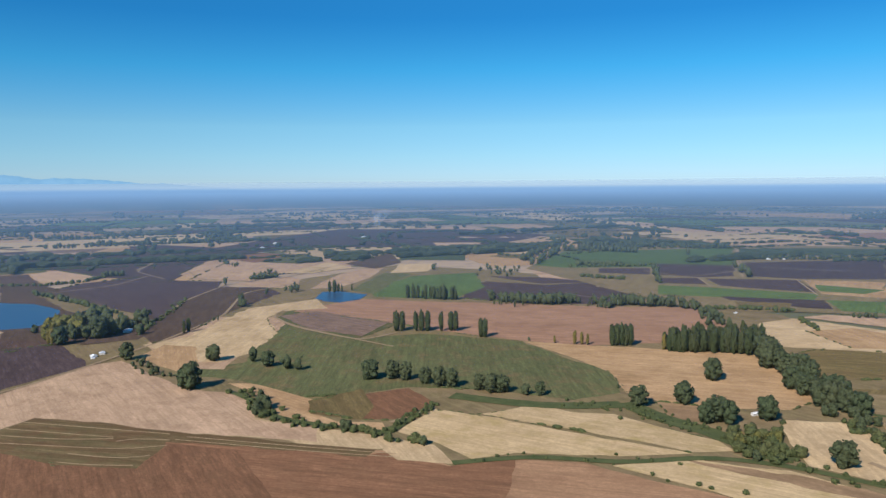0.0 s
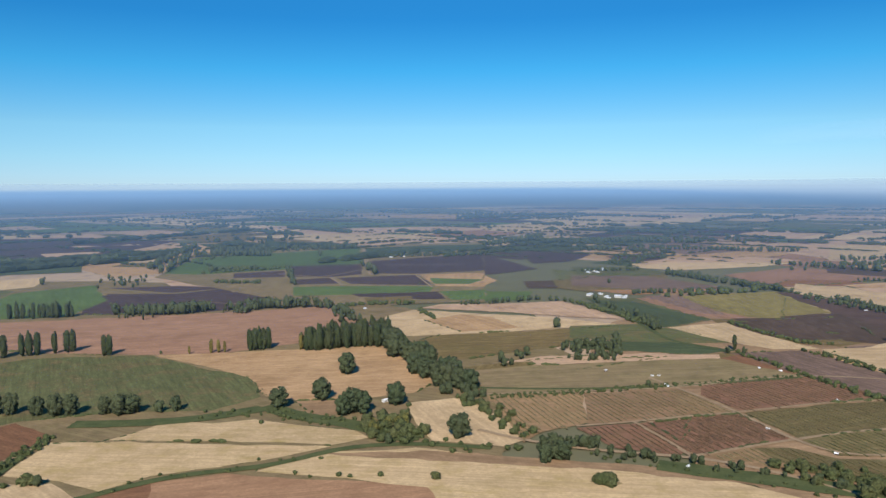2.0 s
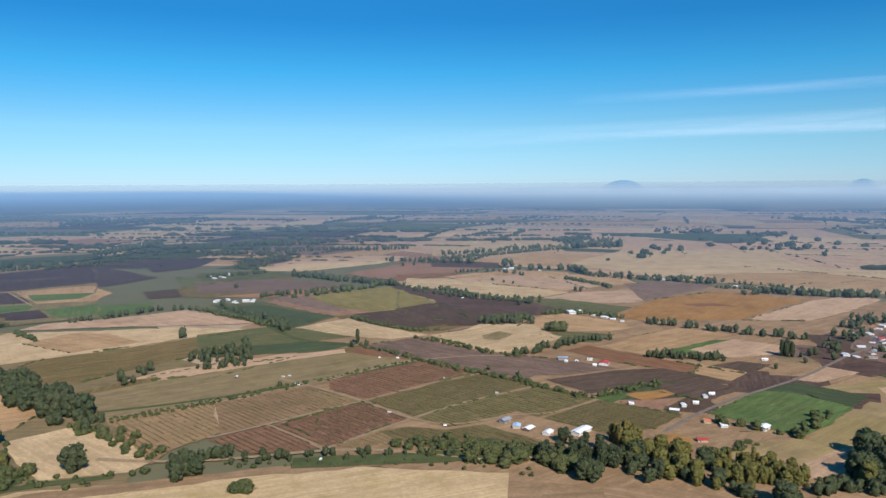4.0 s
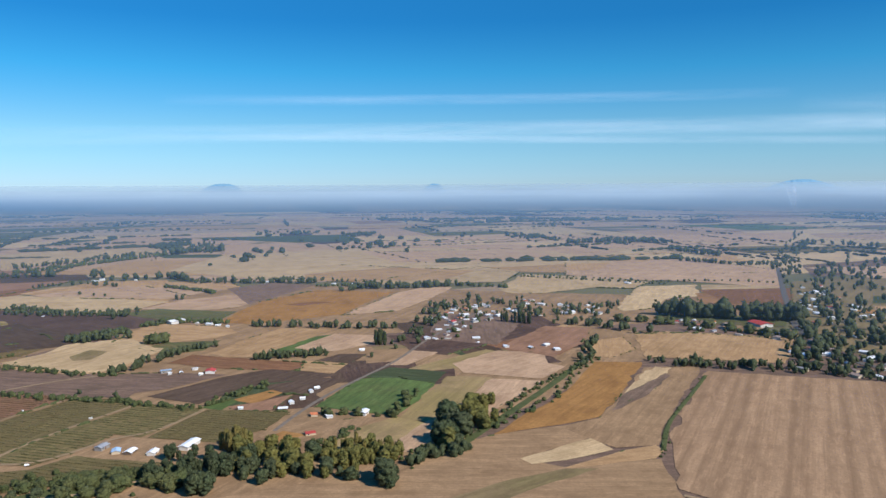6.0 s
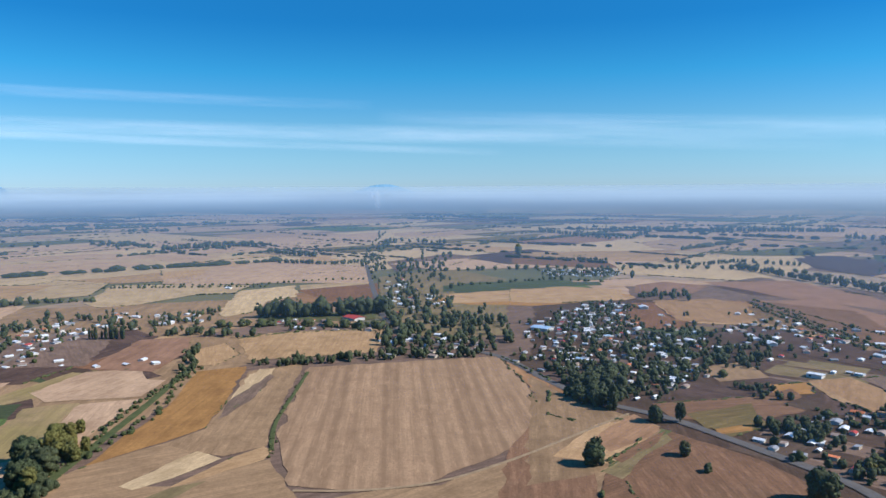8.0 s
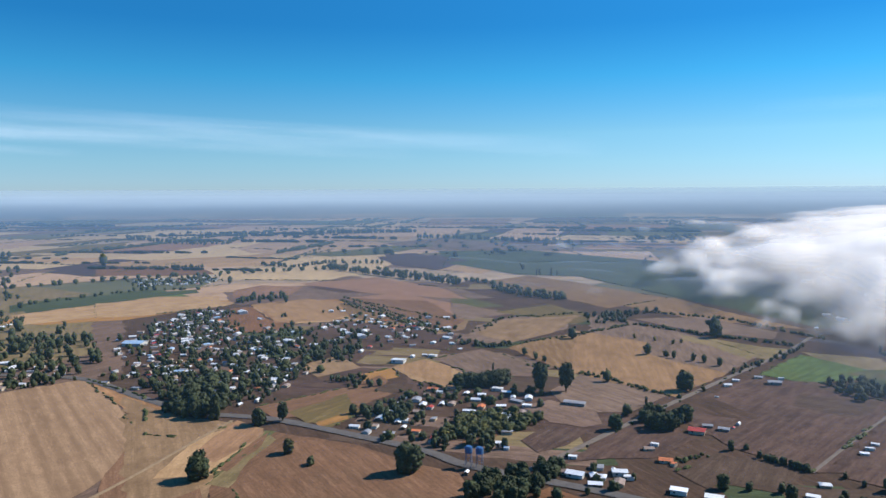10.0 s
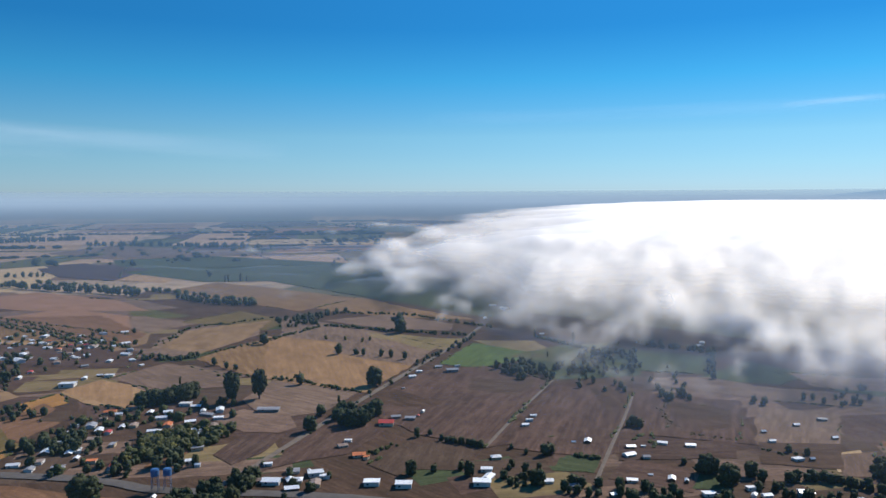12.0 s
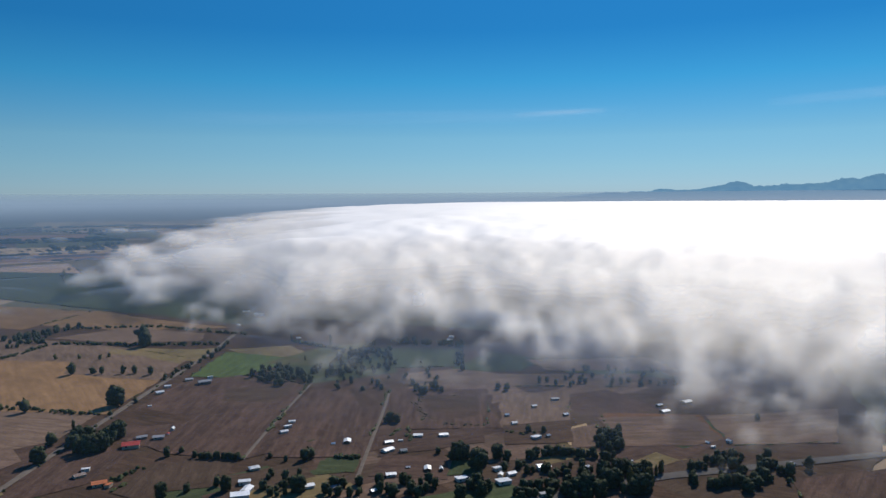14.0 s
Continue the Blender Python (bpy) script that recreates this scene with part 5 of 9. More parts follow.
field("soil_red", (-167.2, -397.1), (-219.7, -381.3), (-210.2, -340.8), (-165.9, -338.4), (-157.2, -364.0))
field("pale_straw", (-130.9, -371.3), (-150.3, -379.4), (-146.4, -352.8), (-128.7, -346.6))
field("brown_fallow", (-63.2, -429.8), (-92.0, -446.0), (-108.1, -431.0), (-95.5, -386.8), (-73.1, -401.2))
field("soil_brown", (-208.9, -285.0), (-259.0, -287.3), (-281.5, -270.2), (-234.5, -224.1), (-196.4, -257.1))
field("dark_green", (-156.2, -543.7), (-241.2, -531.5), (-249.0, -461.0), (-182.9, -494.2))
field("dark_green", (-38.7, -537.5), (-56.2, -612.6), (-122.0, -591.3), (-107.5, -531.4))
field("olive_field", (33.3, -570.8), (-6.5, -619.8), (-53.6, -637.9), (-36.7, -570.9), (-1.4, -556.0))
field("dimmed_fallow", (-65.4, -515.9), (-107.8, -522.2), (-142.3, -495.0), (-230.0, -479.4), (-215.1, -448.1), (-134.2, -466.5), (-66.8, -495.8))
field("soil_brown", (-39.0, -379.9), (-48.9, -457.3), (-114.3, -448.2), (-98.3, -385.4), (-74.0, -388.7), (-64.4, -406.7))
field("dimmed_fallow", (-100.9, -383.1), (-122.0, -449.9), (-164.4, -444.0), (-140.1, -377.8), (-120.6, -366.1))
field("brown_fallow", (-137.7, -371.3), (-155.9, -377.7), (-145.5, -343.6), (-128.3, -341.7))
field("brown_fallow", (-160.3, -388.3), (-216.1, -380.8), (-209.3, -339.2), (-189.7, -333.6), (-155.0, -339.8))
field("dimmed_fallow", (-222.3, -379.9), (-304.6, -376.2), (-262.8, -323.8), (-208.7, -331.0))
field("soil_brown", (-25.5, -325.4), (-36.0, -351.6), (-65.1, -342.2), (-59.8, -314.2))
field("dark_green", (-2.8, -336.9), (-8.3, -347.4), (-23.3, -347.7), (-19.5, -331.1))
field("dimmed_fallow", (-164.7, -542.4), (-169.9, -504.6), (-260.9, -483.2), (-262.3, -528.5))
bare_field("soil_dark", (-589, 972), (-559, 1000), (-412, 839), (-346.9, 765.2), (-291.2, 721.9), (-255.4, 666.9), (-255.0, 606.8), (-289.8, 586.1), (-373.3, 611.4))
bare_field("olive_rough", (-498, 889), (-426, 840), (-337.6, 757.7), (-290.3, 715.5), (-311.7, 686.3), (-388.1, 753.2))
bare_field("brown_fallow", (-160.1, 715.8), (-129.4, 740.7), (-50.2, 674.8), (-69.6, 613.4), (-120.6, 645.2))
bare_field("olive_brown", (-80.2, 423.5), (-51.6, 449.3), (-40.3, 411.4), (-44.8, 388.0), (-74.1, 398.6))
road("dirt", 0.5, (-74.3, 593.0), (-50.6, 680.5), (-37.5, 736.3))
bare_field("olive_rough", (125, 1117), (249, 1506), (604, 1528), (884, 1470), (413.8, 683.1), (378.0, 703.3), (286.8, 720.6), (232.0, 780.6), (192, 908))
bare_field("green_crop", (143, 1164), (232, 1402), (567, 1446), (452, 1140), (289, 1120), (185, 1120))
bare_field("purple_soil", (235, 1108), (310, 1103), (288, 1026), (222, 1051))
bare_field("purple_soil", (338, 1166), (447, 1132), (396, 999), (347, 990), (298, 1025))
bare_field("purple_soil", (481, 1172), (599, 1189), (716, 1189), (574, 951), (471, 963), (419, 997))
bare_field("purple_soil", (289, 987), (343, 984), (332, 916), (274, 936))
bare_field("purple_soil", (349, 977), (462, 952), (428, 841), (342, 905))
bare_field("green_crop", (268, 914), (331, 885), (425, 828), (396.4, 783.7), (315.1, 808.3), (245.6, 837.9))
bare_field("purple_soil", (309.0, 817.0), (408.2, 783.1), (387.6, 725.8), (365.7, 733.7), (308.9, 792.3))
bare_field("gold_straw", (466, 952), (557, 923), (478, 791), (428, 828))
bare_field("green_crop", (460, 908), (516, 855), (475, 825), (437, 850))
bare_field("green_crop", (409.4, 783.0), (464.9, 768.5), (424.5, 701.1), (390.1, 715.6))
bare_field("olive_brown", (310.3, 780.4), (364.0, 766.2), (341.3, 718.0), (297.6, 733.6))
bare_field("pale_straw", (95, 1536), (213, 1538), (167, 1360), (99, 1354))
bare_field("dark_green", (573, 1433), (721, 1431), (839, 1394), (767, 1273), (531, 1316))
bare_field("pinkish_stubble", (646, 1618), (813, 1617), (944, 1569), (876, 1456), (604, 1498))
bare_field("pinkish_stubble", (475, 2099), (845, 2139), (1211, 2017), (1104, 1837), (741, 1874))
road("dirt", 3.0, (607, 1527), (457, 1140), (403, 986))
road("dirt", 2.4, (343, 990), (328, 900))
road("dirt", 2.4, (461, 958), (419, 820))
road("dirt", 1.6, (473, 1106), (537, 1064), (592, 1046))
road("dirt", 1.6, (142.0, 857.4), (170.4, 803.7), (208.3, 831.2))
bare_field("dark_green", (521.5, 641.2), (553.4, 601.3), (539.5, 489.5), (475.0, 478.3), (474.1, 519.0))
bare_field("brown_fallow", (591.1, 632.7), (631.8, 613.3), (573.7, 496.7), (559.9, 515.7))
bare_field("mustard", (626.2, 606.0), (745, 576), (671.6, 453.9), (610.6, 464.8), (582.9, 477.2), (583.5, 520.3))
bare_field("soil_dark", (562.8, 480.0), (605.1, 460.5), (557.7, 370.9), (522.9, 390.7))
bare_field("soil_dark", (618.8, 462.9), (679.8, 447.6), (597.0, 326.6), (557.2, 365.1))
bare_field("soil_brown", (745, 576), (754, 550), (690.6, 338.4), (657.0, 325.6), (638.0, 370.6), (672.5, 453.2))
bare_field("pale_straw", (481.1, 477.2), (540.6, 469.2), (506.5, 385.0), (499.6, 367.7), (473.7, 403.6))
bare_field("pale_straw", (790, 602), (862, 569), (822, 468), (791, 436), (751.2, 466.9))
bare_field("gold_straw", (874, 560), (996, 544), (1015, 451), (802.4, 355.2), (804, 438))
bare_field("pale_straw", (513.3, 354.8), (594.3, 322.7), (602.9, 299.3), (557.0, 253.9), (498.0, 265.7), (488.5, 293.5))
bare_field("olive_rough", (534.3, 315.7), (559.4, 312.6), (554.0, 296.1), (527.0, 294.3), (521.6, 305.4))
bare_field("pinkish_stubble", (303.7, 436.1), (375.1, 413.5), (432.7, 380.7), (423.0, 371.0), (360.0, 396.9), (292.8, 420.6))
bare_field("olive_rough", (249.5, 428.5), (292.8, 420.6), (360.0, 396.9), (423.0, 371.0), (430.2, 311.5), (326.2, 333.0), (223.3, 370.5))
bare_field("pale_straw", (1424, 512), (1573, 292), (1583, 92), (1491, -137), (1270, -222), (1162, 53), (996, 248), (1062, 382), (1138, 501))
bare_field("gold_straw", (1091, 272), (1188, 146), (1137, 17), (1016, 59), (1008, 251))
bare_field("pinkish_stubble", (1499, 254), (1521, -47), (1413, -151), (1302, -40), (1263, 156))
bare_field("pinkish_stubble", (856, 553), (946, 494), (920, 332), (836, 369), (834, 491))
bare_field("pale_straw", (833, 573), (852, 495), (813.9, 359.7), (725.8, 380.4), (786, 541))
bare_field("pale_straw", (1431, 980), (1602, 859), (1597, 663), (1427, 685), (1155, 792))
road("dirt", 2.0, (1062, 248), (1188, 146), (1261, -39), (1321, -241))
road("dirt", 2.0, (1226, 441), (1348, 229), (1415, -44))
bare_field("pinkish_soil", (601.1, -20.5), (671.5, -54.1), (663.3, -94.5), (601.2, -81.0), (545.4, -50.5), (575.6, -12.1))
bare_field("brown_fallow", (733.5, 53.7), (732.2, -12.1), (691.3, -33.1), (587.1, -8.7), (606.8, 45.4))
bare_field("pale_straw", (452.6, -88.1), (517.6, -118.9), (510.0, -125.9), (468.2, -100.1), (443.1, -87.8))
bare_field("dimmed_fallow", (411.4, -70.3), (445.6, -83.0), (468.2, -100.1), (499.5, -121.6), (491.8, -122.8), (439.5, -94.4), (416.1, -76.7))
bare_field("dark_green", (867, -444), (876, -515), (799, -650), (767, -630), (810, -485), (813, -416))
bare_field("gold_straw", (794.8, -406.9), (782, -580), (720, -622), (676.6, -586.2), (704.7, -444.3), (724.9, -382.5))
bare_field("gold_straw", (1276, -804), (1153, -1147), (1036, -1003), (1160, -795))
bare_field("brown_fallow", (744, -647), (704, -752), (662, -863), (541, -876), (374.7, -609.1), (427.5, -620.5), (571.7, -680.9), (643.1, -580.5))
bare_field("soil_brown", (688, -745), (654, -853), (544, -850), (543, -757), (606, -721))
bare_field("orange_stubble", (606.7, -576.1), (621.1, -619.5), (574.7, -675.5), (506.1, -605.0), (488.1, -559.1), (518.2, -517.3))
bare_field("pinkish_soil", (571.5, -689.8), (543, -757), (442.9, -718.6), (386.6, -628.3), (477.1, -657.1))
bare_field("soil_tan", (557.4, -664.0), (483.4, -632.2), (403.8, -586.6), (463.2, -579.6))
bare_field("amber_straw", (313.1, -427.8), (306.5, -458.5), (273.5, -446.8), (242.1, -396.5), (272.1, -407.8))
bare_field("olive_brown", (297.3, -304.6), (294.8, -353.4), (271.5, -331.1), (273.0, -293.9))
bare_field("orange_straw", (270.8, -298.1), (268.5, -322.3), (259.8, -312.9), (263.6, -292.6))
bare_field("soil_tan", (303.8, -364.1), (305.4, -401.4), (289.4, -390.8), (283.9, -359.2))
bare_field("dust_tan", (288.2, -228.4), (311.1, -278.8), (285.8, -274.0), (277.5, -259.3), (270.3, -227.8))
bare_field("soil_tan", (264.5, -222.9), (277.2, -259.8), (281.0, -273.3), (269.3, -256.8), (256.4, -222.8))
bare_field("amber_straw", (631.0, -591.3), (608.1, -659.2), (557.3, -656.8), (487.5, -587.0), (484.4, -551.6), (522.0, -524.3))
bare_field("dimmed_straw", (556.7, -656.9), (469.0, -611.6), (391.4, -566.1), (482.2, -582.1))
bare_field("pinkish_soil", (725, -768), (678, -887), (532, -831), (437.9, -753.4), (565, -738))
bare_field("soil_tan", (573.6, -689.8), (474.0, -716.8), (366.0, -620.5), (352.2, -566.1), (412.4, -577.3))
bare_field("tan_rows", (324.5, -568.5), (337.7, -644.4), (281.5, -712.6), (266.4, -617.8), (277.6, -549.0))
bare_field("pinkish_soil", (747, -670), (756, -727), (694, -744), (652, -673), (689, -617))
bare_field("purple_soil", (906, -1186), (813, -1273), (689, -1193), (786, -1074))
bare_field("dimmed_fallow", (310.7, -475.3), (267.5, -509.5), (209.6, -485.2), (228.4, -450.8), (259.6, -437.1))
road("grass", 5.0, (-132.9, 445.4), (-114.0, 432.6), (-100.8, 399.3), (-80.5, 384.1), (-43.1, 372.2), (-28.1, 366.6))
road("grass", 4.0, (-28.1, 366.6), (-13.3, 402.2), (-5.6, 418.1))
road("grass", 5.0, (3.1, 324.4), (21.1, 326.8), (37.5, 335.0), (57.7, 330.2), (76.2, 320.2), (94.5, 322.5), (115.9, 333.3), (131.6, 326.5), (157.3, 315.8), (181.1, 294.0))
road("grass", 13.0, (104.8, 415.1), (112.2, 384.0), (136.4, 367.9), (143.7, 337.0), (155.5, 322.6))
road("grass", 12.0, (4.4, 432.8), (36.8, 416.9), (68.0, 408.4), (100.8, 411.9))
road("grass", 5.0, (508.4, 625.1), (476.3, 517.4), (435.6, 431.9), (448.5, 394.7))
road("grass", 4.0, (216.5, 400.1), (257.6, 370.1), (328.1, 335.0), (427.0, 307.9))
road("grass", 5.0, (353.0, 12.0), (397.7, -9.4), (458.9, -38.7), (557.9, -80.8))
road("grass", 2.5, (348.5, -84.5), (387.1, -94.8), (441.5, -121.9), (493.3, -146.5))
road("grass", 14.0, (235.0, 239.5), (266.8, 201.4), (296.3, 166.1), (314.1, 136.0))
bare_field("dimmed_fallow", (276.1, -728.3), (184.3, -681.6), (113.7, -614.6), (93.2, -593.4), (101.5, -529.9), (174.0, -563.6), (181.3, -608.2), (237.4, -624.3))
bare_field("amber_straw", (255.0, -628.1), (181.3, -608.2), (173.7, -565.3), (102.0, -528.4), (116.5, -451.4), (159.9, -465.1), (195.1, -477.1))
bare_field("olive_rough", (166.9, -658.0), (141.1, -642.9), (96.0, -598.1), (96.4, -582.1), (131.6, -618.4), (158.5, -633.0))
bare_field("soil_brown", (78.2, -531.5), (0.6, -499.1), (29.2, -359.4), (68.0, -373.7), (107.0, -421.6), (94.1, -489.5))
bare_field("soil_dark", (53.9, -498.2), (9.3, -502.5), (13.8, -472.7), (23.0, -458.7), (53.1, -467.6))
bare_field("brown_dirt", (108.7, -432.2), (99.4, -462.1), (64.5, -433.9), (67.9, -425.9), (87.7, -422.7))
bare_field("soil_brown", (-0.4, -486.8), (-51.2, -473.2), (-25.7, -349.8), (21.3, -359.4))
bare_field("brown_dirt", (-24.9, -481.7), (-52.3, -475.9), (-44.5, -437.1), (-30.9, -437.4))
bare_field("soil_brown", (-52.3, -475.9), (-114.0, -462.9), (-103.0, -380.3), (-36.7, -392.0))
bare_field("brown_dirt", (-70.1, -457.9), (-103.8, -444.0), (-97.1, -408.3), (-79.0, -400.9), (-67.5, -429.8))
bare_field("soil_brown", (-36.4, -389.1), (-92.5, -382.5), (-87.9, -359.8), (-31.9, -348.5))
bare_field("soil_dark", (70.2, -357.0), (53.6, -366.0), (34.5, -359.7), (38.5, -335.0), (70.5, -322.3))
bare_field("dark_green", (-4.7, -349.4), (-22.0, -347.4), (-19.2, -331.6), (-2.1, -335.1))
bare_field("dark_green", (-66.3, -336.9), (-80.0, -336.4), (-77.0, -318.5), (-60.0, -318.5))
bare_field("brown_dirt", (-104.4, -385.1), (-144.3, -387.4), (-132.2, -350.7), (-97.2, -353.5))
road("asphalt", 6.5, (1178, -457), (884, -351), (678.3, -280.0), (552.8, -256.1), (474.3, -291.8), (391.9, -278.6), (333.1, -274.5), (306.9, -291.5), (256.8, -292.2), (202.1, -293.5), (171.8, -290.3), (184.7, -285.1), (135.3, -287.1), (110.1, -289.9), (79.8, -289.9), (-51.8, -273.3), (-105.8, -289.8), (-148.5, -298.5), (-191.1, -300.4), (-233.1, -302.2), (-273.8, -304.0), (-333.6, -305.1))
road("gravel", 3.8, (144.5, -283.8), (138.8, -300.6), (131.0, -345.6), (125.9, -376.2), (115.5, -433.2), (97.5, -526.1), (76.7, -622.3), (66.1, -709.6))
road("gravel", 1.9, (31.9, -358.4), (19.1, -417.7), (-1.3, -499.2))
road("gravel", 1.9, (-19.8, -320.3), (-29.7, -367.0), (-42.0, -421.1), (-50.4, -464.3))
road("gravel", 2.6, (369.3, 110.0), (400.8, 105.8), (445.0, 95.4), (525.5, 66.2), (610.7, 48.4), (713.7, 18.5), (827.7, -15.4))
road("dirt", 3.2, (189.7, 320.4), (199.9, 295.1), (223.7, 266.1), (257.1, 239.0), (276.6, 208.6), (280.9, 177.2), (290.0, 157.4), (285.0, 169.5), (299.7, 153.0), (315.3, 132.4))
road("dirt", 2.2, (267.8, 290.1), (256.6, 239.4))
road("dirt", 2.8, (-160.0, 700.4), (-134.9, 656.5), (-66.9, 592.9), (-41.4, 626.8))
road("dirt", 2.8, (-308.3, 421.0), (-272.3, 443.4), (-252.0, 517.2), (-243.5, 548.7), (-230.0, 610.6), (-217.0, 718.7), (-240, 875), (-184, 976))
road("dirt", 2.2, (-393, 1124), (-340, 1016), (-238, 979), (-169, 1188))
road("dirt", 2.2, (-29.0, 382.9), (-14.4, 397.1), (-5.2, 410.4))
road("dirt", 2.2, (296.1, -80.4), (281.8, -103.4), (273.3, -138.6), (285.1, -189.5), (304.1, -247.4), (312.9, -276.5))
road("dirt", 2.2, (-474, 1130), (-530, 1423), (-668, 1569), (-655, 1411), (-626, 1224))
road("dirt", 2.2, (590, 1476), (436, 1070), (331, 994), (292, 1072))
road("dirt", 2.2, (338.3, 332.0), (359.7, 329.7), (435.0, 309.9), (472.1, 277.6), (482.9, 252.8))
road("dirt", 2.0, (286.1, 288.2), (307.1, 282.7), (331.6, 275.6), (389.0, 264.6), (429.1, 248.8))
road("dirt", 2.4, (253.4, 240.0), (261.7, 239.3), (295.2, 235.7), (320.1, 231.2), (347.2, 228.4), (382.1, 216.7), (416.5, 203.6))
road("dirt", 2.4, (340.4, 355.9), (335.5, 308.1), (329.2, 273.7), (317.2, 233.8), (313.8, 207.0), (331.9, 196.6), (360.3, 191.3), (358.3, 185.4), (356.6, 173.2), (406.4, 160.9))
road("dirt", 2.2, (223.3, 376.6), (277.8, 352.2), (341.9, 328.3), (382.7, 321.5))
road("dirt", 2.2, (237.0, 300.6), (268.4, 290.9), (301.2, 284.7), (329.3, 276.3))
road("dirt", 2.2, (267.8, 290.1), (263.0, 263.9), (256.6, 239.4))
road("dirt", 2.2, (-521, 1399), (-467, 1114), (-389, 1020))
road("dirt", 2.4, (-476, 888), (-429, 952), (-426, 1055))
road("dirt", 2.8, (-284.0, 773.3), (-289.7, 824.4), (-283, 954))
road("dirt", 2.4, (-161.3, 699.7), (-170.4, 724.1), (-162.9, 751.0))
road("dirt", 2.2, (-169.4, 715.5), (-140.2, 663.5), (-79.6, 605.8), (-39.4, 570.2))
# yellow straw windrows of the striped plot, laid as thin dirt strips
road("dirt", 0.7, (-227.0, 388.0), (-140.1, 366.8))
road("dirt", 0.7, (-229.6, 377.0), (-167.0, 362.4))
road("dirt", 0.7, (-236.1, 368.3), (-178.5, 356.9), (-166.2, 360.7))
road("dirt", 0.7, (-228.7, 356.5), (-159.4, 345.4), (-139.3, 342.7), (-135.4, 350.3))
road("dirt", 0.7, (-163.0, 356.5), (-164.6, 364.9), (-136.7, 357.5))
road("dirt", 0.7, (-178.3, 339.9), (-147.6, 330.6), (-138.2, 331.8), (-138.3, 336.8))
road("dirt", 0.7, (-178.1, 329.1), (-153.7, 321.2), (-141.0, 324.2))
road("dirt", 0.7, (-134.2, 358.3), (-60.6, 339.4), (-22.8, 332.0))
road("dirt", 0.7, (-129.9, 362.3), (-61.5, 344.7), (-23.0, 336.3))

# ---- things ----

# ---- houses ----
def box(x0, y0, z0, x1, y1, z1):
    v = [(x0, y0, z0), (x1, y0, z0), (x1, y1, z0), (x0, y1, z0), (x0, y0, z1), (x1, y0, z1), (x1, y1, z1), (x0, y1, z1)]
    return v, [(3, 2, 1, 0), (4, 5, 6, 7), (0, 1, 5, 4), (1, 2, 6, 5), (2, 3, 7, 6), (3, 0, 4, 7)]


def slab(a, b, c, d, t):
    """A roof plane with thickness t."""
    n = (Vector(b) - Vector(a)).cross(Vector(d) - Vector(a)).normalized() * t
    v = [Vector(p) for p in (a, b, c, d)]
    return v + [p + n for p in v], [(3, 2, 1, 0), (4, 5, 6, 7), (0, 1, 5, 4), (1, 2, 6, 5), (2, 3, 7, 6), (3, 0, 4, 7)]


def roof_mat(name, c1, c2, rough, metal=0.0, shine=0.15):
    """Corrugated sheet or tiles: ribs down the slope and weathered patches."""
    n = Nodes(name)
    co, sh, rnd = n.coords()
    x = n.add("SeparateXYZ", (0, co)).outputs[0]
    rib = n.math("SINE", n.math("MULTIPLY", x, 12.0))
    a = n.noise(sh, 0.5, 4.0)
    col = n.mix(n.ramp(a, 0.35, 0.68), rgb(*c1), rgb(*c2))
    hue = n.math("MULTIPLY_ADD", rnd, 0.3, 0.8)
    col = n.mix(1.0, col, n.add("CombineColor", (0, hue), (1, hue), (2, hue)).outputs[0], "MULTIPLY")
    n.bsdf.inputs["Metallic"].default_value = metal
    return n.done(col, rough, shine, rib, 0.3, 0.05)


ROOF = {"zinc": roof_mat("zinc_sheet", (0.84, 0.84, 0.83), (0.74, 0.74, 0.73), 0.36, 0.0, 0.8), "red": roof_mat("red_sheet", (0.48, 0.07, 0.06), (0.36, 0.06, 0.05), 0.6),
        "orange": roof_mat("clay_tile", (0.62, 0.20, 0.08), (0.45, 0.15, 0.07), 0.8), "blue": roof_mat("blue_sheet", (0.25, 0.42, 0.62), (0.45, 0.55, 0.65), 0.5),
        "rust": roof_mat("rusty_sheet", (0.25, 0.17, 0.13), (0.33, 0.27, 0.23), 0.8), "grey": roof_mat("grey_sheet", (0.32, 0.33, 0.35), (0.25, 0.25, 0.26), 0.6)}
WALL = [plain_mat("white_plaster", (0.62, 0.60, 0.56), (0.52, 0.50, 0.46), 0.4), plain_mat("cream_plaster", (0.50, 0.42, 0.30), (0.42, 0.34, 0.24), 0.4),
        plain_mat("dark_boards", (0.16, 0.11, 0.075), (0.12, 0.085, 0.06), 0.8), plain_mat("grey_boards", (0.28, 0.26, 0.24), (0.22, 0.20, 0.18), 0.8)]
GLASS = plain_mat("window_glass", (0.05, 0.06, 0.07), (0.04, 0.05, 0.06), 0.5, 0.1, 0.6)
DOOR = plain_mat("door_wood", (0.18, 0.10, 0.06), (0.14, 0.08, 0.05), 1.0)
TRIM = plain_mat("window_trim", (0.6, 0.58, 0.54), (0.5, 0.48, 0.45), 1.0)


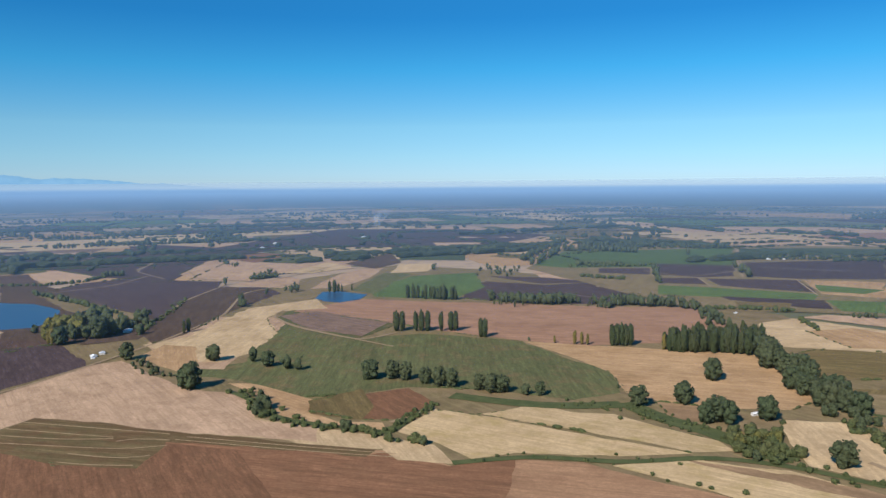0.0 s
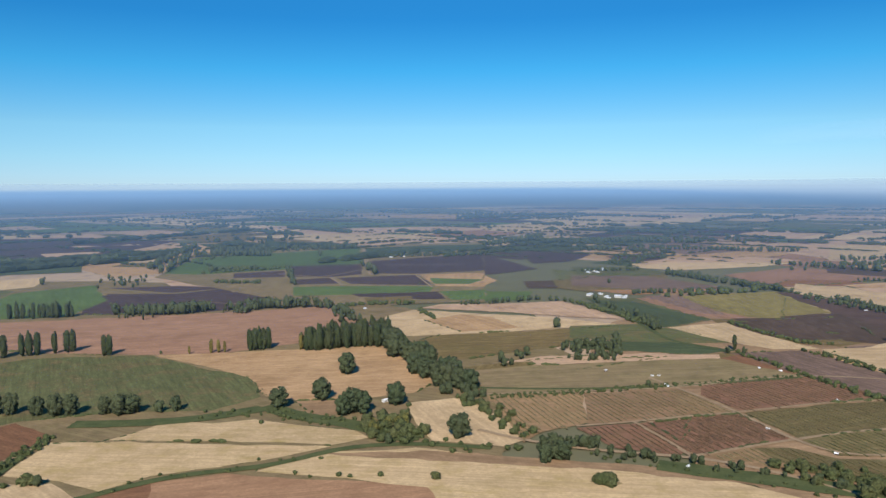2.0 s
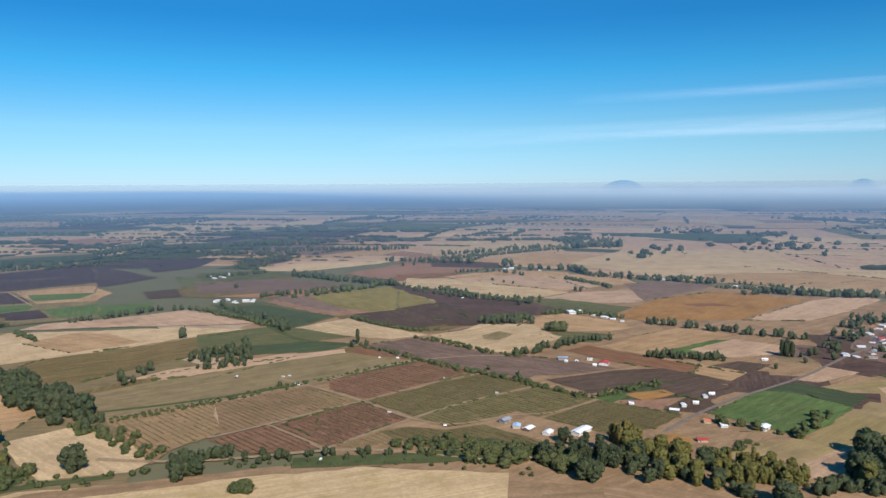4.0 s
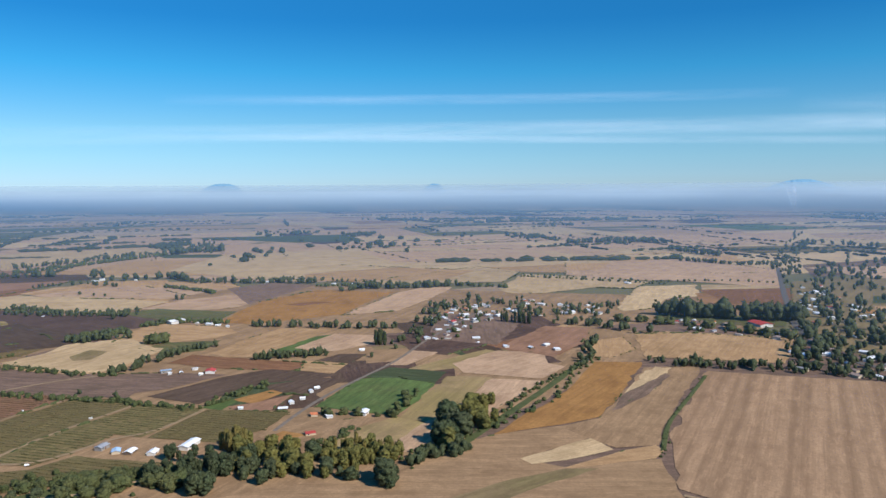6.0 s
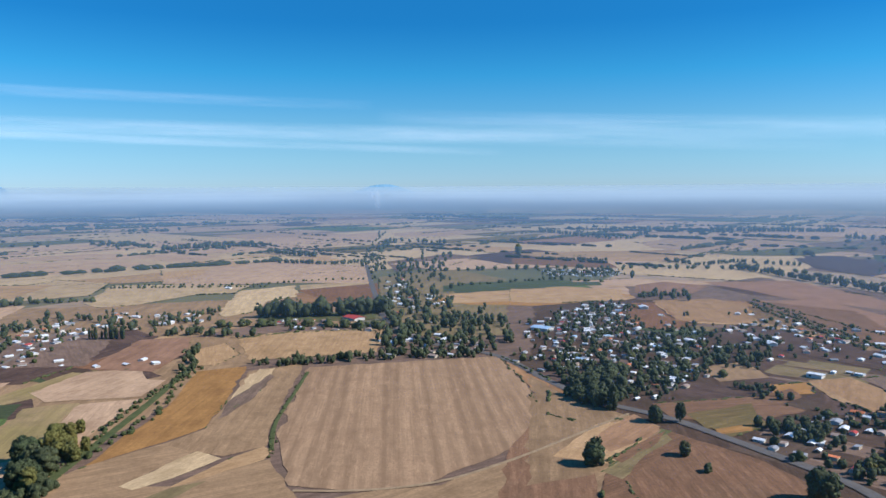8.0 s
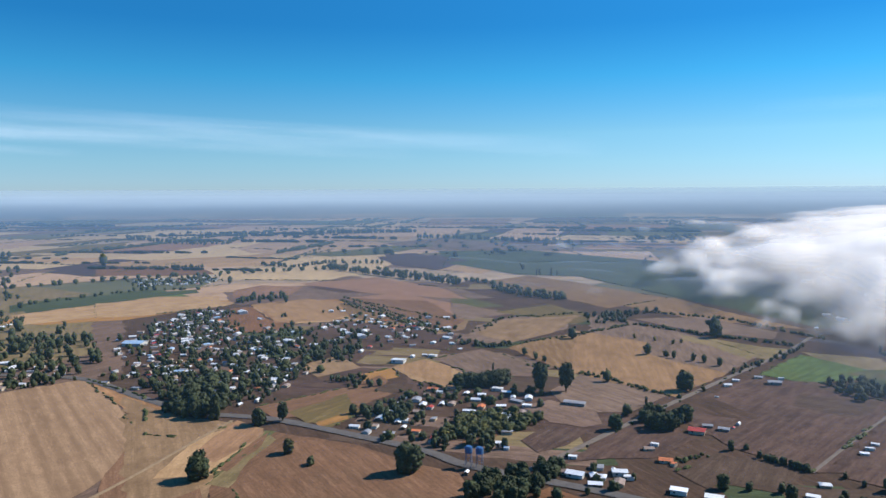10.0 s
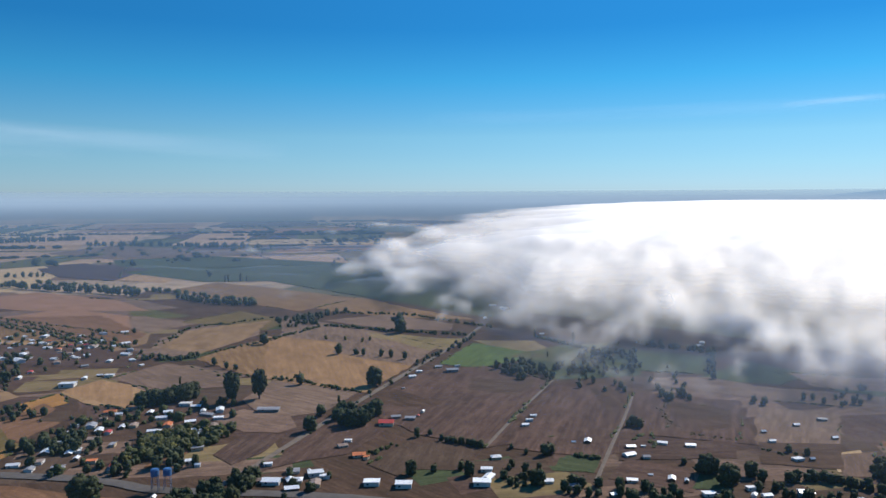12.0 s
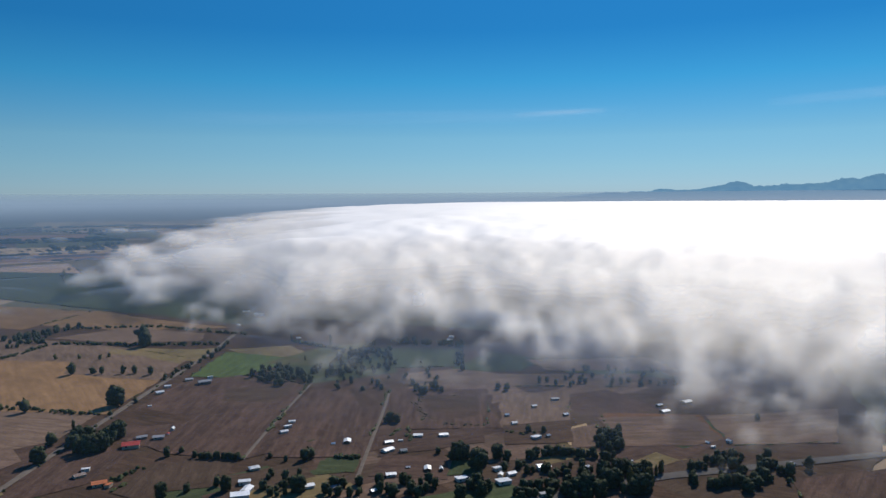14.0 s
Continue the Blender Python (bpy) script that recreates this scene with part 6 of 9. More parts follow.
def make_house(style, roof, wall, w, d, h, rise):
    """Walls with gables, roof planes with eaves, door, windows; centred at the origin."""
    x, y, e, t = w / 2, d / 2, 0.5, 0.12
    wv, wf = box(-x, -y, -0.3, x, y, h)
    if style == "gable":
        wv, wf = join((wv, wf), ([(-x, -y, h), (-x, y, h), (-x, 0, h + rise), (x, -y, h), (x, y, h), (x, 0, h + rise)], [(0, 2, 1), (3, 4, 5), (0, 3, 5, 2), (1, 2, 5, 4)]))
        k = rise / y
        bits = [slab((-x - e, -y - e, h - k * e), (x + e, -y - e, h - k * e), (x + e, 0, h + rise), (-x - e, 0, h + rise), t),
                slab((x + e, y + e, h - k * e), (-x - e, y + e, h - k * e), (-x - e, 0, h + rise), (x + e, 0, h + rise), t)]
    elif style == "hip":
        g = x - y * 0.75
        a, b, c, f = (-x - e, -y - e, h - 0.2), (x + e, -y - e, h - 0.2), (x + e, y + e, h - 0.2), (-x - e, y + e, h - 0.2)
        p, q = (-g, 0, h + rise), (g, 0, h + rise)
        bits = [slab(a, b, q, p, t), slab(c, f, p, q, t), ([Vector(v) for v in (b, c, q)] + [Vector(v) + Vector((0.03, 0, t)) for v in (b, c, q)], [(0, 1, 2), (3, 4, 5)]),
                ([Vector(v) for v in (f, a, p)] + [Vector(v) + Vector((-0.03, 0, t)) for v in (f, a, p)], [(0, 1, 2), (3, 4, 5)])]
    else:
        bits = [slab((-x - e, -y - e, h - 0.05), (x + e, -y - e, h - 0.05), (x + e, y + e, h + rise), (-x - e, y + e, h + rise), t)]
        wv, wf = join((wv, wf), ([(-x, y, h), (x, y, h), (x, y, h + rise), (-x, y, h + rise), (-x, -y, h), (x, -y, h)], [(0, 1, 2, 3), (4, 0, 3), (5, 2, 1)]))
    out = [("wall", mesh_of("wall", wv, wf, wall)), ("roof", mesh_of("roof", *join(*bits), roof))]
    out.append(("door", mesh_of("door", *box(-0.5, -y - 0.06, 0, 0.5, -y + 0.02, 2.05), DOOR)))
    for u, s in ((-x * 0.6, -1), (x * 0.5, 1)):
        yy = s * y
        fr = join(box(u - 0.7, yy - 0.05, 0.95, u + 0.7, yy + 0.05, 1.05), box(u - 0.7, yy - 0.05, 2.05, u + 0.7, yy + 0.05, 2.15), box(u - 0.7, yy - 0.05, 1.05, u - 0.62, yy + 0.05, 2.05), box(u + 0.62, yy - 0.05, 1.05, u + 0.7, yy + 0.05, 2.05))
        out.append(("window", mesh_of("window", *fr, TRIM), mesh_of("pane", *box(u - 0.62, yy - 0.03, 1.05, u + 0.62, yy + 0.03, 2.05), GLASS)))
    return out


HOUSES = {}
HOUSE_KIND = {
    "zinc": ("house", "zinc", "small plastered house with a bright corrugated zinc roof", "house"), "hip": ("house", "zinc", "white house with a hipped pale metal roof", "house"),
    "red": ("house", "red", "low house with a red sheet roof", "house"), "orange": ("house", "orange", "plastered house with an orange clay tile roof", "house"),
    "blue": ("house", "blue", "low house with a pale blue sheet roof", "house"), "rust": ("house", "rust", "wooden house with a rusty brown sheet roof", "house"),
    "grey": ("house", "grey", "board house with a dull grey roof", "house"), "shed": ("shed", "grey", "long low farm shed with a grey roof", "shed"),
    "white_shed": ("shed", "zinc", "long farm shed with a white metal roof", "shed"), "glasshouse": ("greenhouse", "zinc", "long pale plastic-covered greenhouse tunnel", "greenhouse")}


HOMES = []


def house(kind, x, y, width, turn=0):
    HOMES.append((kind, x, y, width, turn))


def build_houses():
    """The nearest houses stand singly; the farthest are one spread of small roofs."""
    homes = sorted(HOMES, key=lambda h: math.hypot(h[1], h[2]))
    for h in homes[:285]:
        set_house(*h)
    bits = collections.defaultdict(list)
    for kind, x, y, width, turn in homes[285:]:
        roof = HOUSE_KIND[kind][1]
        ps = make_shape(9.0, 6.5, 2.3, 0.9)
        f, a = max(0.3, min(2.0, 0.8 * width / 9.0)), RNG.uniform(0, 3.14)
        m = Matrix.LocRotScale((x, y, land(x, y) + 0.2), Euler((0, 0, a)), (f, f, min(1.2, f) * shrink(x, y)))
        for name, (v, fc) in ps.items():
            bits[roof if name == "roof" else "wall"].append(([m @ Vector(p) for p in v], fc))
    for roof in sorted(bits):
        tagged(new("far_houses", mesh_of("far_houses", *join(*bits[roof]), WALL[0] if roof == "wall" else ROOF[roof])), "small houses of a distant village", "houses", kind="stuff")


def make_shape(w, d, h, rise):
    x, y, e = w / 2, d / 2, 0.4
    k = rise / y
    wall = join(box(-x, -y, -0.3, x, y, h), ([(-x, -y, h), (-x, y, h), (-x, 0, h + rise), (x, -y, h), (x, y, h), (x, 0, h + rise)], [(0, 2, 1), (3, 4, 5)]))
    roof = join(slab((-x - e, -y - e, h - k * e), (x + e, -y - e, h - k * e), (x + e, 0, h + rise), (-x - e, 0, h + rise), 0.12), slab((x + e, y + e, h - k * e), (-x - e, y + e, h - k * e), (-x - e, 0, h + rise), (x + e, 0, h + rise), 0.12))
    return {"wall": wall, "roof": roof}


def set_house(kind, x, y, width, turn=0):
    name, roof, label, cat = HOUSE_KIND[kind]
    var = RNG.randrange(3)
    small = kind in ("shed", "white_shed", "glasshouse") and width < 11
    key = (kind, var + (3 if small else 0))
    if key not in HOUSES:
        rng = random.Random(hash_of(key))
        if kind in ("shed", "white_shed", "glasshouse"):
            long, deep = (7.0, 4.5) if small else (14.0, 5.5)
            HOUSES[key] = make_house("lean" if var == 1 else "gable", ROOF[roof], WALL[3 if kind == "shed" else 0], long, deep, 2.4, 0.6), long
        else:
            style = "hip" if kind == "hip" else ("gable", "gable", "lean")[var]
            HOUSES[key] = make_house(style, ROOF[roof], WALL[rng.randrange(4)], 9.0, rng.uniform(5.5, 7.5), 2.4, 0.95 if style != "lean" else 0.55), 9.0
    parts, base = HOUSES[key]
    f = max(0.2, min(2.0, 0.74 * width / base))
    ob = new(name)
    for p in parts:
        o = part(p[0], p[1], ob)
        if len(p) > 2:
            part("pane", p[2], o)
    rot = radians(turn + 90 * RNG.randrange(2) * (turn == 0) + RNG.uniform(-8, 8)) + (0.35 if turn == 0 else 0.0)
    ob.matrix_basis = Matrix.LocRotScale((x, y, land(x, y) + 0.25), Euler((0, 0, rot)), (f, f, max(0.6 if width > 3 else 0.4, min(1.0, f)) * shrink(x, y)))
    return tagged(ob, label, cat, cat + "s of the plain")


def hamlet(count, width, seed, *points):
    """Houses set apart from one another over a plot of the village."""
    rng = random.Random(seed * 31)
    done = []
    for x, y in scatter(count * 4, list(points), rng):
        if len(done) < count and all(math.hypot(x - a, y - b) > 1.15 * width for a, b in done):
            done.append((x, y))
            kind = rng.choice(["zinc"] * 8 + ["grey"] * 5 + ["rust"] * 5 + ["red", "orange", "blue", "hip", "white_shed"])
            house(kind, x, y, width * rng.uniform(0.6, 1.1) * shrink(x, y))
            for _ in range(2):
                if rng.random() < 0.75:
                    a, d = rng.uniform(0, 6.28), rng.uniform(6, 12)
                    tree("oak" if rng.random() < 0.8 else "bush", x + math.cos(a) * d, y + math.sin(a) * d, rng.uniform(2.8, 6.0) * shrink(x, y), "beside a village house")


# ---- water ----
def water_mat():
    n = Nodes("water")
    co, sh, rnd = n.coords()
    return n.done(n.mix(n.noise(sh, 0.02, 3.0), rgb(0.02, 0.05, 0.10), rgb(0.03, 0.065, 0.115)), 0.3, 0.5, n.noise(sh, 0.8, 3.0), 0.08, 0.1)


WATER = water_mat()


def lake(*points):
    tagged(sheet("water", list(points), WATER, 0.75, 0.0, 12.0), "blue lake with a wooded shore", "lake", kind="structure")


def pond(*points):
    tagged(sheet("water", list(points), WATER, 0.75, 0.0, 12.0), "small blue irrigation pond beside poplars", "pond", kind="structure")


# ---- blue water tower ----
BLUE = plain_mat("blue_paint", (0.05, 0.13, 0.29), (0.06, 0.16, 0.33), 0.6, 0.5, 0.3)
STEEL = plain_mat("painted_steel", (0.10, 0.17, 0.28), (0.12, 0.15, 0.22), 0.8, 0.5, 0.3)


def tube(a, b, r, sides=8):
    a, b = Vector(a), Vector(b)
    n = (b - a).normalized()
    u = n.orthogonal().normalized()
    v = n.cross(u)
    vs = [p + (u * math.cos(k * 6.2832 / sides) + v * math.sin(k * 6.2832 / sides)) * r for p in (a, b) for k in range(sides)]
    return vs, [(k, (k + 1) % sides, sides + (k + 1) % sides, sides + k) for k in range(sides)] + [tuple(range(sides))[::-1], tuple(range(sides, 2 * sides))]


def water_tower(p):
    ob = new("water_tower")
    for cx in (-3.2, 3.2):
        for sx in (-1.8, 1.8):
            for sy in (-1.8, 1.8):
                part("leg", mesh_of("leg", *tube((cx + sx, sy, -0.2), (cx + sx * 0.8, sy * 0.8, 9.0), 0.16), STEEL), ob)
        for z in (3.0, 6.0):
            for q in ((-1.7, -1.7, 1.7, -1.7), (1.7, -1.7, 1.7, 1.7), (1.7, 1.7, -1.7, 1.7), (-1.7, 1.7, -1.7, -1.7)):
                part("brace", mesh_of("brace", *tube((cx + q[0], q[1], z), (cx + q[2], q[3], z + 1.5), 0.08, 6), STEEL), ob)
        part("tank", mesh_of("tank", *join(tube((cx, 0, 9.0), (cx, 0, 12.6), 2.2, 20), tube((cx, 0, 12.6), (cx, 0, 13.1), 1.5, 20)), BLUE), ob, "blue painted round tank")
    ob.location, ob.rotation_euler, ob.scale = (p[0], p[1], 0.2), (0, 0, 0.3), (0.8, 0.8, 0.75)
    tagged(ob, "pair of blue water tanks on braced steel legs", "water tower")


# ---- haze, fog and high cloud ----
def mist_mat(name, colour, alpha, through_light=0.4, forward=0.0):
    """Droplets: part of the light is thrown back, part goes on through, part is thrown on at a low angle."""
    n = Nodes(name)
    a = alpha(n)
    c = colour(n) if callable(colour) else rgb(*colour)
    through = through_light(n) if callable(through_light) else through_light
    shade = n.add("MixShader", (0, through), (1, n.add("BsdfDiffuse", (0, c)).outputs[0]), (2, n.add("BsdfTranslucent", (0, c)).outputs[0])).outputs[0]
    if forward:
        shade = n.add("MixShader", (0, forward), (1, shade), (2, n.add("BsdfGlossy", (0, c), (1, 0.75)).outputs[0])).outputs[0]
    mix = n.add("MixShader", (0, a), (1, n.add("BsdfTransparent").outputs[0]), (2, shade))
    n.t.links.new(mix.outputs[0], n.out.inputs["Surface"])
    return n.mat


def graded(me, name, values):
    at = me.attributes.new(name, "FLOAT", "POINT")
    at.data.foreach_set("value", np.array(values, dtype=np.float32))


def smooth(v):
    v = max(0.0, min(1.0, v))
    return v * v * (3 - 2 * v)


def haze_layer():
    """A tinted sheet that stands in for thin haze over the plain, painted denser the farther out, ending in a flat
    smoggy top at the horizon.
    """
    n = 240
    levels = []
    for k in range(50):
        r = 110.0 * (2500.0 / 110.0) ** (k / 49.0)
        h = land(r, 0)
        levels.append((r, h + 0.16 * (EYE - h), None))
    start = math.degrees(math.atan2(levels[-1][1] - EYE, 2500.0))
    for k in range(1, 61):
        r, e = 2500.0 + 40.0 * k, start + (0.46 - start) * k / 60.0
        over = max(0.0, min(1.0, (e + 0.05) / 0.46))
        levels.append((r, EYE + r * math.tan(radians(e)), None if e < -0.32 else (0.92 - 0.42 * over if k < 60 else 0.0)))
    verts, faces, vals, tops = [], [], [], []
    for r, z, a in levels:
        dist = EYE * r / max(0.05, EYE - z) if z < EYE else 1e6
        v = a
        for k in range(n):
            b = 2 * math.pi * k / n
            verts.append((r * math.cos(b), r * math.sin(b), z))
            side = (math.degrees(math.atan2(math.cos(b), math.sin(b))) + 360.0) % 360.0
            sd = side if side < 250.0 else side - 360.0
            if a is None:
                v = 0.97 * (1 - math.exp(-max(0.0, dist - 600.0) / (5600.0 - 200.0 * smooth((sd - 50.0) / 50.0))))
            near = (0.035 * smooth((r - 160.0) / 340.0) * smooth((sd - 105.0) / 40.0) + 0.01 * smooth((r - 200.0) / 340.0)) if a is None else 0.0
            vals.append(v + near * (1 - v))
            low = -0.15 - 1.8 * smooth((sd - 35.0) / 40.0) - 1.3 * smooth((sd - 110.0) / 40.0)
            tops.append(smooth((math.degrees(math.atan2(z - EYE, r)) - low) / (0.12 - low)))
    for i in range(len(levels) - 1):
        for k in range(n):
            p, q = i * n + k, i * n + (k + 1) % n
            faces.append((p, p + n, q + n, q))
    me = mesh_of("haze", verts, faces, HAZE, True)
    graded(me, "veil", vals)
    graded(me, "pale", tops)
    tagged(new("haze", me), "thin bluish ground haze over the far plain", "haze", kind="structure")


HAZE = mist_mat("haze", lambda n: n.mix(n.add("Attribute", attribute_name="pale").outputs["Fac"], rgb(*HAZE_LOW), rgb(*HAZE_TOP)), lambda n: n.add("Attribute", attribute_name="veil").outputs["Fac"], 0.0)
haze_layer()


def fog_alpha(n):
    """The veil of each sheet, frayed by billows and wisps where it is thin."""
    uv = n.add("UVMap").outputs[0]
    veil = n.add("Attribute", attribute_name="veil").outputs["Fac"]
    most = n.add("Attribute", attribute_name="most").outputs["Fac"]
    b = n.noise(uv, 2.6, 4.0, 0.6)
    c = n.noise(uv, 11.0, 6.0, 0.65)
    v = n.math("ADD", n.math("MULTIPLY_ADD", b, 0.45, -0.22), n.math("MULTIPLY_ADD", c, 0.36, -0.18))
    v = n.math("ADD", veil, n.math("MULTIPLY", v, n.math("MULTIPLY", n.math("MAXIMUM", n.math("SUBTRACT", 1.25, veil), 0.0), n.ramp(veil, 0.0, 0.12))))
    return n.math("MULTIPLY", n.add("MapRange", (0, v), (1, 0.0), (2, 1.0), (3, 0.0), (4, 1.0)).outputs[0], most)


FOG = mist_mat("fog", (1.0, 0.975, 0.935), fog_alpha, lambda n: n.add("Attribute", attribute_name="thin").outputs["Fac"], 0.36)


def between(v, table):
    for (a, p), (b, q) in zip(table, table[1:]):
        if v <= b:
            return p + (q - p) * max(0.0, min(1.0, (v - a) / (b - a)))
    return table[-1][1]


FOG_FRONT = [(150, 1000), (164, 960), (170, 820), (175, 640), (180, 590), (186, 590), (192, 600), (198, 545), (204, 485), (210, 450), (218, 430), (230, 420), (290, 400)]
FOG_FLANK = [(500, 181), (640, 174.5), (850, 169), (1200, 165), (1800, 168.5), (3000, 171.5), (6000, 173), (30000, 174)]
FOG_LAYERS = 7
# torn-off puffs before the flank: bearing, distance, width in degrees, depth (log), strength
PUFFS = [(164.7, 1080, 1.8, 0.10, 0.4), (167.7, 1500, 2.4, 0.15, 1.1), (170.8, 2000, 2.2, 0.17, 1.1), (161.2, 1560, 1.0, 0.07, 0.25), (156.8, 1560, 0.9, 0.06, 0.2),
         (159.4, 840, 1.4, 0.06, 0.3), (169.2, 850, 1.8, 0.07, 0.5), (166.3, 1240, 1.7, 0.11, 0.8), (163.0, 2300, 1.2, 0.10, 0.35), (166.5, 2900, 1.4, 0.12, 0.5)]


def fog_bank():
    """Low cloud that lies on the plain: billowing layers over one another that sink and thin out towards the torn front."""
    bearings = [150 + 0.4 * i for i in range(210)] + [234 + 2.0 * i for i in range(27)]
    radii = [230 * (4690 / 230) ** (i / 190) for i in range(191)]
    nb = len(bearings)
    for k in range(FOG_LAYERS):
        level = k / (FOG_LAYERS - 1)
        verts, faces, vals, most, thin, uvs = [], [], [], [], [], []
        for r in radii:
            for b in bearings:
                x, y = math.sin(radians(b)) * r, math.cos(radians(b)) * r
                big = far(x, y)
                front = (big - between(b, FOG_FRONT)) / (110 + 0.12 * big)
                flank = (b - between(big, FOG_FLANK) - 2.2 * noise.noise(Vector((math.log(big) / 0.16, 3.3, 1.0)))) * big * 0.01745 / (60 + 0.06 * big)
                whole = min(front, flank) if max(front, flank) > 0 else front + flank
                for pb, pr, pw, pd, strong in PUFFS:
                    whole = max(whole, strong - 1.5 * (((b - pb) / pw) ** 2 + (math.log(big / pr) / pd) ** 2))
                # billows about fifty metres wide, larger far off where only large ones show
                u, w = b / 3.4, math.log(big) / 0.20
                bil = noise.fractal(Vector((u, w, 0.30 * level)), 1.0, 2.1, 3)
                lump = noise.fractal(Vector((u * 2.3, w * 2.3, 5.0 + 0.7 * level)), 1.0, 2.1, 2)
                deep = smooth((whole - 0.4) / 2.2)
                # higher layers stand farther back from the edge, so that the front is a slope of billows
                torn = (1 - smooth((whole + 0.3) / 1.3)) * (1 - 0.7 * smooth((b - 192) / 12))
                e = whole + (0.5 + 0.6 * torn) * bil * (1 - 0.85 * deep) + (0.13 + 0.45 * torn) * lump * (1 - 0.7 * deep) - 1.0 * level + 0.3
                dome = smooth((whole + 0.35 * bil + 0.8) / 6.5) ** 0.75
                z = 12 + (10 + 68 * dome) * (0.25 + 0.75 * level) + (1.1 * bil + 0.35 * lump) * (0.35 + 0.65 * level) * (1 - 0.75 * deep)
                verts.append((x, y, land(x, y) + max(4.0, z) * shrink(x, y)))
                vals.append(smooth((e + 0.3) / 1.6) * 1.25)
                most.append(0.15 + 0.25 * level + (0.97 - 0.15 - 0.25 * level) * smooth((e - 0.9) / 1.2) * (0.35 + 0.65 * level))
                thin.append(0.34 - 0.26 * smooth(e / 1.2))
                uvs.append((u + 0.11 * k, w + 0.07 * k))
        for i in range(len(radii) - 1):
            for c in range(nb - 1):
                j = i * nb + c
                if max(vals[j], vals[j + 1], vals[j + nb], vals[j + nb + 1]) > 0.0:
                    faces.append((j, j + 1, j + nb + 1, j + nb))
        me = mesh_of("fog", verts, faces, FOG, True)
        graded(me, "veil", vals)
        graded(me, "most", most)
        graded(me, "thin", thin)
        layer = me.uv_layers.new(name="UVMap")
        idx = np.empty(len(me.loops), dtype=np.int32)
        me.loops.foreach_get("vertex_index", idx)
        layer.data.foreach_set("uv", np.array(uvs, dtype=np.float32)[idx].ravel())
        tagged(new("fog_bank", me), "bright white bank of low morning fog with torn edges", "fog", kind="stuff")


fog_bank()


def ground_mist():
    """A low thin veil of mist on the ground before the fog."""
    verts, faces, vals = [], [], []
    bs, rs = [136 + 1.0 * i for i in range(115)], [230 + 24 * i for i in range(84)]
    for r in rs:
        for b in bs:
            x, y = math.sin(radians(b)) * r, math.cos(radians(b)) * r
            n1 = noise.fractal(Vector((x / 120, y / 120, 1.0)), 1.0, 2.0, 4)
            f = smooth((r - 300) / 220) * smooth((b - 168) / 26) * smooth((920 - r) / 160) * (1 + 0.15 * smooth((b - 196) / 20))
            verts.append((x, y, 16 + 10 * n1))
            drift = smooth((r - 650) / 450) * smooth((b - 138) / 28) * smooth((2200 - r) / 600)
            vals.append(max(0.0, f * (0.17 + 0.15 * n1), drift * (0.14 + 0.10 * n1)))
    for i in range(len(rs) - 1):
        for k in range(len(bs) - 1):
            j = i * len(bs) + k
            faces.append((j, j + 1, j + len(bs) + 1, j + len(bs)))
    me = mesh_of("mist", verts, faces, mist_mat("thin_mist", (0.42, 0.53, 0.70), lambda n: n.add("Attribute", attribute_name="veil").outputs["Fac"], 0.2), True)
    graded(me, "veil", vals)
    tagged(new("ground_mist", me), "thin bluish mist over the ground before the fog", "mist", kind="stuff")


ground_mist()


def cirrus_alpha(n):
    uv = n.add("UVMap").outputs[0]
    d = n.add("Attribute", attribute_name="veil").outputs["Fac"]
    a = n.noise(n.stretch(uv, 0.09, 1.3), 1.0, 5.0, 0.6)
    b = n.noise(n.stretch(uv, 0.5, 5.0), 1.0, 3.0, 0.6)
    v = n.math("ADD", a, n.math("MULTIPLY_ADD", b, 0.3, -0.15))
    return n.math("MULTIPLY", n.math("MULTIPLY", d, n.ramp(v, 0.2, 0.85)), 0.8)


CIRRUS = mist_mat("cirrus", (0.95, 0.96, 0.98), cirrus_alpha, 1.0)


def cirrus(start, middle, end, width, strength):
    """A thin streak of ice cloud across the sky through three bearings and heights."""
    verts, faces, vals, uvs = [], [], [], []
    n, m = 60, 8
    for i in range(n + 1):
        f = i / n
        for k in range(m + 1):
            g = k / m
            mid = (1 - f) ** 2 * start[1] + 2 * f * (1 - f) * middle[1] + f * f * end[1]
            deg = start[0] + (end[0] - start[0]) * f
            b, e = radians(deg), radians(mid + width * (g - 0.5))
            deck = 4840.0 * math.tan(radians(mid - width * 0.5))
            r = deck / math.tan(e)
            verts.append((math.sin(b) * r, math.cos(b) * r, EYE + deck))
            vals.append(strength * math.sin(math.pi * f) ** 0.6 * math.sin(math.pi * g) ** 1.2)
            uvs.append((deg, 20 + start[1] + width * (g - 0.5)))
    for i in range(n):
        for k in range(m):
            j = i * (m + 1) + k
            faces.append((j, j + 1, j + m + 2, j + m + 1))
    me = mesh_of("cirrus", verts, faces, CIRRUS)
    graded(me, "veil", vals)
    layer = me.uv_layers.new(name="UVMap")
    for lp in me.loops:
        layer.data[lp.index].uv = uvs[lp.vertex_index]
    tagged(new("cirrus", me), "thin white streak of high cirrus cloud", "cloud", kind="structure")


cirrus((66, 6.6), (90, 7.2), (112, 6.6), 0.9, 0.27)
cirrus((50, 3.4), (95, 5.9), (146, 3.2), 1.5, 0.38)
cirrus((66, 3.9), (95, 4.2), (122, 3.0), 0.7, 0.33)
cirrus((112, 5.6), (130, 4.9), (160, 3.4), 1.8, 0.24)
cirrus((170, 6.0), (188, 6.2), (206, 6.4), 1.2, 0.10)
cirrus((196, 6.3), (199.5, 6.5), (203, 6.5), 0.5, 0.36)
cirrus((214, 6.6), (225, 7.0), (236, 7.6), 0.9, 0.28)


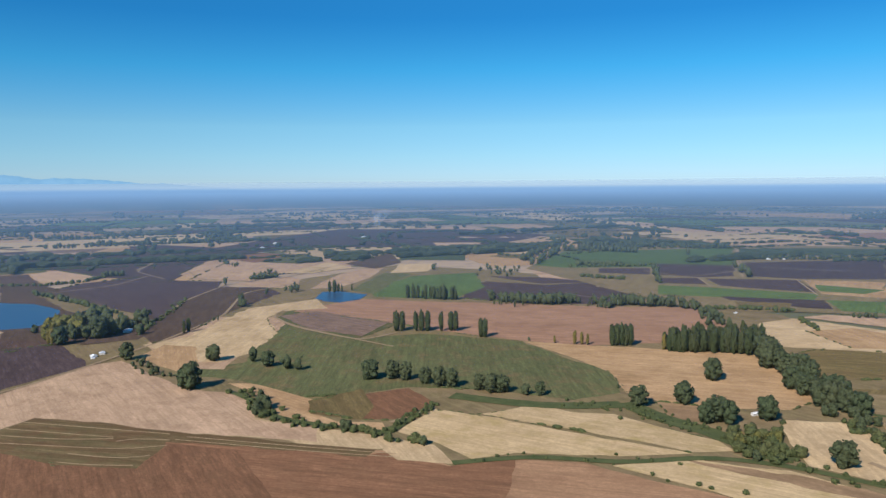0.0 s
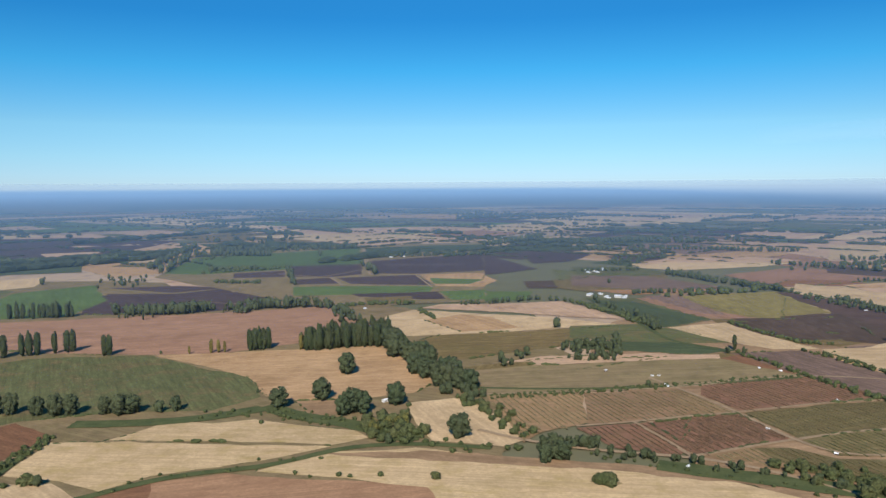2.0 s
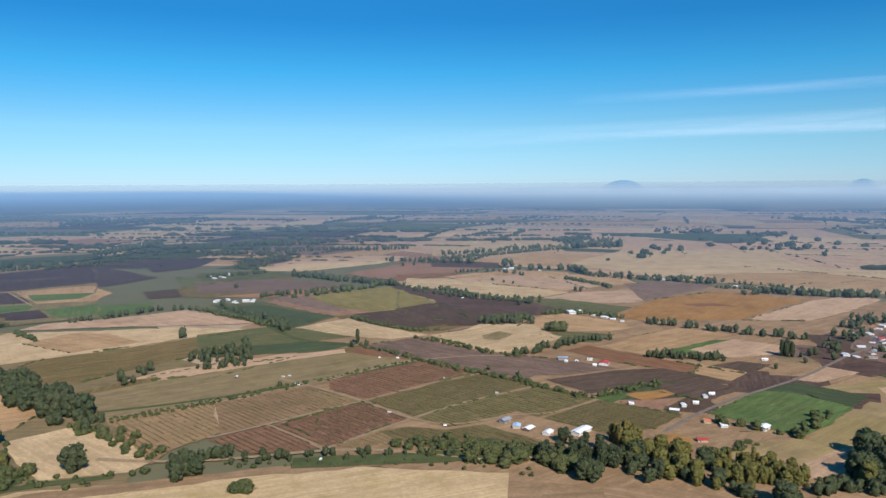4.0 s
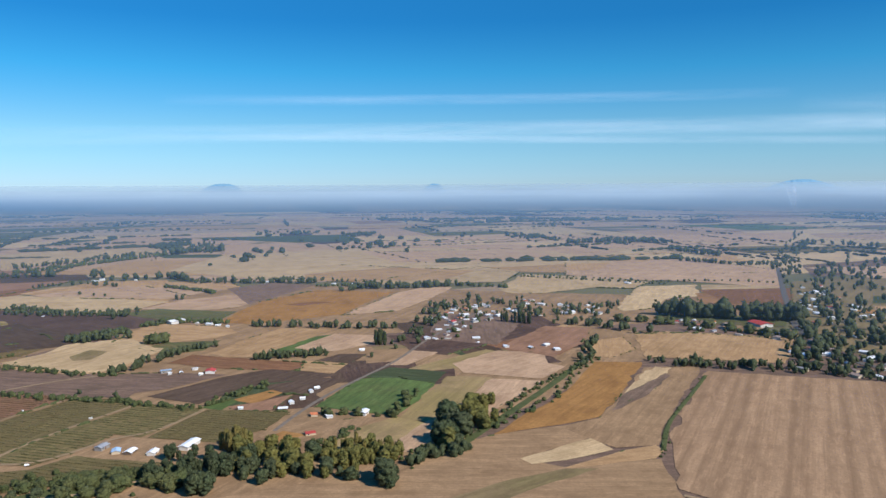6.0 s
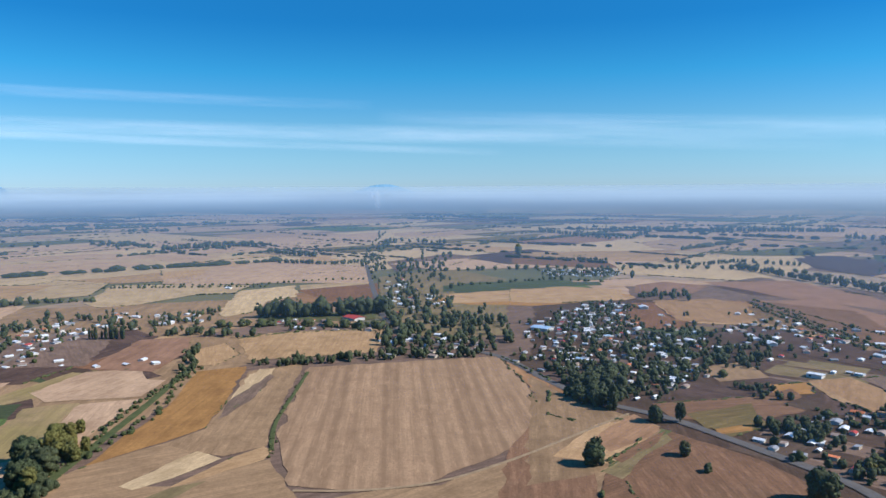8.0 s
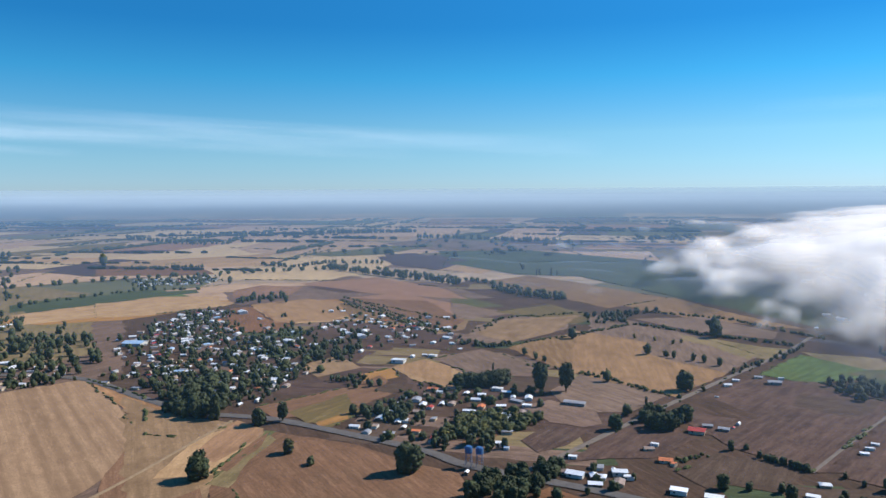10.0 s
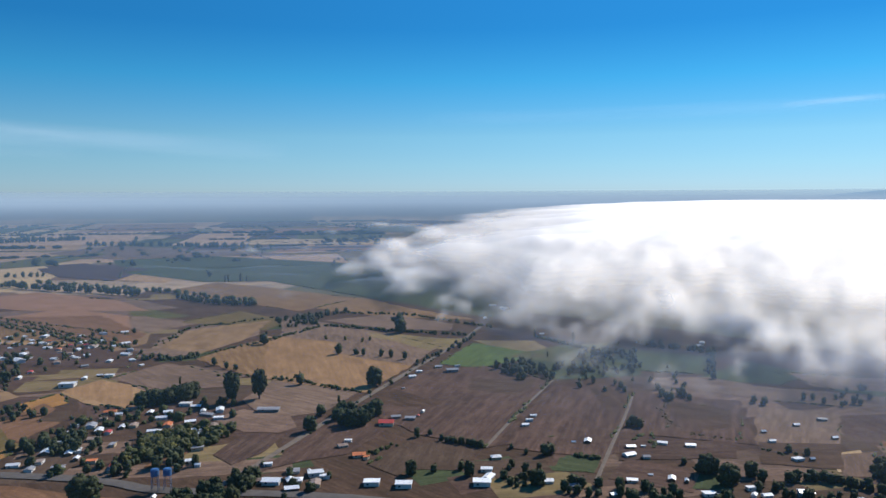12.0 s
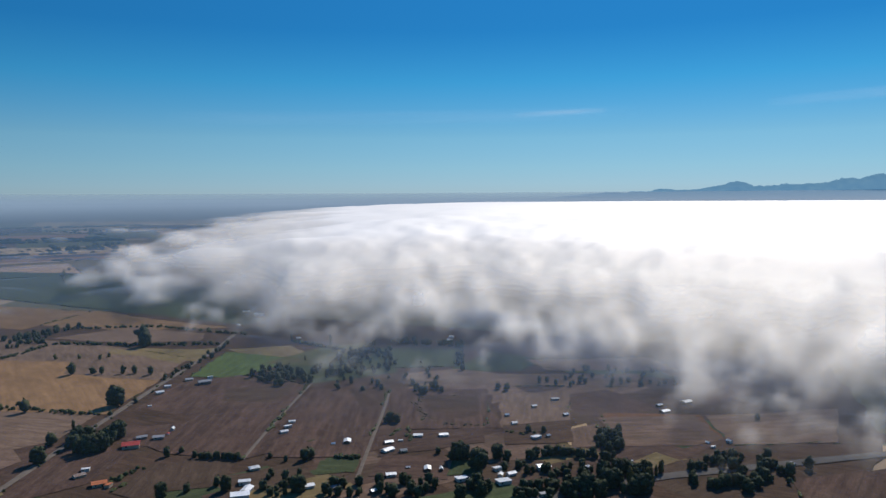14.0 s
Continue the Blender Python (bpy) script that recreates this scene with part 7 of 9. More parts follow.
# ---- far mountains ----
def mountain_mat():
    """Far rock: the blue light of the air before it is put in as emission, a plain backdrop of distance that glows."""
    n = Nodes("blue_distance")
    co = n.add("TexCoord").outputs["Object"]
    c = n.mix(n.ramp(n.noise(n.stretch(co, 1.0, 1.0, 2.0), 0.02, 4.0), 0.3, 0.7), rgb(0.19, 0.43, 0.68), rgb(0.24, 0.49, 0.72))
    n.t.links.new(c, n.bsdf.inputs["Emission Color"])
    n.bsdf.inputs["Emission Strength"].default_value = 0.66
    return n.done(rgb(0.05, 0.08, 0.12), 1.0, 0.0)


MOUNT = mountain_mat()


def mountain(label, b0, b1, rise, r, rough, seed, flat=False):
    """A range seen far off: foot, ridge and back slope."""
    n = 90 if abs(b1 - b0) < 10 else 420
    verts, faces = [], []
    for i in range(n + 1):
        f = i / n
        env = math.sin(math.pi * f) ** (0.35 if flat else 0.8)
        k = 1 + rough * noise.fractal(Vector((f * abs(b1 - b0) * 0.28, seed, 0.5)), 0.75, 2.1, 7)
        b = radians(b0 + (b1 - b0) * f)
        h = 95 + max(0.0, (EYE + r * math.tan(radians(rise)) - 95) * env * k)
        for rr, hh in ((r - 40, 90.0), (r - 20, 90 + (h - 90) * 0.5 * (1 + 0.3 * noise.noise(Vector((f * 30, seed, 2.0))))), (r, h), (r + 25, 90.0)):
            verts.append((math.sin(b) * rr, math.cos(b) * rr, hh))
    for i in range(n):
        for k in range(3):
            j = 4 * i + k
            faces.append((j, j + 4, j + 5, j + 1))
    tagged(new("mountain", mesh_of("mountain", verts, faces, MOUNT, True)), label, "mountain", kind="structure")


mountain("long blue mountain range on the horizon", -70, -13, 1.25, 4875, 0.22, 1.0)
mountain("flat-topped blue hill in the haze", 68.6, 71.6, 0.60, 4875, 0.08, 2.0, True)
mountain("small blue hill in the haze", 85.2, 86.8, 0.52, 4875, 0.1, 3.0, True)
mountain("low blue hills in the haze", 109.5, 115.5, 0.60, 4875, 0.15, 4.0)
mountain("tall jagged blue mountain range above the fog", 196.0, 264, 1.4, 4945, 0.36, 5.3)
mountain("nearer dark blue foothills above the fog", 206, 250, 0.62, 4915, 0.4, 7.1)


# ---- smoke ----
def smoke_alpha(n):
    co = n.add("TexCoord").outputs["Object"]
    d = n.add("Attribute", attribute_name="veil").outputs["Fac"]
    return n.math("MULTIPLY", d, n.ramp(n.noise(co, 0.03, 4.0), 0.35, 0.7))


SMOKE = mist_mat("smoke", (0.8, 0.84, 0.9), smoke_alpha, 0.5)


def smoke_plume(height, p):
    """A thin leaning column of smoke, round in section."""
    x, y = p
    verts, faces, vals = [], [], []
    s = shrink(x, y)
    for i in range(13):
        f = i / 12
        w = (4 + 26 * f) * s
        for k in range(10):
            a = 0.6283 * k
            verts.append((x + 30 * f * f + math.cos(a) * w, y + 14 * f * f + math.sin(a) * w, land(x, y) + height * 2.2 * f))
            vals.append(0.24 * math.sin(math.pi * (0.1 + 0.9 * f)))
    for i in range(12):
        for k in range(10):
            j, q = 10 * i + k, 10 * i + (k + 1) % 10
            faces.append((j, q, q + 10, j + 10))
    me = mesh_of("smoke", verts, faces, SMOKE, True)
    graded(me, "veil", vals)
    tagged(new("smoke_plume", me), "thin pale smoke column rising from a far field", "smoke", kind="stuff")


# ---- far woods and hedges ----
def far_woods():
    """Hedgerows and copses out to the horizon."""
    rng = np.random.default_rng(11)
    bm = bmesh.new()
    bmesh.ops.create_icosphere(bm, subdivisions=1, radius=1.0)
    unit = np.array([v.co[:] for v in bm.verts])
    tri = np.array([[v.index for v in f.verts] for f in bm.faces])
    bm.free()
    spots = []
    # belts of trees and hedges along the plots
    for _ in range(1700):
        big = 1300 * (9.0 ** rng.random())
        deg = rng.uniform(-42, 228)
        wooded = woodedness(deg)
        wooded += (0.85 - wooded) * 0.7 * smooth_step(big, 1900.0, 3600.0)
        if rng.random() > 0.12 + 0.88 * wooded:
            continue
        b = radians(deg)
        cx, cy = math.sin(b) * big, math.cos(b) * big
        turn = rng.choice([0.35, 0.35 + 1.5708]) + rng.normal(0, 0.12)
        ln = rng.uniform(90, 420) * (1 + big / 5000)
        tall = rng.choice([3.0, 4.5, 7.0, 11.0], p=[0.35, 0.3, 0.22, 0.13]) * (0.7 + 0.5 * wooded)
        k = int(ln / (rng.uniform(10, 16) * (1 + big / 5000)))
        for u in np.linspace(-0.5, 0.5, max(3, k)):
            if rng.random() < 0.82:
                spots.append((cx + math.cos(turn) * u * ln + rng.normal(0, 2.5), cy + math.sin(turn) * u * ln + rng.normal(0, 2.5), tall * rng.uniform(0.7, 1.15), turn, rng.uniform(3.5, 6.5) if tall < 5 else rng.uniform(2.0, 3.6)))
    # copses, farm gardens and single trees
    for _ in range(300):
        big = 1400 * (9.0 ** rng.random())
        deg = rng.uniform(-42, 228)
        if rng.random() > 0.05 + 0.85 * woodedness(deg):
            continue
        b = radians(deg)
        cx, cy = math.sin(b) * big, math.cos(b) * big
        sx, sy = rng.uniform(15, 90) * (1 + big / 4000), rng.uniform(15, 70) * (1 + big / 4000)
        for _ in range(int(rng.uniform(8, 46))):
            spots.append((cx + rng.normal(0, sx), cy + rng.normal(0, sy), rng.uniform(4, 12), rng.uniform(0, 3), rng.uniform(1.0, 1.8)))
    sectors = collections.defaultdict(list)
    for x, y, h, turn, stretch in spots:
        big = math.hypot(x, y)
        if big < 1250:
            continue
        r = big if big <= FLAT else FLAT + REACH * (1 - math.exp(-(big - FLAT) / REACH))
        s = r / big
        sectors[int((math.degrees(math.atan2(x, y)) + 360) % 360 // 30)].append((x * s, y * s, h * s, turn, stretch))
    for key in sorted(sectors):
        pts = sectors[key]
        vs = np.empty((len(pts) * len(unit), 3))
        fs = np.empty((len(pts) * len(tri), 3), dtype=int)
        for i, (x, y, h, turn, stretch) in enumerate(pts):
            w = h * rng.uniform(0.45, 0.75)
            v = unit * rng.uniform(0.72, 1.22, (len(unit), 1)) * (w * stretch, w, h * 0.52)
            v = v @ np.array([[math.cos(turn), math.sin(turn), 0], [-math.sin(turn), math.cos(turn), 0], [0, 0, 1]])
            vs[i * len(unit):(i + 1) * len(unit)] = v + (x, y, land(x, y) + h * 0.45)
            fs[i * len(tri):(i + 1) * len(tri)] = tri + i * len(unit)
        tagged(new("far_trees", mesh_of("far_trees", vs, fs, WOODS)), "far hedgerows and small woods in blue haze", "trees", kind="stuff")


far_woods()


tree("autumn", 347.2, 17.4, 11.0)
tree("autumn", 362.2, 22.1, 8.5)
tree("autumn", 374.6, 12.6, 8.5)
tree("oak", 523.4, -147.7, 9.4)
tree("oak", 513.3, -184.4, 8.6)
tree("oak", 651.5, -178.7, 7.4)
tree("oak", 574.8, -232.0, 7.8)
grove("autumn", 10, 7, (376.0, 16.5), (399.9, 9.1), (399.5, -4.8), (376.7, -4.4), (373.1, 8.7))
grove("autumn", 10, 7, (348.2, 23.8), (387.0, 11.5), (373.1, 8.7), (345.1, 15.4))
tree_line("bush", 40, 4, 3.0, (377.7, -1.7), (414.1, -28.9), (446.0, -44.6), (504.4, -64.0), (542.7, -81.5))
tree_line("oak", 26, 6, 6.2, (326.1, 34.4), (338.1, 24.3), (344.7, 10.7))
tree_line("yellow_poplar", 24, 8, 7.1, (342.4, 78.5), (342.4, 61.9), (339.9, 37.9))
tree_line("bush", 14, 2, 1.6, (372.3, -90.7), (346.9, -84.4), (339.6, -81.2))
tree_line("oak", 34, 6, 6.0, (538.0, -114.5), (515.1, -154.0), (501.4, -220.7), (477.3, -283.9))
tree_line("oak", 36, 6, 19.9, (733.7, -176.2), (722.7, -204.4), (710.0, -236.8))
tree_line("oak", 26, 6, 18.7, (706.8, -244.9), (704.1, -290.7))
tree_line("bush", 30, 8, 7.7, (706.1, -120.3), (688.1, -166.3), (621.3, -256.5))
tree_line("oak", 20, 8, 8.5, (691.5, -75.8), (662.2, -112.7), (637.8, -138.6))
grove("oak", 80, 9, (571.3, -241.0), (693.5, -337.5), (635.1, -390.2), (528.4, -352.2), (472.5, -285.9), (495.0, -227.1))
grove("oak", 44, 10, (372.9, -273.3), (396.7, -326.3), (357.1, -315.0), (317.1, -270.7), (341.0, -265.4))
grove("oak", 60, 8, (442.4, -295.3), (493.9, -377.5), (461.3, -462.2), (379.3, -415.3), (326.6, -328.7), (359.6, -308.6))
grove("oak", 26, 8, (426.3, -438.4), (418.6, -514.0), (354.8, -436.7), (364.1, -403.8))
grove("oak", 20, 8, (746.6, -308.2), (1061, -457), (1459, -696), (1110, -571), (735.2, -337.2))
tree_line("oak", 30, 16, 9.4, (938, -377), (1504, -594), (2089, -863))
tree("eucalyptus", 262.0, -212.1, 12.8)
tree("eucalyptus", 251.5, -255.9, 6.7)
tree("eucalyptus", 288.0, -290.4, 11.7)
tree("oak", 229.0, -247.8, 4.1)
tree("oak", 294.4, -278.3, 10.2)
tree("poplar", 325.6, -276.7, 14.6)
tree("poplar", 327.7, -276.9, 12.8)
tree_line("oak", 20, 8, 11.3, (744.4, -314.0), (592.6, -255.4), (508.5, -223.8))
tree("oak", 658.8, -621.2, 10.3)
tree("oak", 650.6, -641.7, 10.3)
tree("oak", 646.0, -653.4, 9.0)
tree("oak", 840.3, -617.2, 9.3)
tree("oak", 1197.3, -777.0, 23.5)
tree("oak", 811.9, -720.8, 10.9)
tree_line("bush", 30, 5, 8.9, (1034, -523), (978, -702), (873, -870), (800, -967))
tree_line("bush", 24, 4, 5.9, (856, -449), (855, -614), (794, -650))
grove("oak", 40, 5.5, (10.6, -509.9), (-26.0, -533.8), (-83.4, -554.1), (-94.8, -515.2), (-80.4, -461.1), (-23.1, -477.6))
grove("oak", 40, 5.5, (-58.1, -458.7), (-85.5, -468.9), (-133.0, -462.3), (-185.9, -502.3), (-245.3, -493.9), (-241.6, -447.2))
grove("oak", 16, 5.5, (-141.7, -350.0), (-157.3, -365.8), (-155.0, -339.8), (-146.2, -333.0))
# small white boxes along the vineyard paths, made from the shrunken house model
house("zinc", 334.6, 333.6, 2.2, 0)
house("zinc", 397.0, 263.4, 2.3, 0)
house("zinc", 305.1, 281.9, 2.3, 0)
house("zinc", 386.3, 217.6, 2.1, 0)
house("zinc", 348.8, 355.8, 2.0, 0)
house("zinc", 422.9, 337.6, 2.1, 0)
house("zinc", 428.6, 325.0, 2.5, 0)
house("zinc", 326.1, 382.1, 3.2, 0)
house("zinc", 319.6, 248.8, 1.6, 0)
house("zinc", 316.7, 209.4, 1.8, 0)
house("zinc", 245.2, 231.4, 1.4, 0)
house("zinc", 544.4, 668.6, 8.0, 0)
house("zinc", 564.6, 641.7, 7.9, 0)
house("zinc", 560.9, 667.7, 6.7, 0)
hamlet(26, 9, 3, (786.2, -324.6), (987, -434), (817.2, -374.8), (522.1, -244.3), (508.0, -214.3))
hamlet(130, 6.8, 4, (454.8, -286.9), (549.6, -366.3), (606.6, -463.0), (663.6, -574.2), (490.9, -449.2), (421.8, -450.2), (356.7, -391.0), (332.2, -330.0), (373.7, -307.6), (382.5, -284.5))
hamlet(46, 6, 5, (880, -623), (964, -692), (909, -785), (825, -723))
hamlet(30, 9, 6, (512.3, -446.8), (502.8, -522.3), (420.4, -542.0), (361.1, -582.6), (311.7, -520.2), (352.0, -446.2), (419.4, -417.1))
hamlet(30, 8, 7, (240.2, -317.6), (256.3, -398.8), (216.1, -416.3), (173.9, -393.0), (161.5, -322.8), (203.5, -295.5))
hamlet(12, 9, 9, (721.9, -168.7), (709.4, -200.6), (636.6, -257.0), (612.2, -241.7), (649.6, -183.6))
hamlet(14, 9, 10, (543.3, -249.2), (545.5, -307.9), (482.1, -281.9), (495.4, -236.5))
hamlet(14, 9, 11, (535.1, -596.6), (469.5, -644.3), (375.2, -626.8), (382.2, -558.3))
lake((-607, 850), (-492, 811), (-449, 801), (-398.4, 757.5), (-376.9, 710.5), (-371.8, 661.3), (-396.9, 651.9), (-458.7, 639.2))
pond((-146.1, 827.2), (-146.1, 879.3), (-124.5, 881.3), (-89.7, 853.8), (-93.6, 819.1), (-112.8, 795.4), (-131.4, 804.5))
water_tower((164.3, -286.7))
smoke_plume(60, (3136, -1275))
smoke_plume(26, (-202, 2217))
tree_line("bush", 14, 2, 2.2, (137.2, -303.2), (130.4, -344.0), (125.3, -374.3), (114.8, -430.8), (96.8, -522.6), (76.1, -617.5))
tree_line("oak", 5, 3, 4.0, (125.2, -383.8), (115.5, -433.2), (104.1, -497.7), (82.0, -592.2))
tree("oak", -149.0, -342.9, 8.7)
tree("oak", -149.7, -351.7, 6.5)
tree("oak", -224.3, -294.3, 6.9)
tree("oak", -166.9, -294.8, 4.6)
tree("oak", -246.4, -366.4, 4.5)
grove("oak", 30, 8, (-104.8, -287.0), (-128.5, -308.1), (-151.0, -303.5), (-137.1, -280.5))
grove("yellow_poplar", 12, 8, (-128.0, -288.4), (-143.1, -298.3), (-161.8, -308.5), (-142.2, -285.6))
grove("oak", 26, 6, (-166.5, -287.0), (-200.8, -315.8), (-221.9, -311.4), (-209.5, -278.3), (-177.5, -266.5))
tree("oak", 140.3, 323.1, 6.2)
tree("oak", -51.9, 371.3, 6.7)
tree("oak", -49.8, 370.8, 6.1)
tree("oak", -10.5, 348.5, 5.4)
tree("oak", -214.6, 772.4, 10.9)
tree("oak", -211.9, 771.6, 9.8)
tree("oak", -284.1, 952.2, 11.9)
tree("oak", 68.6, 589.3, 3.7)
tree("oak", 107.1, 447.0, 2.9)
tree("oak", -212.4, 878.4, 7.5)
tree("oak", -192.7, 893.4, 6.4)
tree("oak", 279.3, 439.2, 10.1)
tree("oak", 307.2, 448.1, 8.8)
tree("oak", 299.6, 450.2, 6.4)
tree("oak", 325.4, 341.1, 4.6)
tree("oak", 392.2, 526.3, 11.4)
tree("oak", 328.7, 425.3, 3.9)
tree("oak", 306.9, 1072.3, 13.8)
tree("oak", 287.1, 988.9, 14.4)
tree("oak", 356.4, 1362.5, 15.2)
tree("oak", 435.6, 1310.0, 12.7)
tree("oak", 420.4, 1035.5, 17.1)
tree("oak", 408.9, 985.6, 18.0)
tree("oak", 436.3, 1098.4, 12.7)
tree("oak", -333.8, 1186.5, 7.4)
tree("oak", -342.0, 1189.1, 6.6)
tree("oak", -214.2, 1331.1, 9.6)
tree("oak", -189.8, 1285.6, 7.4)
tree("oak", -174.1, 1298.9, 7.5)
tree("oak", -15.1, 1106.6, 11.6)
tree("oak", -82.3, 1425.9, 10.5)
tree("poplar", -136.8, 876.5, 14.0)
tree("poplar", -130.7, 874.6, 15.2)
tree("poplar", -126.3, 877.6, 12.8)
tree("poplar", -122.0, 876.3, 11.5)
tree("poplar", -111.8, 890.7, 10.4)
tree("poplar", -182.4, 894.6, 12.8)
tree("yellow_poplar", 103.1, 574.9, 11.0)
tree("yellow_poplar", 108.3, 573.4, 10.1)
tree("yellow_poplar", 112.7, 572.1, 9.2)
tree("yellow_poplar", 87.8, 579.3, 6.4)
tree("yellow_poplar", 167.0, 552.1, 12.7)
tree_line("poplar", 18, 4, 16.0, (-43.6, 827.6), (-13.8, 818.6), (6.9, 812.4), (18.8, 808.8))
tree_line("oak", 36, 6, 13.5, (51.2, 799.0), (108.8, 773.8), (140.5, 780.2))
tree_line("oak", 30, 7, 13.5, (164.0, 773.1), (216.6, 757.2), (254.7, 737.7))
grove("oak", 24, 9, (249.0, 739.5), (265.5, 715.2), (246.9, 607.6), (232.3, 640.8))
tree_line("poplar", 64, 10, 19.0, (169.2, 551.5), (234.6, 541.5))
tree_line("oak", 34, 8, 16.2, (231.2, 533.7), (225.7, 471.2), (216.5, 419.2), (220.8, 391.5))
tree_line("oak", 10, 6, 8.1, (199.1, 385.4), (217.8, 386.2), (213.0, 359.0))
tree_line("bush", 30, 6, 4.6, (212.1, 375.9), (211.3, 339.1), (203.8, 297.9))
tree_line("bush", 70, 7, 3.8, (-125.3, 446.9), (-104.1, 406.8), (-92.5, 390.6), (-58.5, 373.1), (-29.2, 363.6), (-10.5, 350.0))
grove("oak", 12, 7, (-104.6, 398.2), (-110.3, 432.4), (-100.7, 415.1), (-96.6, 391.7))
tree_line("bush", 40, 4, 2.8, (-29.3, 365.2), (-19.7, 388.3), (-5.7, 414.0))
tree_line("bush", 20, 6, 1.8, (6.9, 325.9), (22.0, 328.8), (43.2, 333.9), (62.8, 324.9), (79.6, 327.8), (111.5, 323.0))
tree_line("bush", 50, 12, 2.4, (73.8, 414.2), (103.5, 398.0), (116.5, 375.1), (141.4, 363.2))
tree_line("bush", 30, 8, 2.8, (139.1, 349.4), (154.2, 327.6), (162.9, 309.0), (182.5, 292.4), (197.4, 288.4))
grove("bush", 40, 5, (146.1, 367.0), (169.6, 360.5), (161.3, 317.4), (143.9, 318.1), (131.6, 338.0))
tree("bush", 89.2, 308.5, 2.3)
tree("bush", 93.7, 301.8, 1.8)
tree("bush", 105.3, 297.4, 2.3)
tree("bush", 109.1, 293.7, 2.0)
tree("bush", 121.4, 288.4, 2.5)
tree("bush", 140.7, 273.8, 3.9)
grove("oak", 10, 8, (190.8, 266.5), (205.7, 275.6), (202.3, 263.4))
tree_line("oak", 12, 5, 6.3, (206.0, 283.9), (215.8, 281.3), (225.8, 271.5))
tree_line("oak", 8, 5, 4.9, (234.5, 254.8), (236.8, 245.0))
grove("oak", 22, 7, (331.6, 441.2), (352.2, 462.5), (395.4, 450.1), (374.4, 420.6))
tree_line("bush", 90, 2, 2.0, (212.1, 375.9), (259.7, 359.3), (339.1, 337.3))
tree_line("bush", 24, 3, 4.6, (327.1, 671.3), (319.9, 621.1))
tree_line("oak", 26, 5, 7.0, (382.1, 680.2), (415.1, 670.3), (469.8, 673.0), (496.9, 645.8))
tree_line("bush", 60, 5, 5.2, (496.9, 645.8), (483.9, 552.2), (469.5, 491.9))
tree_line("oak", 20, 5, 7.8, (688, 861), (731, 848), (774, 834))
grove("oak", 50, 7, (834, 968), (950, 1076), (1039, 1046), (930, 936))
tree_line("oak", 30, 5, 15.0, (130, 1218), (187, 1395), (276, 1668))
tree_line("oak", 30, 4, 13.5, (239, 1443), (356, 1362))
tree_line("oak", 46, 4, 14.4, (277, 1532), (446, 1472), (557, 1433))
tree_line("bush", 40, 5, 8.2, (209, 1155), (282, 1149))
tree_line("bush", 24, 4, 6.3, (190, 1006), (238, 971))
grove("oak", 26, 7, (36, 1035), (65, 1134), (132, 1113), (103, 1001))
tree_line("bush", 40, 5, 5.5, (254.7, 737.7), (314.9, 727.6), (346.0, 710.2))
grove("oak", 26, 6, (-270, 1040), (-264, 1097), (-252, 1106), (-237, 1041), (-253, 1023))
tree_line("bush", 60, 6, 9.9, (-86, 1489), (-11, 1438), (106, 1449))
tree_line("oak", 40, 4, 9.1, (527, 1220), (631, 1207), (714, 1156))
tree_line("oak", 30, 5, 15.9, (790, 1321), (960, 1420), (1057, 1477))
tree_line("oak", 60, 6, 12.1, (985, 1377), (1116, 1330), (1290, 1301))
house("zinc", -200.9, 1840.2, 17.0, 0)
house("zinc", -331.8, 1510.3, 16.6, 0)
house("zinc", -376.2, 1525.3, 14.5, 0)
house("zinc", -379.6, 1657.4, 13.1, 0)
house("zinc", 30.0, 2051.5, 15.7, 0)
house("zinc", 536.8, 1216.3, 10.2, 0)
house("zinc", 564.9, 1218.2, 8.3, 0)
house("zinc", 167.7, 390.5, 4.7, 0)
house("zinc", 704.1, 869.9, 6.9, 0)
house("zinc", 706.1, 855.6, 6.8, 0)
house("zinc", 738.6, 872.8, 7.0, 0)
house("zinc", 549.4, 668.9, 5.4, 0)
house("zinc", 553.0, 647.9, 6.6, 0)
house("zinc", 564.1, 640.7, 9.2, 0)
house("zinc", 575.0, 641.3, 5.3, 0)
house("zinc", 283.4, 709.8, 4.7, 0)
house("white_shed", 972.3, 1528.0, 19.5, 0)
house("white_shed", 981.6, 1485.6, 13.7, 0)
tree_line("oak", 40, 4, 11.1, (1156, 773), (1258, 726), (1403, 684), (1427, 649))
grove("oak", 70, 9, (1454, 661), (1739, 762), (1736, 636), (1451, 530))
tree_line("oak", 26, 5, 11.1, (1001, 522), (1048, 461), (983, 401))
tree("oak", 1034.0, 568.4, 16.5)
tree("oak", 1034.0, 555.7, 14.8)
tree("oak", 1047.7, 640.2, 13.4)
tree("oak", 867.3, 495.4, 5.5)
tree("oak", 858.0, 472.6, 4.8)
tree("oak", 853.4, 456.2, 4.8)
tree("oak", 827.6, 350.4, 7.9)
tree("oak", 827.5, 357.0, 7.9)
tree("oak", 539.4, -232.8, 5.8)
tree_line("oak", 46, 6, 9.3, (983, 393), (983, 315), (984, 229))
tree_line("oak", 20, 5, 7.4, (929, 599), (970, 545), (941, 483))
tree_line("bush", 40, 3, 5.9, (936, 420), (904, 362), (879, 331))
tree_line("oak", 40, 5, 7.1, (730, 527), (724.0, 498.4), (715.1, 433.1), (719.5, 376.6), (744.1, 365.0))
tree_line("oak", 46, 6, 7.4, (667.0, 219.9), (662.3, 176.0), (657.7, 133.1), (658.2, 112.4), (658.9, 81.5))
tree_line("oak", 56, 7, 10.6, (901, 181), (927, 158), (928, 114), (939, 72), (956, 43))
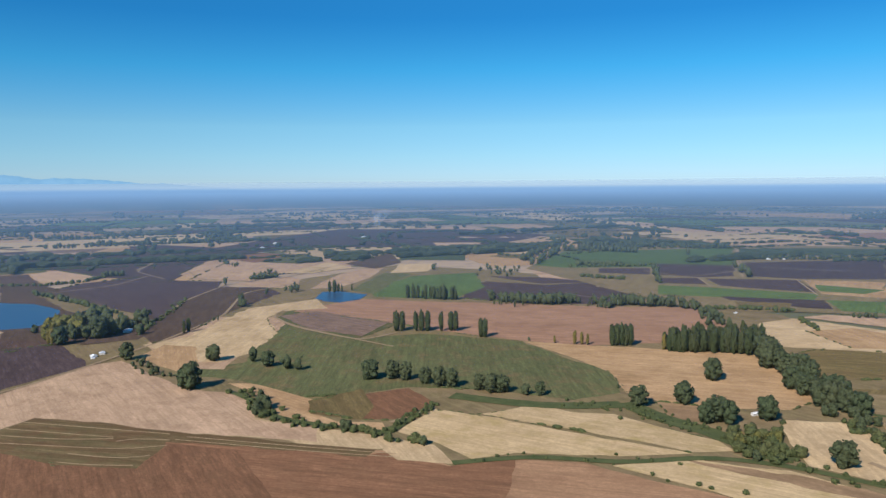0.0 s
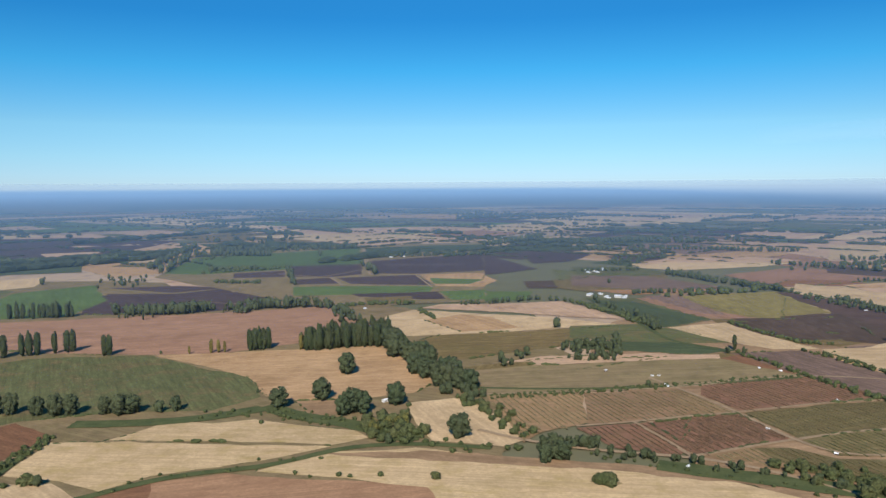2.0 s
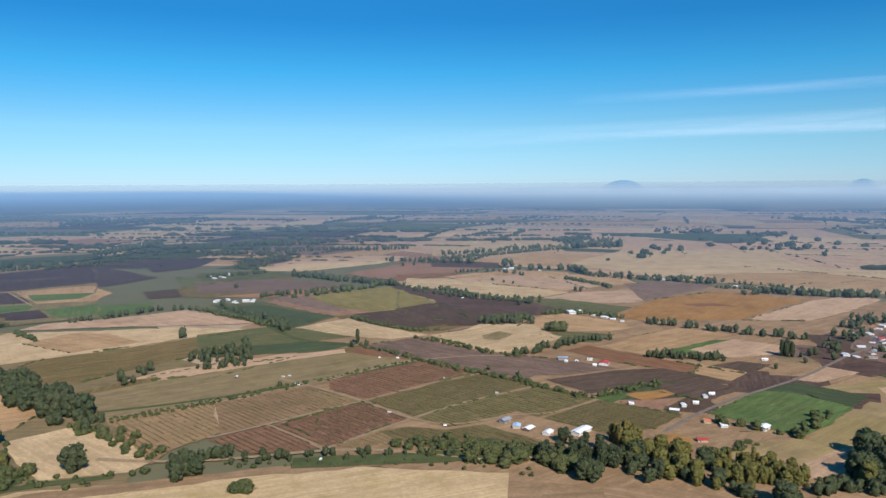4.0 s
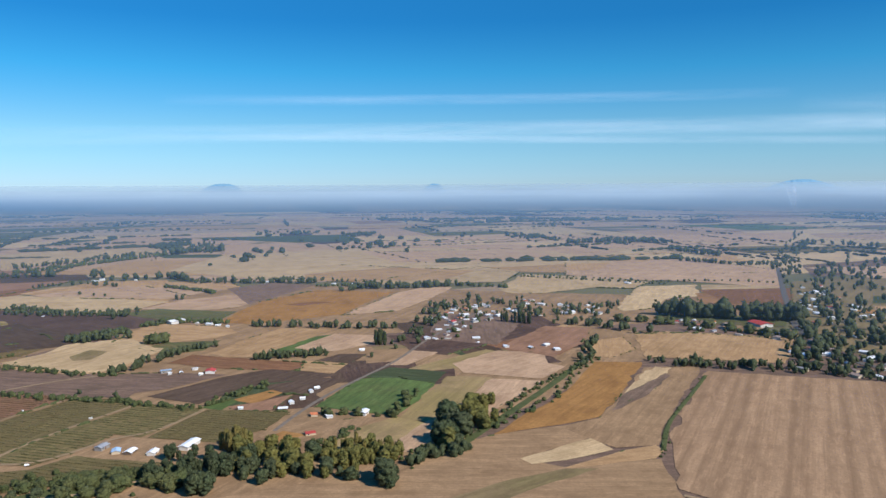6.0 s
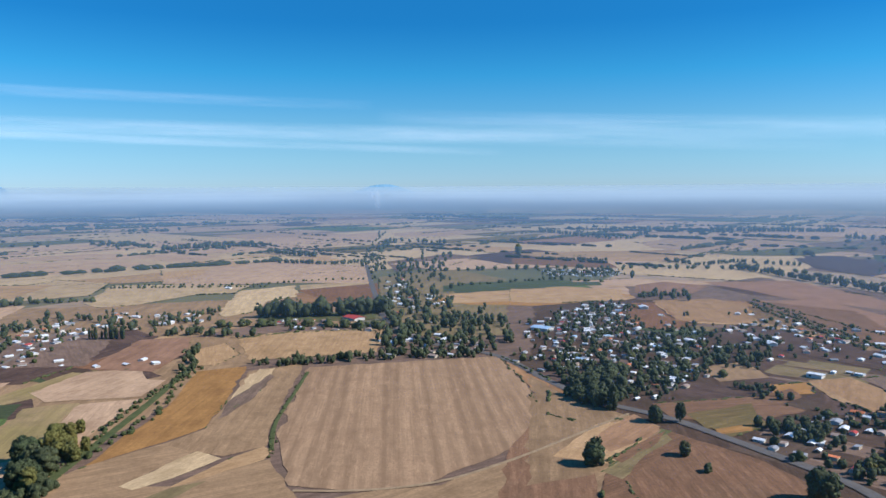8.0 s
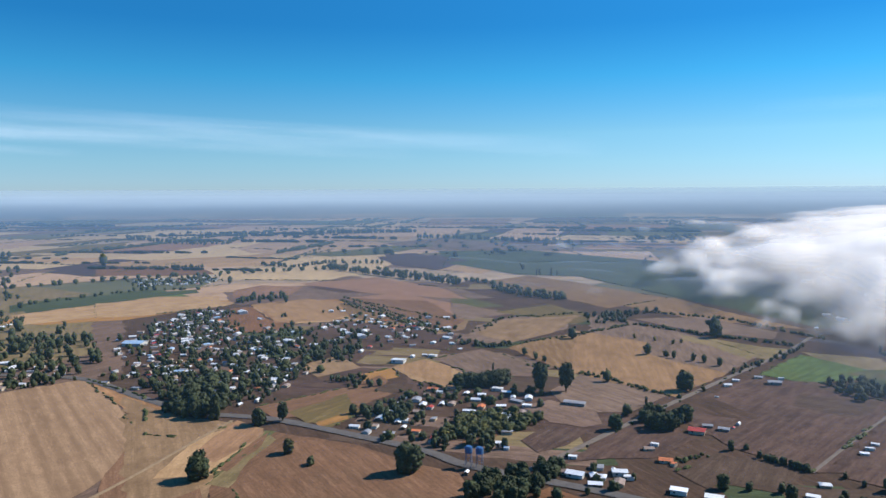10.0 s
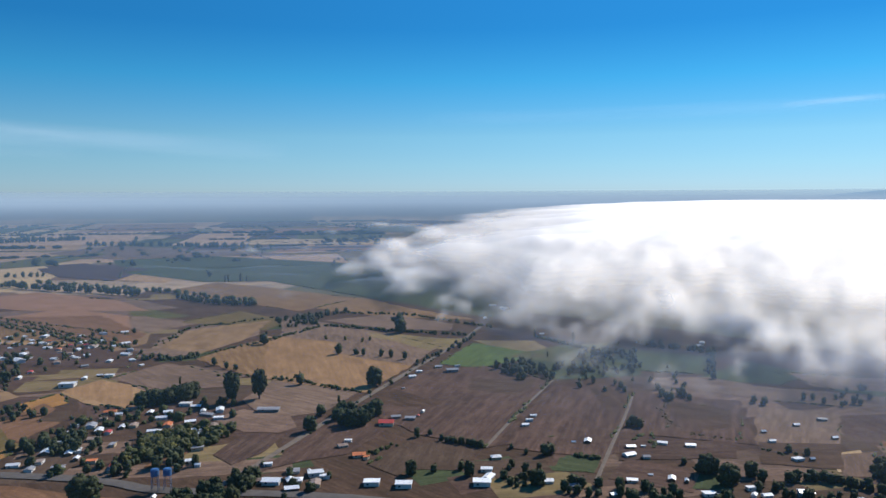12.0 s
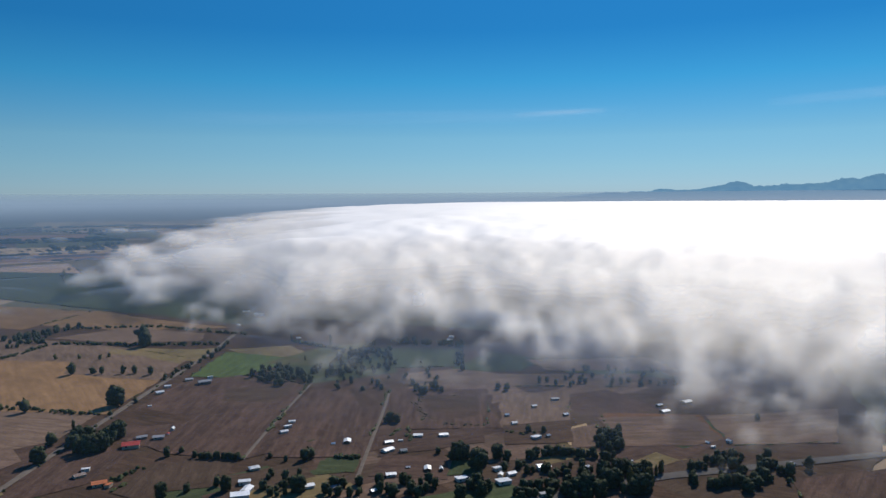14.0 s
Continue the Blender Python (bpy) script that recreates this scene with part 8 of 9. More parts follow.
tree_line("bush", 30, 5, 6.3, (653.6, 315.9), (682.8, 302.0), (678.1, 245.2))
tree("bush", 584.7, 277.4, 7.5)
tree("bush", 584.9, 271.3, 9.4)
tree("bush", 589.5, 266.2, 9.5)
tree_line("bush", 36, 6, 6.7, (592.1, 344.9), (613.9, 332.2), (626.8, 318.5))
tree_line("oak", 34, 6, 7.0, (478.5, 256.2), (502.6, 248.2), (538.4, 239.1), (560.4, 230.5), (577.5, 218.7))
tree_line("oak", 30, 6, 7.2, (531.1, 171.5), (535.4, 151.4), (541.4, 135.8), (547.6, 119.9))
tree_line("bush", 40, 4, 3.7, (497.5, 361.4), (494.8, 342.8), (487.8, 305.5), (478.6, 252.3))
tree_line("bush", 60, 4, 3.5, (431.4, 299.8), (423.6, 241.5), (413.3, 201.6), (406.8, 165.2))
tree("oak", 425.5, 223.1, 5.5)
tree("oak", 434.4, 251.1, 4.3)
tree_line("bush", 26, 5, 4.0, (409.0, 166.0), (435.3, 151.7), (461.9, 142.1))
tree("poplar", 585.4, 85.5, 13.9)
tree("poplar", 585.3, 88.7, 13.0)
tree("poplar", 585.5, 81.8, 12.0)
grove("oak", 46, 8, (521.1, 89.4), (638.0, 69.0), (798.4, 61.1), (798.8, 36.4), (590.6, 54.7))
tree_line("oak", 20, 7, 9.6, (771.8, 35.2), (832.3, 12.2), (791.9, -25.0), (721.4, -56.0))
tree_line("poplar", 16, 4, 11.9, (695.6, -16.6), (684.3, -42.6))
grove("oak", 34, 7, (681.7, -52.9), (781.3, -84.4), (801.7, -147.3), (668.6, -102.9))
tree_line("bush", 70, 3, 2.6, (350.8, 16.4), (391.2, -3.2), (454.1, -28.4), (497.5, -54.0), (531.0, -69.8))
grove("autumn", 18, 9, (352.3, 19.2), (407.7, 18.9), (425.1, -3.5), (398.1, -3.3), (369.3, 11.4))
grove("oak", 14, 12, (348.1, 24.5), (387.4, 21.0), (369.3, 11.4), (344.7, 13.4))
tree_line("oak", 20, 6, 7.2, (513.9, -67.6), (568.9, -79.0), (612.6, -94.4))
tree_line("oak", 40, 6, 7.3, (519.2, -131.3), (519.8, -151.0), (520.5, -174.6), (517.8, -192.9), (510.8, -228.2), (489.1, -258.2))
grove("eucalyptus", 30, 9, (304.1, 159.7), (328.2, 147.6), (336.5, 123.6), (306.4, 102.9), (298.0, 127.0))
grove("oak", 12, 8, (305.8, 117.7), (340.5, 119.5), (338.2, 80.4), (307.0, 58.4))
grove("autumn", 40, 7.5, (336.3, 129.0), (356.6, 119.2), (342.0, 81.3), (351.5, 38.6), (330.2, 41.6), (312.6, 74.5))
tree_line("yellow_poplar", 12, 4, 11.1, (340.2, 126.3), (346.9, 116.0))
tree("oak", 289.0, 119.7, 11.0)
tree("oak", 290.3, 116.2, 9.6)
tree("oak", 301.5, 41.7, 11.3)
tree("oak", 308.7, 45.1, 10.0)
tree("oak", 299.2, 40.2, 7.3)
tree("oak", 308.3, 56.1, 4.5)
tree("oak", 311.1, 64.1, 5.1)
tree("oak", 336.3, 149.7, 5.5)
tree_line("bush", 60, 12, 4.2, (281.4, 207.6), (291.8, 190.3), (298.6, 171.9), (304.2, 157.2))
tree_line("bush", 20, 4, 4.5, (397.7, 94.1), (398.3, 75.1), (399.1, 53.1), (445.3, 41.5))
tree_line("bush", 30, 8, 2.4, (322.0, 40.6), (340.3, 26.6), (352.4, 16.4))
tree_line("bush", 24, 4, 2.6, (353.8, 84.0), (362.6, 74.4), (376.1, 69.6))
tree_line("bush", 22, 2, 1.5, (348.5, -84.9), (382.3, -94.4), (426.7, -113.1), (497.4, -148.3))
grove("oak", 40, 8, (785.3, -319.8), (1064, -448), (1137, -594), (540.9, -285.0), (539.6, -240.9))
tree_line("oak", 40, 8, 12.9, (1432, -580), (1728, -737), (1563, -814))
grove("oak", 40, 8, (1137, -428), (1433, -559), (1373, -576), (1064, -448))
tree_line("oak", 50, 6, 13.1, (1711, -184), (1745, -266), (1741, -383))
tree_line("oak", 26, 6, 13.9, (1530, -371), (1435, -402), (1375, -426))
tree_line("oak", 40, 5, 8.9, (1300, -335), (1222, -406), (1221, -477))
tree_line("bush", 40, 2, 4.2, (1085, -55), (1037, -159), (999, -221), (1012, -321), (982, -392))
house("white_shed", 680.0, 295.3, 17.3, -5)
house("white_shed", 677.5, 272.3, 6.8, 0)
house("white_shed", 671.9, 259.2, 7.8, 0)
house("white_shed", 666.4, 249.1, 6.6, 0)
house("white_shed", 660.9, 238.0, 5.5, 0)
house("blue", 490.5, 221.1, 9.3, 0)
house("blue", 335.9, 177.3, 7.3, 0)
house("red", 491.5, 189.9, 10.0, 0)
house("red", 365.5, 90.2, 6.7, 0)
house("red", 688.6, 31.5, 8.6, 0)
house("red", 739.6, 39.5, 5.8, 0)
house("red", 680.3, -249.9, 22.5, 0)
house("red", 667.2, -279.6, 9.0, 0)
house("zinc", 487.7, 209.1, 4.6, 0)
house("zinc", 499.0, 203.7, 5.1, 0)
house("zinc", 484.4, 215.6, 3.8, 0)
house("zinc", 483.6, 193.6, 3.7, 0)
house("zinc", 335.5, 170.1, 7.9, -5)
house("zinc", 335.1, 158.9, 7.8, -5)
house("zinc", 444.3, 108.4, 5.1, 0)
house("zinc", 452.2, 106.6, 4.4, 0)
house("zinc", 419.8, 114.3, 5.5, 0)
house("zinc", 428.2, 109.7, 4.2, 0)
house("zinc", 407.5, 115.9, 6.8, 0)
house("zinc", 406.6, 140.3, 4.8, 0)
house("zinc", 393.9, 86.3, 5.8, 20)
house("zinc", 700.3, 51.0, 7.6, 0)
house("zinc", 671.1, 35.9, 5.2, 0)
house("zinc", 723.2, 21.8, 11.2, 0)
house("zinc", 649.0, 42.3, 7.1, 0)
house("zinc", 611.3, 49.4, 7.7, 0)
house("zinc", 609.2, 42.1, 5.7, 0)
house("zinc", 612.4, 8.1, 7.7, 0)
house("zinc", 596.3, 6.5, 4.2, 0)
house("zinc", 723.8, -11.7, 9.0, 0)
house("zinc", 776.0, 11.4, 7.2, 0)
house("zinc", 579.6, -16.1, 7.3, 0)
house("zinc", 575.9, -35.9, 7.2, 0)
house("zinc", 586.8, -47.9, 7.4, 0)
house("zinc", 570.3, -55.3, 8.1, 0)
house("zinc", 784.4, -39.8, 6.1, 0)
house("zinc", 800.1, -44.9, 6.2, 0)
house("zinc", 741.9, -85.8, 10.4, 0)
house("zinc", 756.1, -104.7, 9.5, 0)
house("zinc", 980.6, -187.2, 9.2, 0)
house("zinc", 966.4, 175.6, 7.6, 0)
house("zinc", 972.4, 157.6, 6.1, 0)
house("zinc", 972.1, 203.3, 6.1, 0)
house("zinc", 564.1, 96.6, 5.4, 0)
house("zinc", 989.7, 300.9, 8.0, 0)
house("zinc", 996.0, 287.0, 6.4, 0)
house("zinc", 983.8, 252.3, 7.1, 0)
house("zinc", 1014.0, 545.1, 8.9, 0)
house("zinc", 1014.2, 495.7, 7.0, 0)
house("zinc", 892.0, -388.9, 12.0, 0)
house("zinc", 897.0, -404.2, 12.2, 0)
house("zinc", 833.4, -363.6, 8.4, 0)
house("zinc", 767.3, -329.5, 7.8, 0)
house("zinc", 746.5, -328.9, 7.6, 0)
house("zinc", 565.3, -231.3, 6.7, 0)
house("zinc", 558.0, -244.8, 7.6, 0)
house("zinc", 552.7, -256.8, 6.7, 0)
house("zinc", 564.9, -285.1, 8.9, 0)
house("zinc", 544.3, -278.8, 9.6, 0)
house("orange", 396.6, 95.4, 5.9, 0)
house("white_shed", 345.8, 145.3, 16.3, -5)
house("white_shed", 400.7, 68.2, 8.5, -15)
house("shed", 340.2, 186.6, 8.1, -5)
hamlet(26, 8, 2, (590.8, 50.1), (779.3, 35.5), (799.4, -0.6), (727.1, -11.8), (614.2, 28.1))
hamlet(22, 8, 3, (726.9, -0.6), (841.6, -26.6), (801.3, -123.0), (729.1, -112.0), (728.0, -56.5))
hamlet(30, 8, 13, (732.7, -298.6), (1000, -421), (1000, -465), (734.4, -385.2), (578.5, -279.1))
tree("oak", 260.1, -209.8, 11.0)
tree("oak", 263.3, -209.6, 7.9)
tree("oak", 249.3, -254.6, 7.9)
tree("oak", 230.6, -249.9, 4.7)
tree("oak", 186.4, -265.1, 13.9)
tree("oak", 184.8, -268.0, 12.6)
tree("oak", 187.5, -263.2, 9.6)
tree("oak", 241.3, -592.4, 12.0)
tree("oak", 248.3, -512.4, 7.2)
tree("oak", 234.3, -503.2, 7.0)
tree("oak", 225.2, -498.8, 6.0)
tree("oak", 137.1, -659.9, 14.4)
tree("oak", 534.7, -1094.7, 13.2)
tree("oak", 632.9, -605.3, 10.1)
tree("oak", 626.3, -617.0, 10.2)
tree("oak", 609.7, -624.0, 11.5)
tree("oak", 648.9, -594.1, 6.3)
tree("oak", 297.2, -280.3, 8.4)
tree("oak", 294.5, -281.5, 7.4)
tree("eucalyptus", 192.5, -419.6, 19.5)
tree("eucalyptus", 178.9, -429.1, 19.5)
tree("poplar", 322.7, -273.1, 11.5)
tree("poplar", 323.8, -272.7, 10.3)
tree("poplar", 321.3, -273.7, 10.3)
tree("poplar", 244.4, -453.8, 7.3)
tree("poplar", 14.2, -655.4, 9.4)
tree("poplar", -18.9, -634.1, 9.8)
tree("poplar", 477.1, -1026.1, 12.3)
tree("poplar", 473.0, -1027.8, 14.0)
tree("poplar", 456.9, -1034.3, 17.5)
tree("poplar", 448.8, -1037.6, 12.2)
tree_line("oak", 46, 4, 9.6, (239.8, -403.0), (231.6, -414.2), (219.6, -427.2))
tree_line("oak", 7, 6, 5.0, (205.5, -403.4), (198.6, -413.6), (196.5, -421.8))
grove("oak", 26, 4.5, (361.9, -262.1), (369.3, -292.6), (355.9, -304.6), (334.9, -290.2), (339.4, -271.9))
grove("oak", 26, 4.5, (349.5, -283.8), (378.0, -328.2), (355.4, -352.7), (318.0, -315.0), (333.4, -296.5))
grove("oak", 26, 4.5, (456.8, -308.6), (495.7, -380.0), (456.0, -397.1), (400.9, -348.4), (388.6, -296.6))
grove("oak", 26, 4.5, (389.1, -338.0), (402.7, -400.3), (375.0, -393.6), (342.0, -358.5), (358.4, -336.8))
grove("oak", 30, 5.2, (400.7, -421.0), (398.6, -443.2), (363.6, -447.5), (349.3, -423.3), (366.1, -406.6))
grove("oak", 26, 5.2, (328.5, -364.4), (327.6, -396.7), (288.3, -381.9), (282.5, -362.8))
grove("oak", 44, 6.2, (265.5, -320.6), (252.0, -343.9), (240.0, -349.2), (230.8, -324.9), (247.6, -317.5))
grove("oak", 18, 6.2, (202.6, -294.1), (211.3, -328.2), (188.2, -348.9), (160.7, -321.4), (163.6, -302.9))
grove("bush", 70, 5.2, (200.1, -310.5), (205.3, -341.5), (190.7, -367.1), (167.0, -369.4), (167.1, -347.6), (182.5, -325.8))
grove("autumn", 60, 5, (200.1, -310.5), (205.3, -341.5), (190.7, -367.1), (167.0, -369.4), (167.1, -347.6), (182.5, -325.8))
grove("oak", 40, 7.2, (152.3, -252.6), (152.5, -282.2), (136.4, -289.4), (115.4, -271.9), (135.8, -251.0))
grove("oak", 30, 6.2, (139.6, -290.1), (137.4, -310.3), (126.0, -303.6), (127.7, -288.2))
grove("oak", 40, 4.5, (579.3, -445.1), (579.2, -505.9), (468.1, -492.6), (417.9, -439.3), (459.2, -399.9))
tree_line("oak", 50, 5, 7.2, (1127, -771), (1065, -823), (1036, -863))
tree_line("oak", 50, 5, 8.8, (982, -945), (892, -931), (898, -1033), (803, -1071))
tree_line("oak", 70, 8, 11.3, (831, -956), (708, -915), (609, -892), (521, -871))
tree_line("oak", 44, 6, 9.0, (460, -857), (388.4, -810.5), (334.3, -806.6))
grove("oak", 40, 5.2, (259.3, -668.9), (256.2, -726.2), (234.4, -735.4), (221.7, -677.9))
tree_line("bush", 60, 3, 3.9, (218.6, -686.2), (147.9, -667.3), (76.8, -654.5))
tree_line("bush", 60, 3, 3.7, (231.2, -765.6), (145.5, -761.1), (57.5, -696.8))
tree_line("bush", 40, 3, 3.1, (242.7, -611.9), (221.7, -677.9))
tree_line("bush", 60, 3, 3.8, (540.9, -648.4), (433.7, -594.9), (352.9, -550.3))
tree_line("oak", 40, 5, 4.8, (315.3, -526.2), (282.7, -525.3), (276.2, -543.0))
grove("oak", 46, 7.2, (43.0, -528.7), (26.2, -553.8), (-9.8, -543.2), (-2.9, -501.4), (23.3, -497.3))
grove("oak", 40, 7.2, (-9.5, -511.5), (-29.6, -606.8), (-69.2, -604.4), (-61.6, -534.2))
tree_line("oak", 20, 4, 5.0, (101.0, -530.8), (84.4, -578.6), (67.9, -658.3))
tree_line("bush", 70, 3, 3.3, (14.2, -655.4), (-29.6, -606.8), (-67.1, -585.2))
tree_line("bush", 50, 3, 2.9, (229.8, -478.9), (214.7, -485.4), (166.9, -473.3), (121.3, -451.6))
tree_line("oak", 60, 6, 13.7, (1914, -1313), (1599, -1239), (1470, -1293), (1668, -1546))
grove("oak", 60, 7.2, (1651, -1218), (2063, -1641), (1858, -1594), (1446, -1208))
tree_line("oak", 60, 7, 17.0, (1593, -1712), (1469, -1822), (1339, -1965))
tree_line("oak", 60, 7, 16.0, (1189, -1745), (946, -1763), (675, -1704))
hamlet(60, 7, 21, (563.4, -354.9), (622.9, -455.6), (652.1, -527.8), (619.6, -541.6), (459.2, -399.9), (439.1, -319.3))
hamlet(50, 7, 22, (459.2, -399.9), (450.1, -473.5), (340.7, -347.3), (360.9, -304.9), (408.8, -296.9), (466.8, -357.5))
hamlet(20, 8, 23, (247.9, -299.0), (246.8, -336.8), (217.9, -327.4), (223.7, -295.5))
house("blue", 545.5, -379.9, 20.7, 5)
house("blue", 431.6, -335.1, 8.6, 0)
house("zinc", 592.5, -541.9, 13.7, 10)
house("zinc", 548.7, -525.5, 7.1, 0)
house("zinc", 373.7, -358.6, 6.5, 0)
house("zinc", 357.5, -354.8, 7.9, 0)
house("zinc", 411.1, -396.6, 6.3, 0)
house("zinc", 332.1, -299.4, 5.0, 0)
house("zinc", 330.3, -312.1, 5.1, 0)
house("zinc", 445.0, -416.7, 7.6, 0)
house("zinc", 443.1, -456.4, 9.9, 0)
house("zinc", 444.4, -470.8, 6.1, 0)
house("zinc", 401.6, -502.1, 12.0, 0)
house("zinc", 431.2, -568.9, 7.8, 0)
house("zinc", 384.6, -548.4, 7.3, 0)
house("zinc", 459.7, -519.2, 7.6, 0)
house("zinc", 471.1, -551.9, 7.9, 0)
house("zinc", 364.7, -455.6, 6.4, 0)
grove("oak", 20, 5.5, (-139.9, -341.8), (-163.2, -365.1), (-151.6, -332.3), (-137.5, -319.1))
grove("oak", 40, 5, (-163.1, -305.3), (-200.7, -318.1), (-212.1, -305.7), (-206.4, -282.3), (-164.7, -280.1))
tree("yellow_poplar", -132.4, -298.2, 5.5)
tree("yellow_poplar", -143.2, -296.8, 5.0)
tree_line("oak", 30, 4, 5.9, (-52.5, -625.3), (-36.0, -560.9), (-21.5, -525.6))
tree_line("oak", 40, 5, 6.0, (-70.7, -635.3), (-93.3, -619.4), (-124.4, -602.7))
tree_line("oak", 20, 5, 5.9, (-126.8, -614.5), (-115.6, -549.5), (-109.8, -521.9))
tree_line("bush", 90, 3, 2.4, (224.7, 366.3), (274.3, 349.3), (333.7, 335.5), (400.2, 318.8), (433.9, 310.0))
tree_line("bush", 80, 3, 3.7, (448.8, 380.6), (441.0, 340.7), (429.8, 302.2), (422.6, 265.8), (418.0, 223.2), (410.7, 184.8))
tree("poplar", 455.5, 386.3, 12.1)
tree("oak", 440.7, 379.5, 6.4)
tree("oak", 448.8, 371.9, 6.4)
tree("oak", 274.6, 428.3, 7.9)
tree("oak", 281.0, 428.9, 5.6)
tree("oak", 297.4, 441.2, 7.5)
tree("oak", 635.5, 739.9, 7.6)
tree("oak", 1098.2, 670.9, 13.3)
tree("oak", 962.6, 717.1, 8.2)
tree("oak", 975.2, 704.4, 8.2)
tree("oak", 1017.7, 794.2, 7.9)
tree("oak", 1102.4, 708.5, 13.7)
tree("oak", 697.2, 365.3, 10.4)
tree("oak", 711.9, 360.8, 10.4)
tree_line("oak", 12, 4, 4.1, (498.2, 339.7), (490.7, 304.2), (473.4, 275.0))
grove("oak", 26, 6, (318.7, 418.7), (366.8, 424.3), (379.0, 418.2), (357.9, 401.3), (324.7, 413.1))
tree_line("oak", 16, 6, 4.5, (203.7, 286.5), (214.8, 274.0), (225.3, 261.1), (242.5, 240.1))
tree_line("oak", 20, 6, 4.9, (246.4, 236.4), (262.0, 221.9), (268.9, 210.5), (272.6, 197.2), (281.7, 182.2), (280.5, 167.2))
tree_line("bush", 34, 5, 2.2, (200.1, 281.4), (220.9, 256.0), (244.9, 227.8), (265.7, 195.2), (279.6, 161.2), (284.8, 138.7))
tree_line("oak", 46, 5, 7.5, (752, 506), (726.2, 437.1), (723.7, 395.2), (724.7, 358.2))
tree_line("oak", 30, 5, 7.6, (586.8, 341.5), (606.0, 330.5), (622.6, 325.9))
grove("oak", 24, 8, (469.7, 472.1), (489.2, 515.0), (474.6, 507.6), (456.5, 473.3))
tree_line("oak", 50, 6, 6.8, (589.9, 650.5), (636, 640), (706, 608))
tree_line("oak", 70, 8, 9.4, (775, 779), (761, 676), (761, 608), (760, 570))
tree_line("oak", 26, 6, 10.7, (1013, 785), (1047, 683), (1055, 636))
tree_line("oak", 60, 6, 11.3, (909, 1152), (1015, 1101), (1125, 1047), (1184, 946), (1254, 914))
tree_line("oak", 50, 6, 12.9, (1040, 1318), (1178, 1278), (1243, 1157))
grove("oak", 40, 8, (773, 920), (938, 1050), (935, 969), (812, 881))
tree_line("bush", 40, 4, 4.4, (540.5, 465.7), (519.5, 377.3), (537.0, 360.6))
grove("bush", 24, 4, (196.8, 239.5), (203.8, 238.2), (207.2, 231.6), (200.7, 230.9))
house("zinc", 687.6, 845.4, 8.4, 0)
house("zinc", 701.3, 842.2, 8.4, 0)
house("zinc", 727.1, 859.5, 6.9, 0)
house("zinc", 564.7, 642.4, 7.9, 0)
house("zinc", 563.5, 631.1, 6.5, 0)
house("zinc", 552.2, 674.0, 5.4, 0)
house("zinc", 548.8, 639.1, 5.2, 0)
house("zinc", 992.0, 542.9, 10.5, 0)
house("zinc", 711.5, 445.7, 3.9, 0)
house("zinc", 344.9, 357.7, 2.4, 0)
house("zinc", 336.3, 337.0, 2.3, 0)
tree("oak", -233.3, 533.8, 13.4)
tree("oak", -312.3, 609.3, 16.2)
tree("oak", -357.2, 635.0, 9.9)
tree("oak", -182.4, 876.0, 10.9)
tree("oak", -177.5, 885.3, 11.0)
tree("oak", -208.8, 859.0, 5.3)
tree("oak", -334.2, 1175.5, 7.3)
tree("oak", -400.1, 1271.0, 7.8)
tree("oak", -310.3, 587.2, 15.6)
tree("yellow_poplar", -316.4, 587.4, 15.6)
tree("yellow_poplar", -322.0, 591.9, 11.1)
tree("poplar", -216.5, 784.7, 13.4)
tree("poplar", -219.0, 784.9, 12.2)
tree("poplar", -225.6, 632.0, 11.9)
tree("poplar", -223.4, 636.9, 13.0)
tree("poplar", -214.1, 690.9, 6.5)
grove("oak", 28, 9, (-334.1, 610.2), (-354.7, 688.5), (-336.3, 717.9), (-291.0, 715.8), (-277.8, 657.3), (-296.9, 632.5))
tree_line("oak", 16, 8, 8.9, (-312.0, 633.1), (-298.6, 658.2), (-272.9, 670.7))
tree_line("bush", 50, 5, 6.8, (-492, 880), (-387.7, 789.7), (-332.3, 733.9))
tree_line("oak", 16, 6, 5.0, (-223.6, 526.4), (-205.3, 501.1), (-185.9, 480.8))
tree_line("oak", 26, 5, 9.0, (-486, 1052), (-477, 1058), (-467, 1064))
tree_line("oak", 36, 6, 7.0, (-259, 1005), (-248, 1023), (-235, 1035))
tree_line("oak", 50, 7, 14.4, (-842, 1557), (-726, 1620), (-588, 1686), (-479, 1762))
tree_line("oak", 50, 7, 15.0, (-1174, 1952), (-894, 1839), (-789, 1927))
tree_line("bush", 50, 4, 5.2, (-578, 955), (-520, 957), (-487, 995), (-484, 1039))
tree_line("bush", 40, 4, 3.9, (-260.0, 626.1), (-280.8, 748.2), (-292.7, 832.9))
house("zinc", -277.7, 639.2, 9.8, 0)
house("zinc", -262.5, 543.8, 6.6, 0)
house("zinc", -260.4, 553.1, 6.7, 0)
house("zinc", -260.7, 538.3, 4.7, 0)
house("zinc", -554.6, 1475.6, 9.7, 0)
hamlet(14, 8, 45, (127.6, -300.6), (113.6, -322.4), (91.9, -305.5), (101.3, -287.7))
house("red", 232.2, -353.8, 5.4, 0)
house("red", 200.4, -308.5, 5.4, 0)
house("shed", 194.6, -391.7, 11.1, -14)
house("shed", 162.9, -404.3, 16.7, 14)
house("hip", 110.7, -302.9, 8.5, 10)
house("zinc", 129.9, -320.2, 5.1, 0)
house("zinc", 120.4, -300.1, 10.1, 12)
house("zinc", 99.1, -309.5, 5.9, 15)
house("zinc", 107.8, -313.9, 3.8, 0)
house("zinc", 76.7, -305.3, 8.8, 8)
house("zinc", 62.5, -304.9, 9.2, 8)
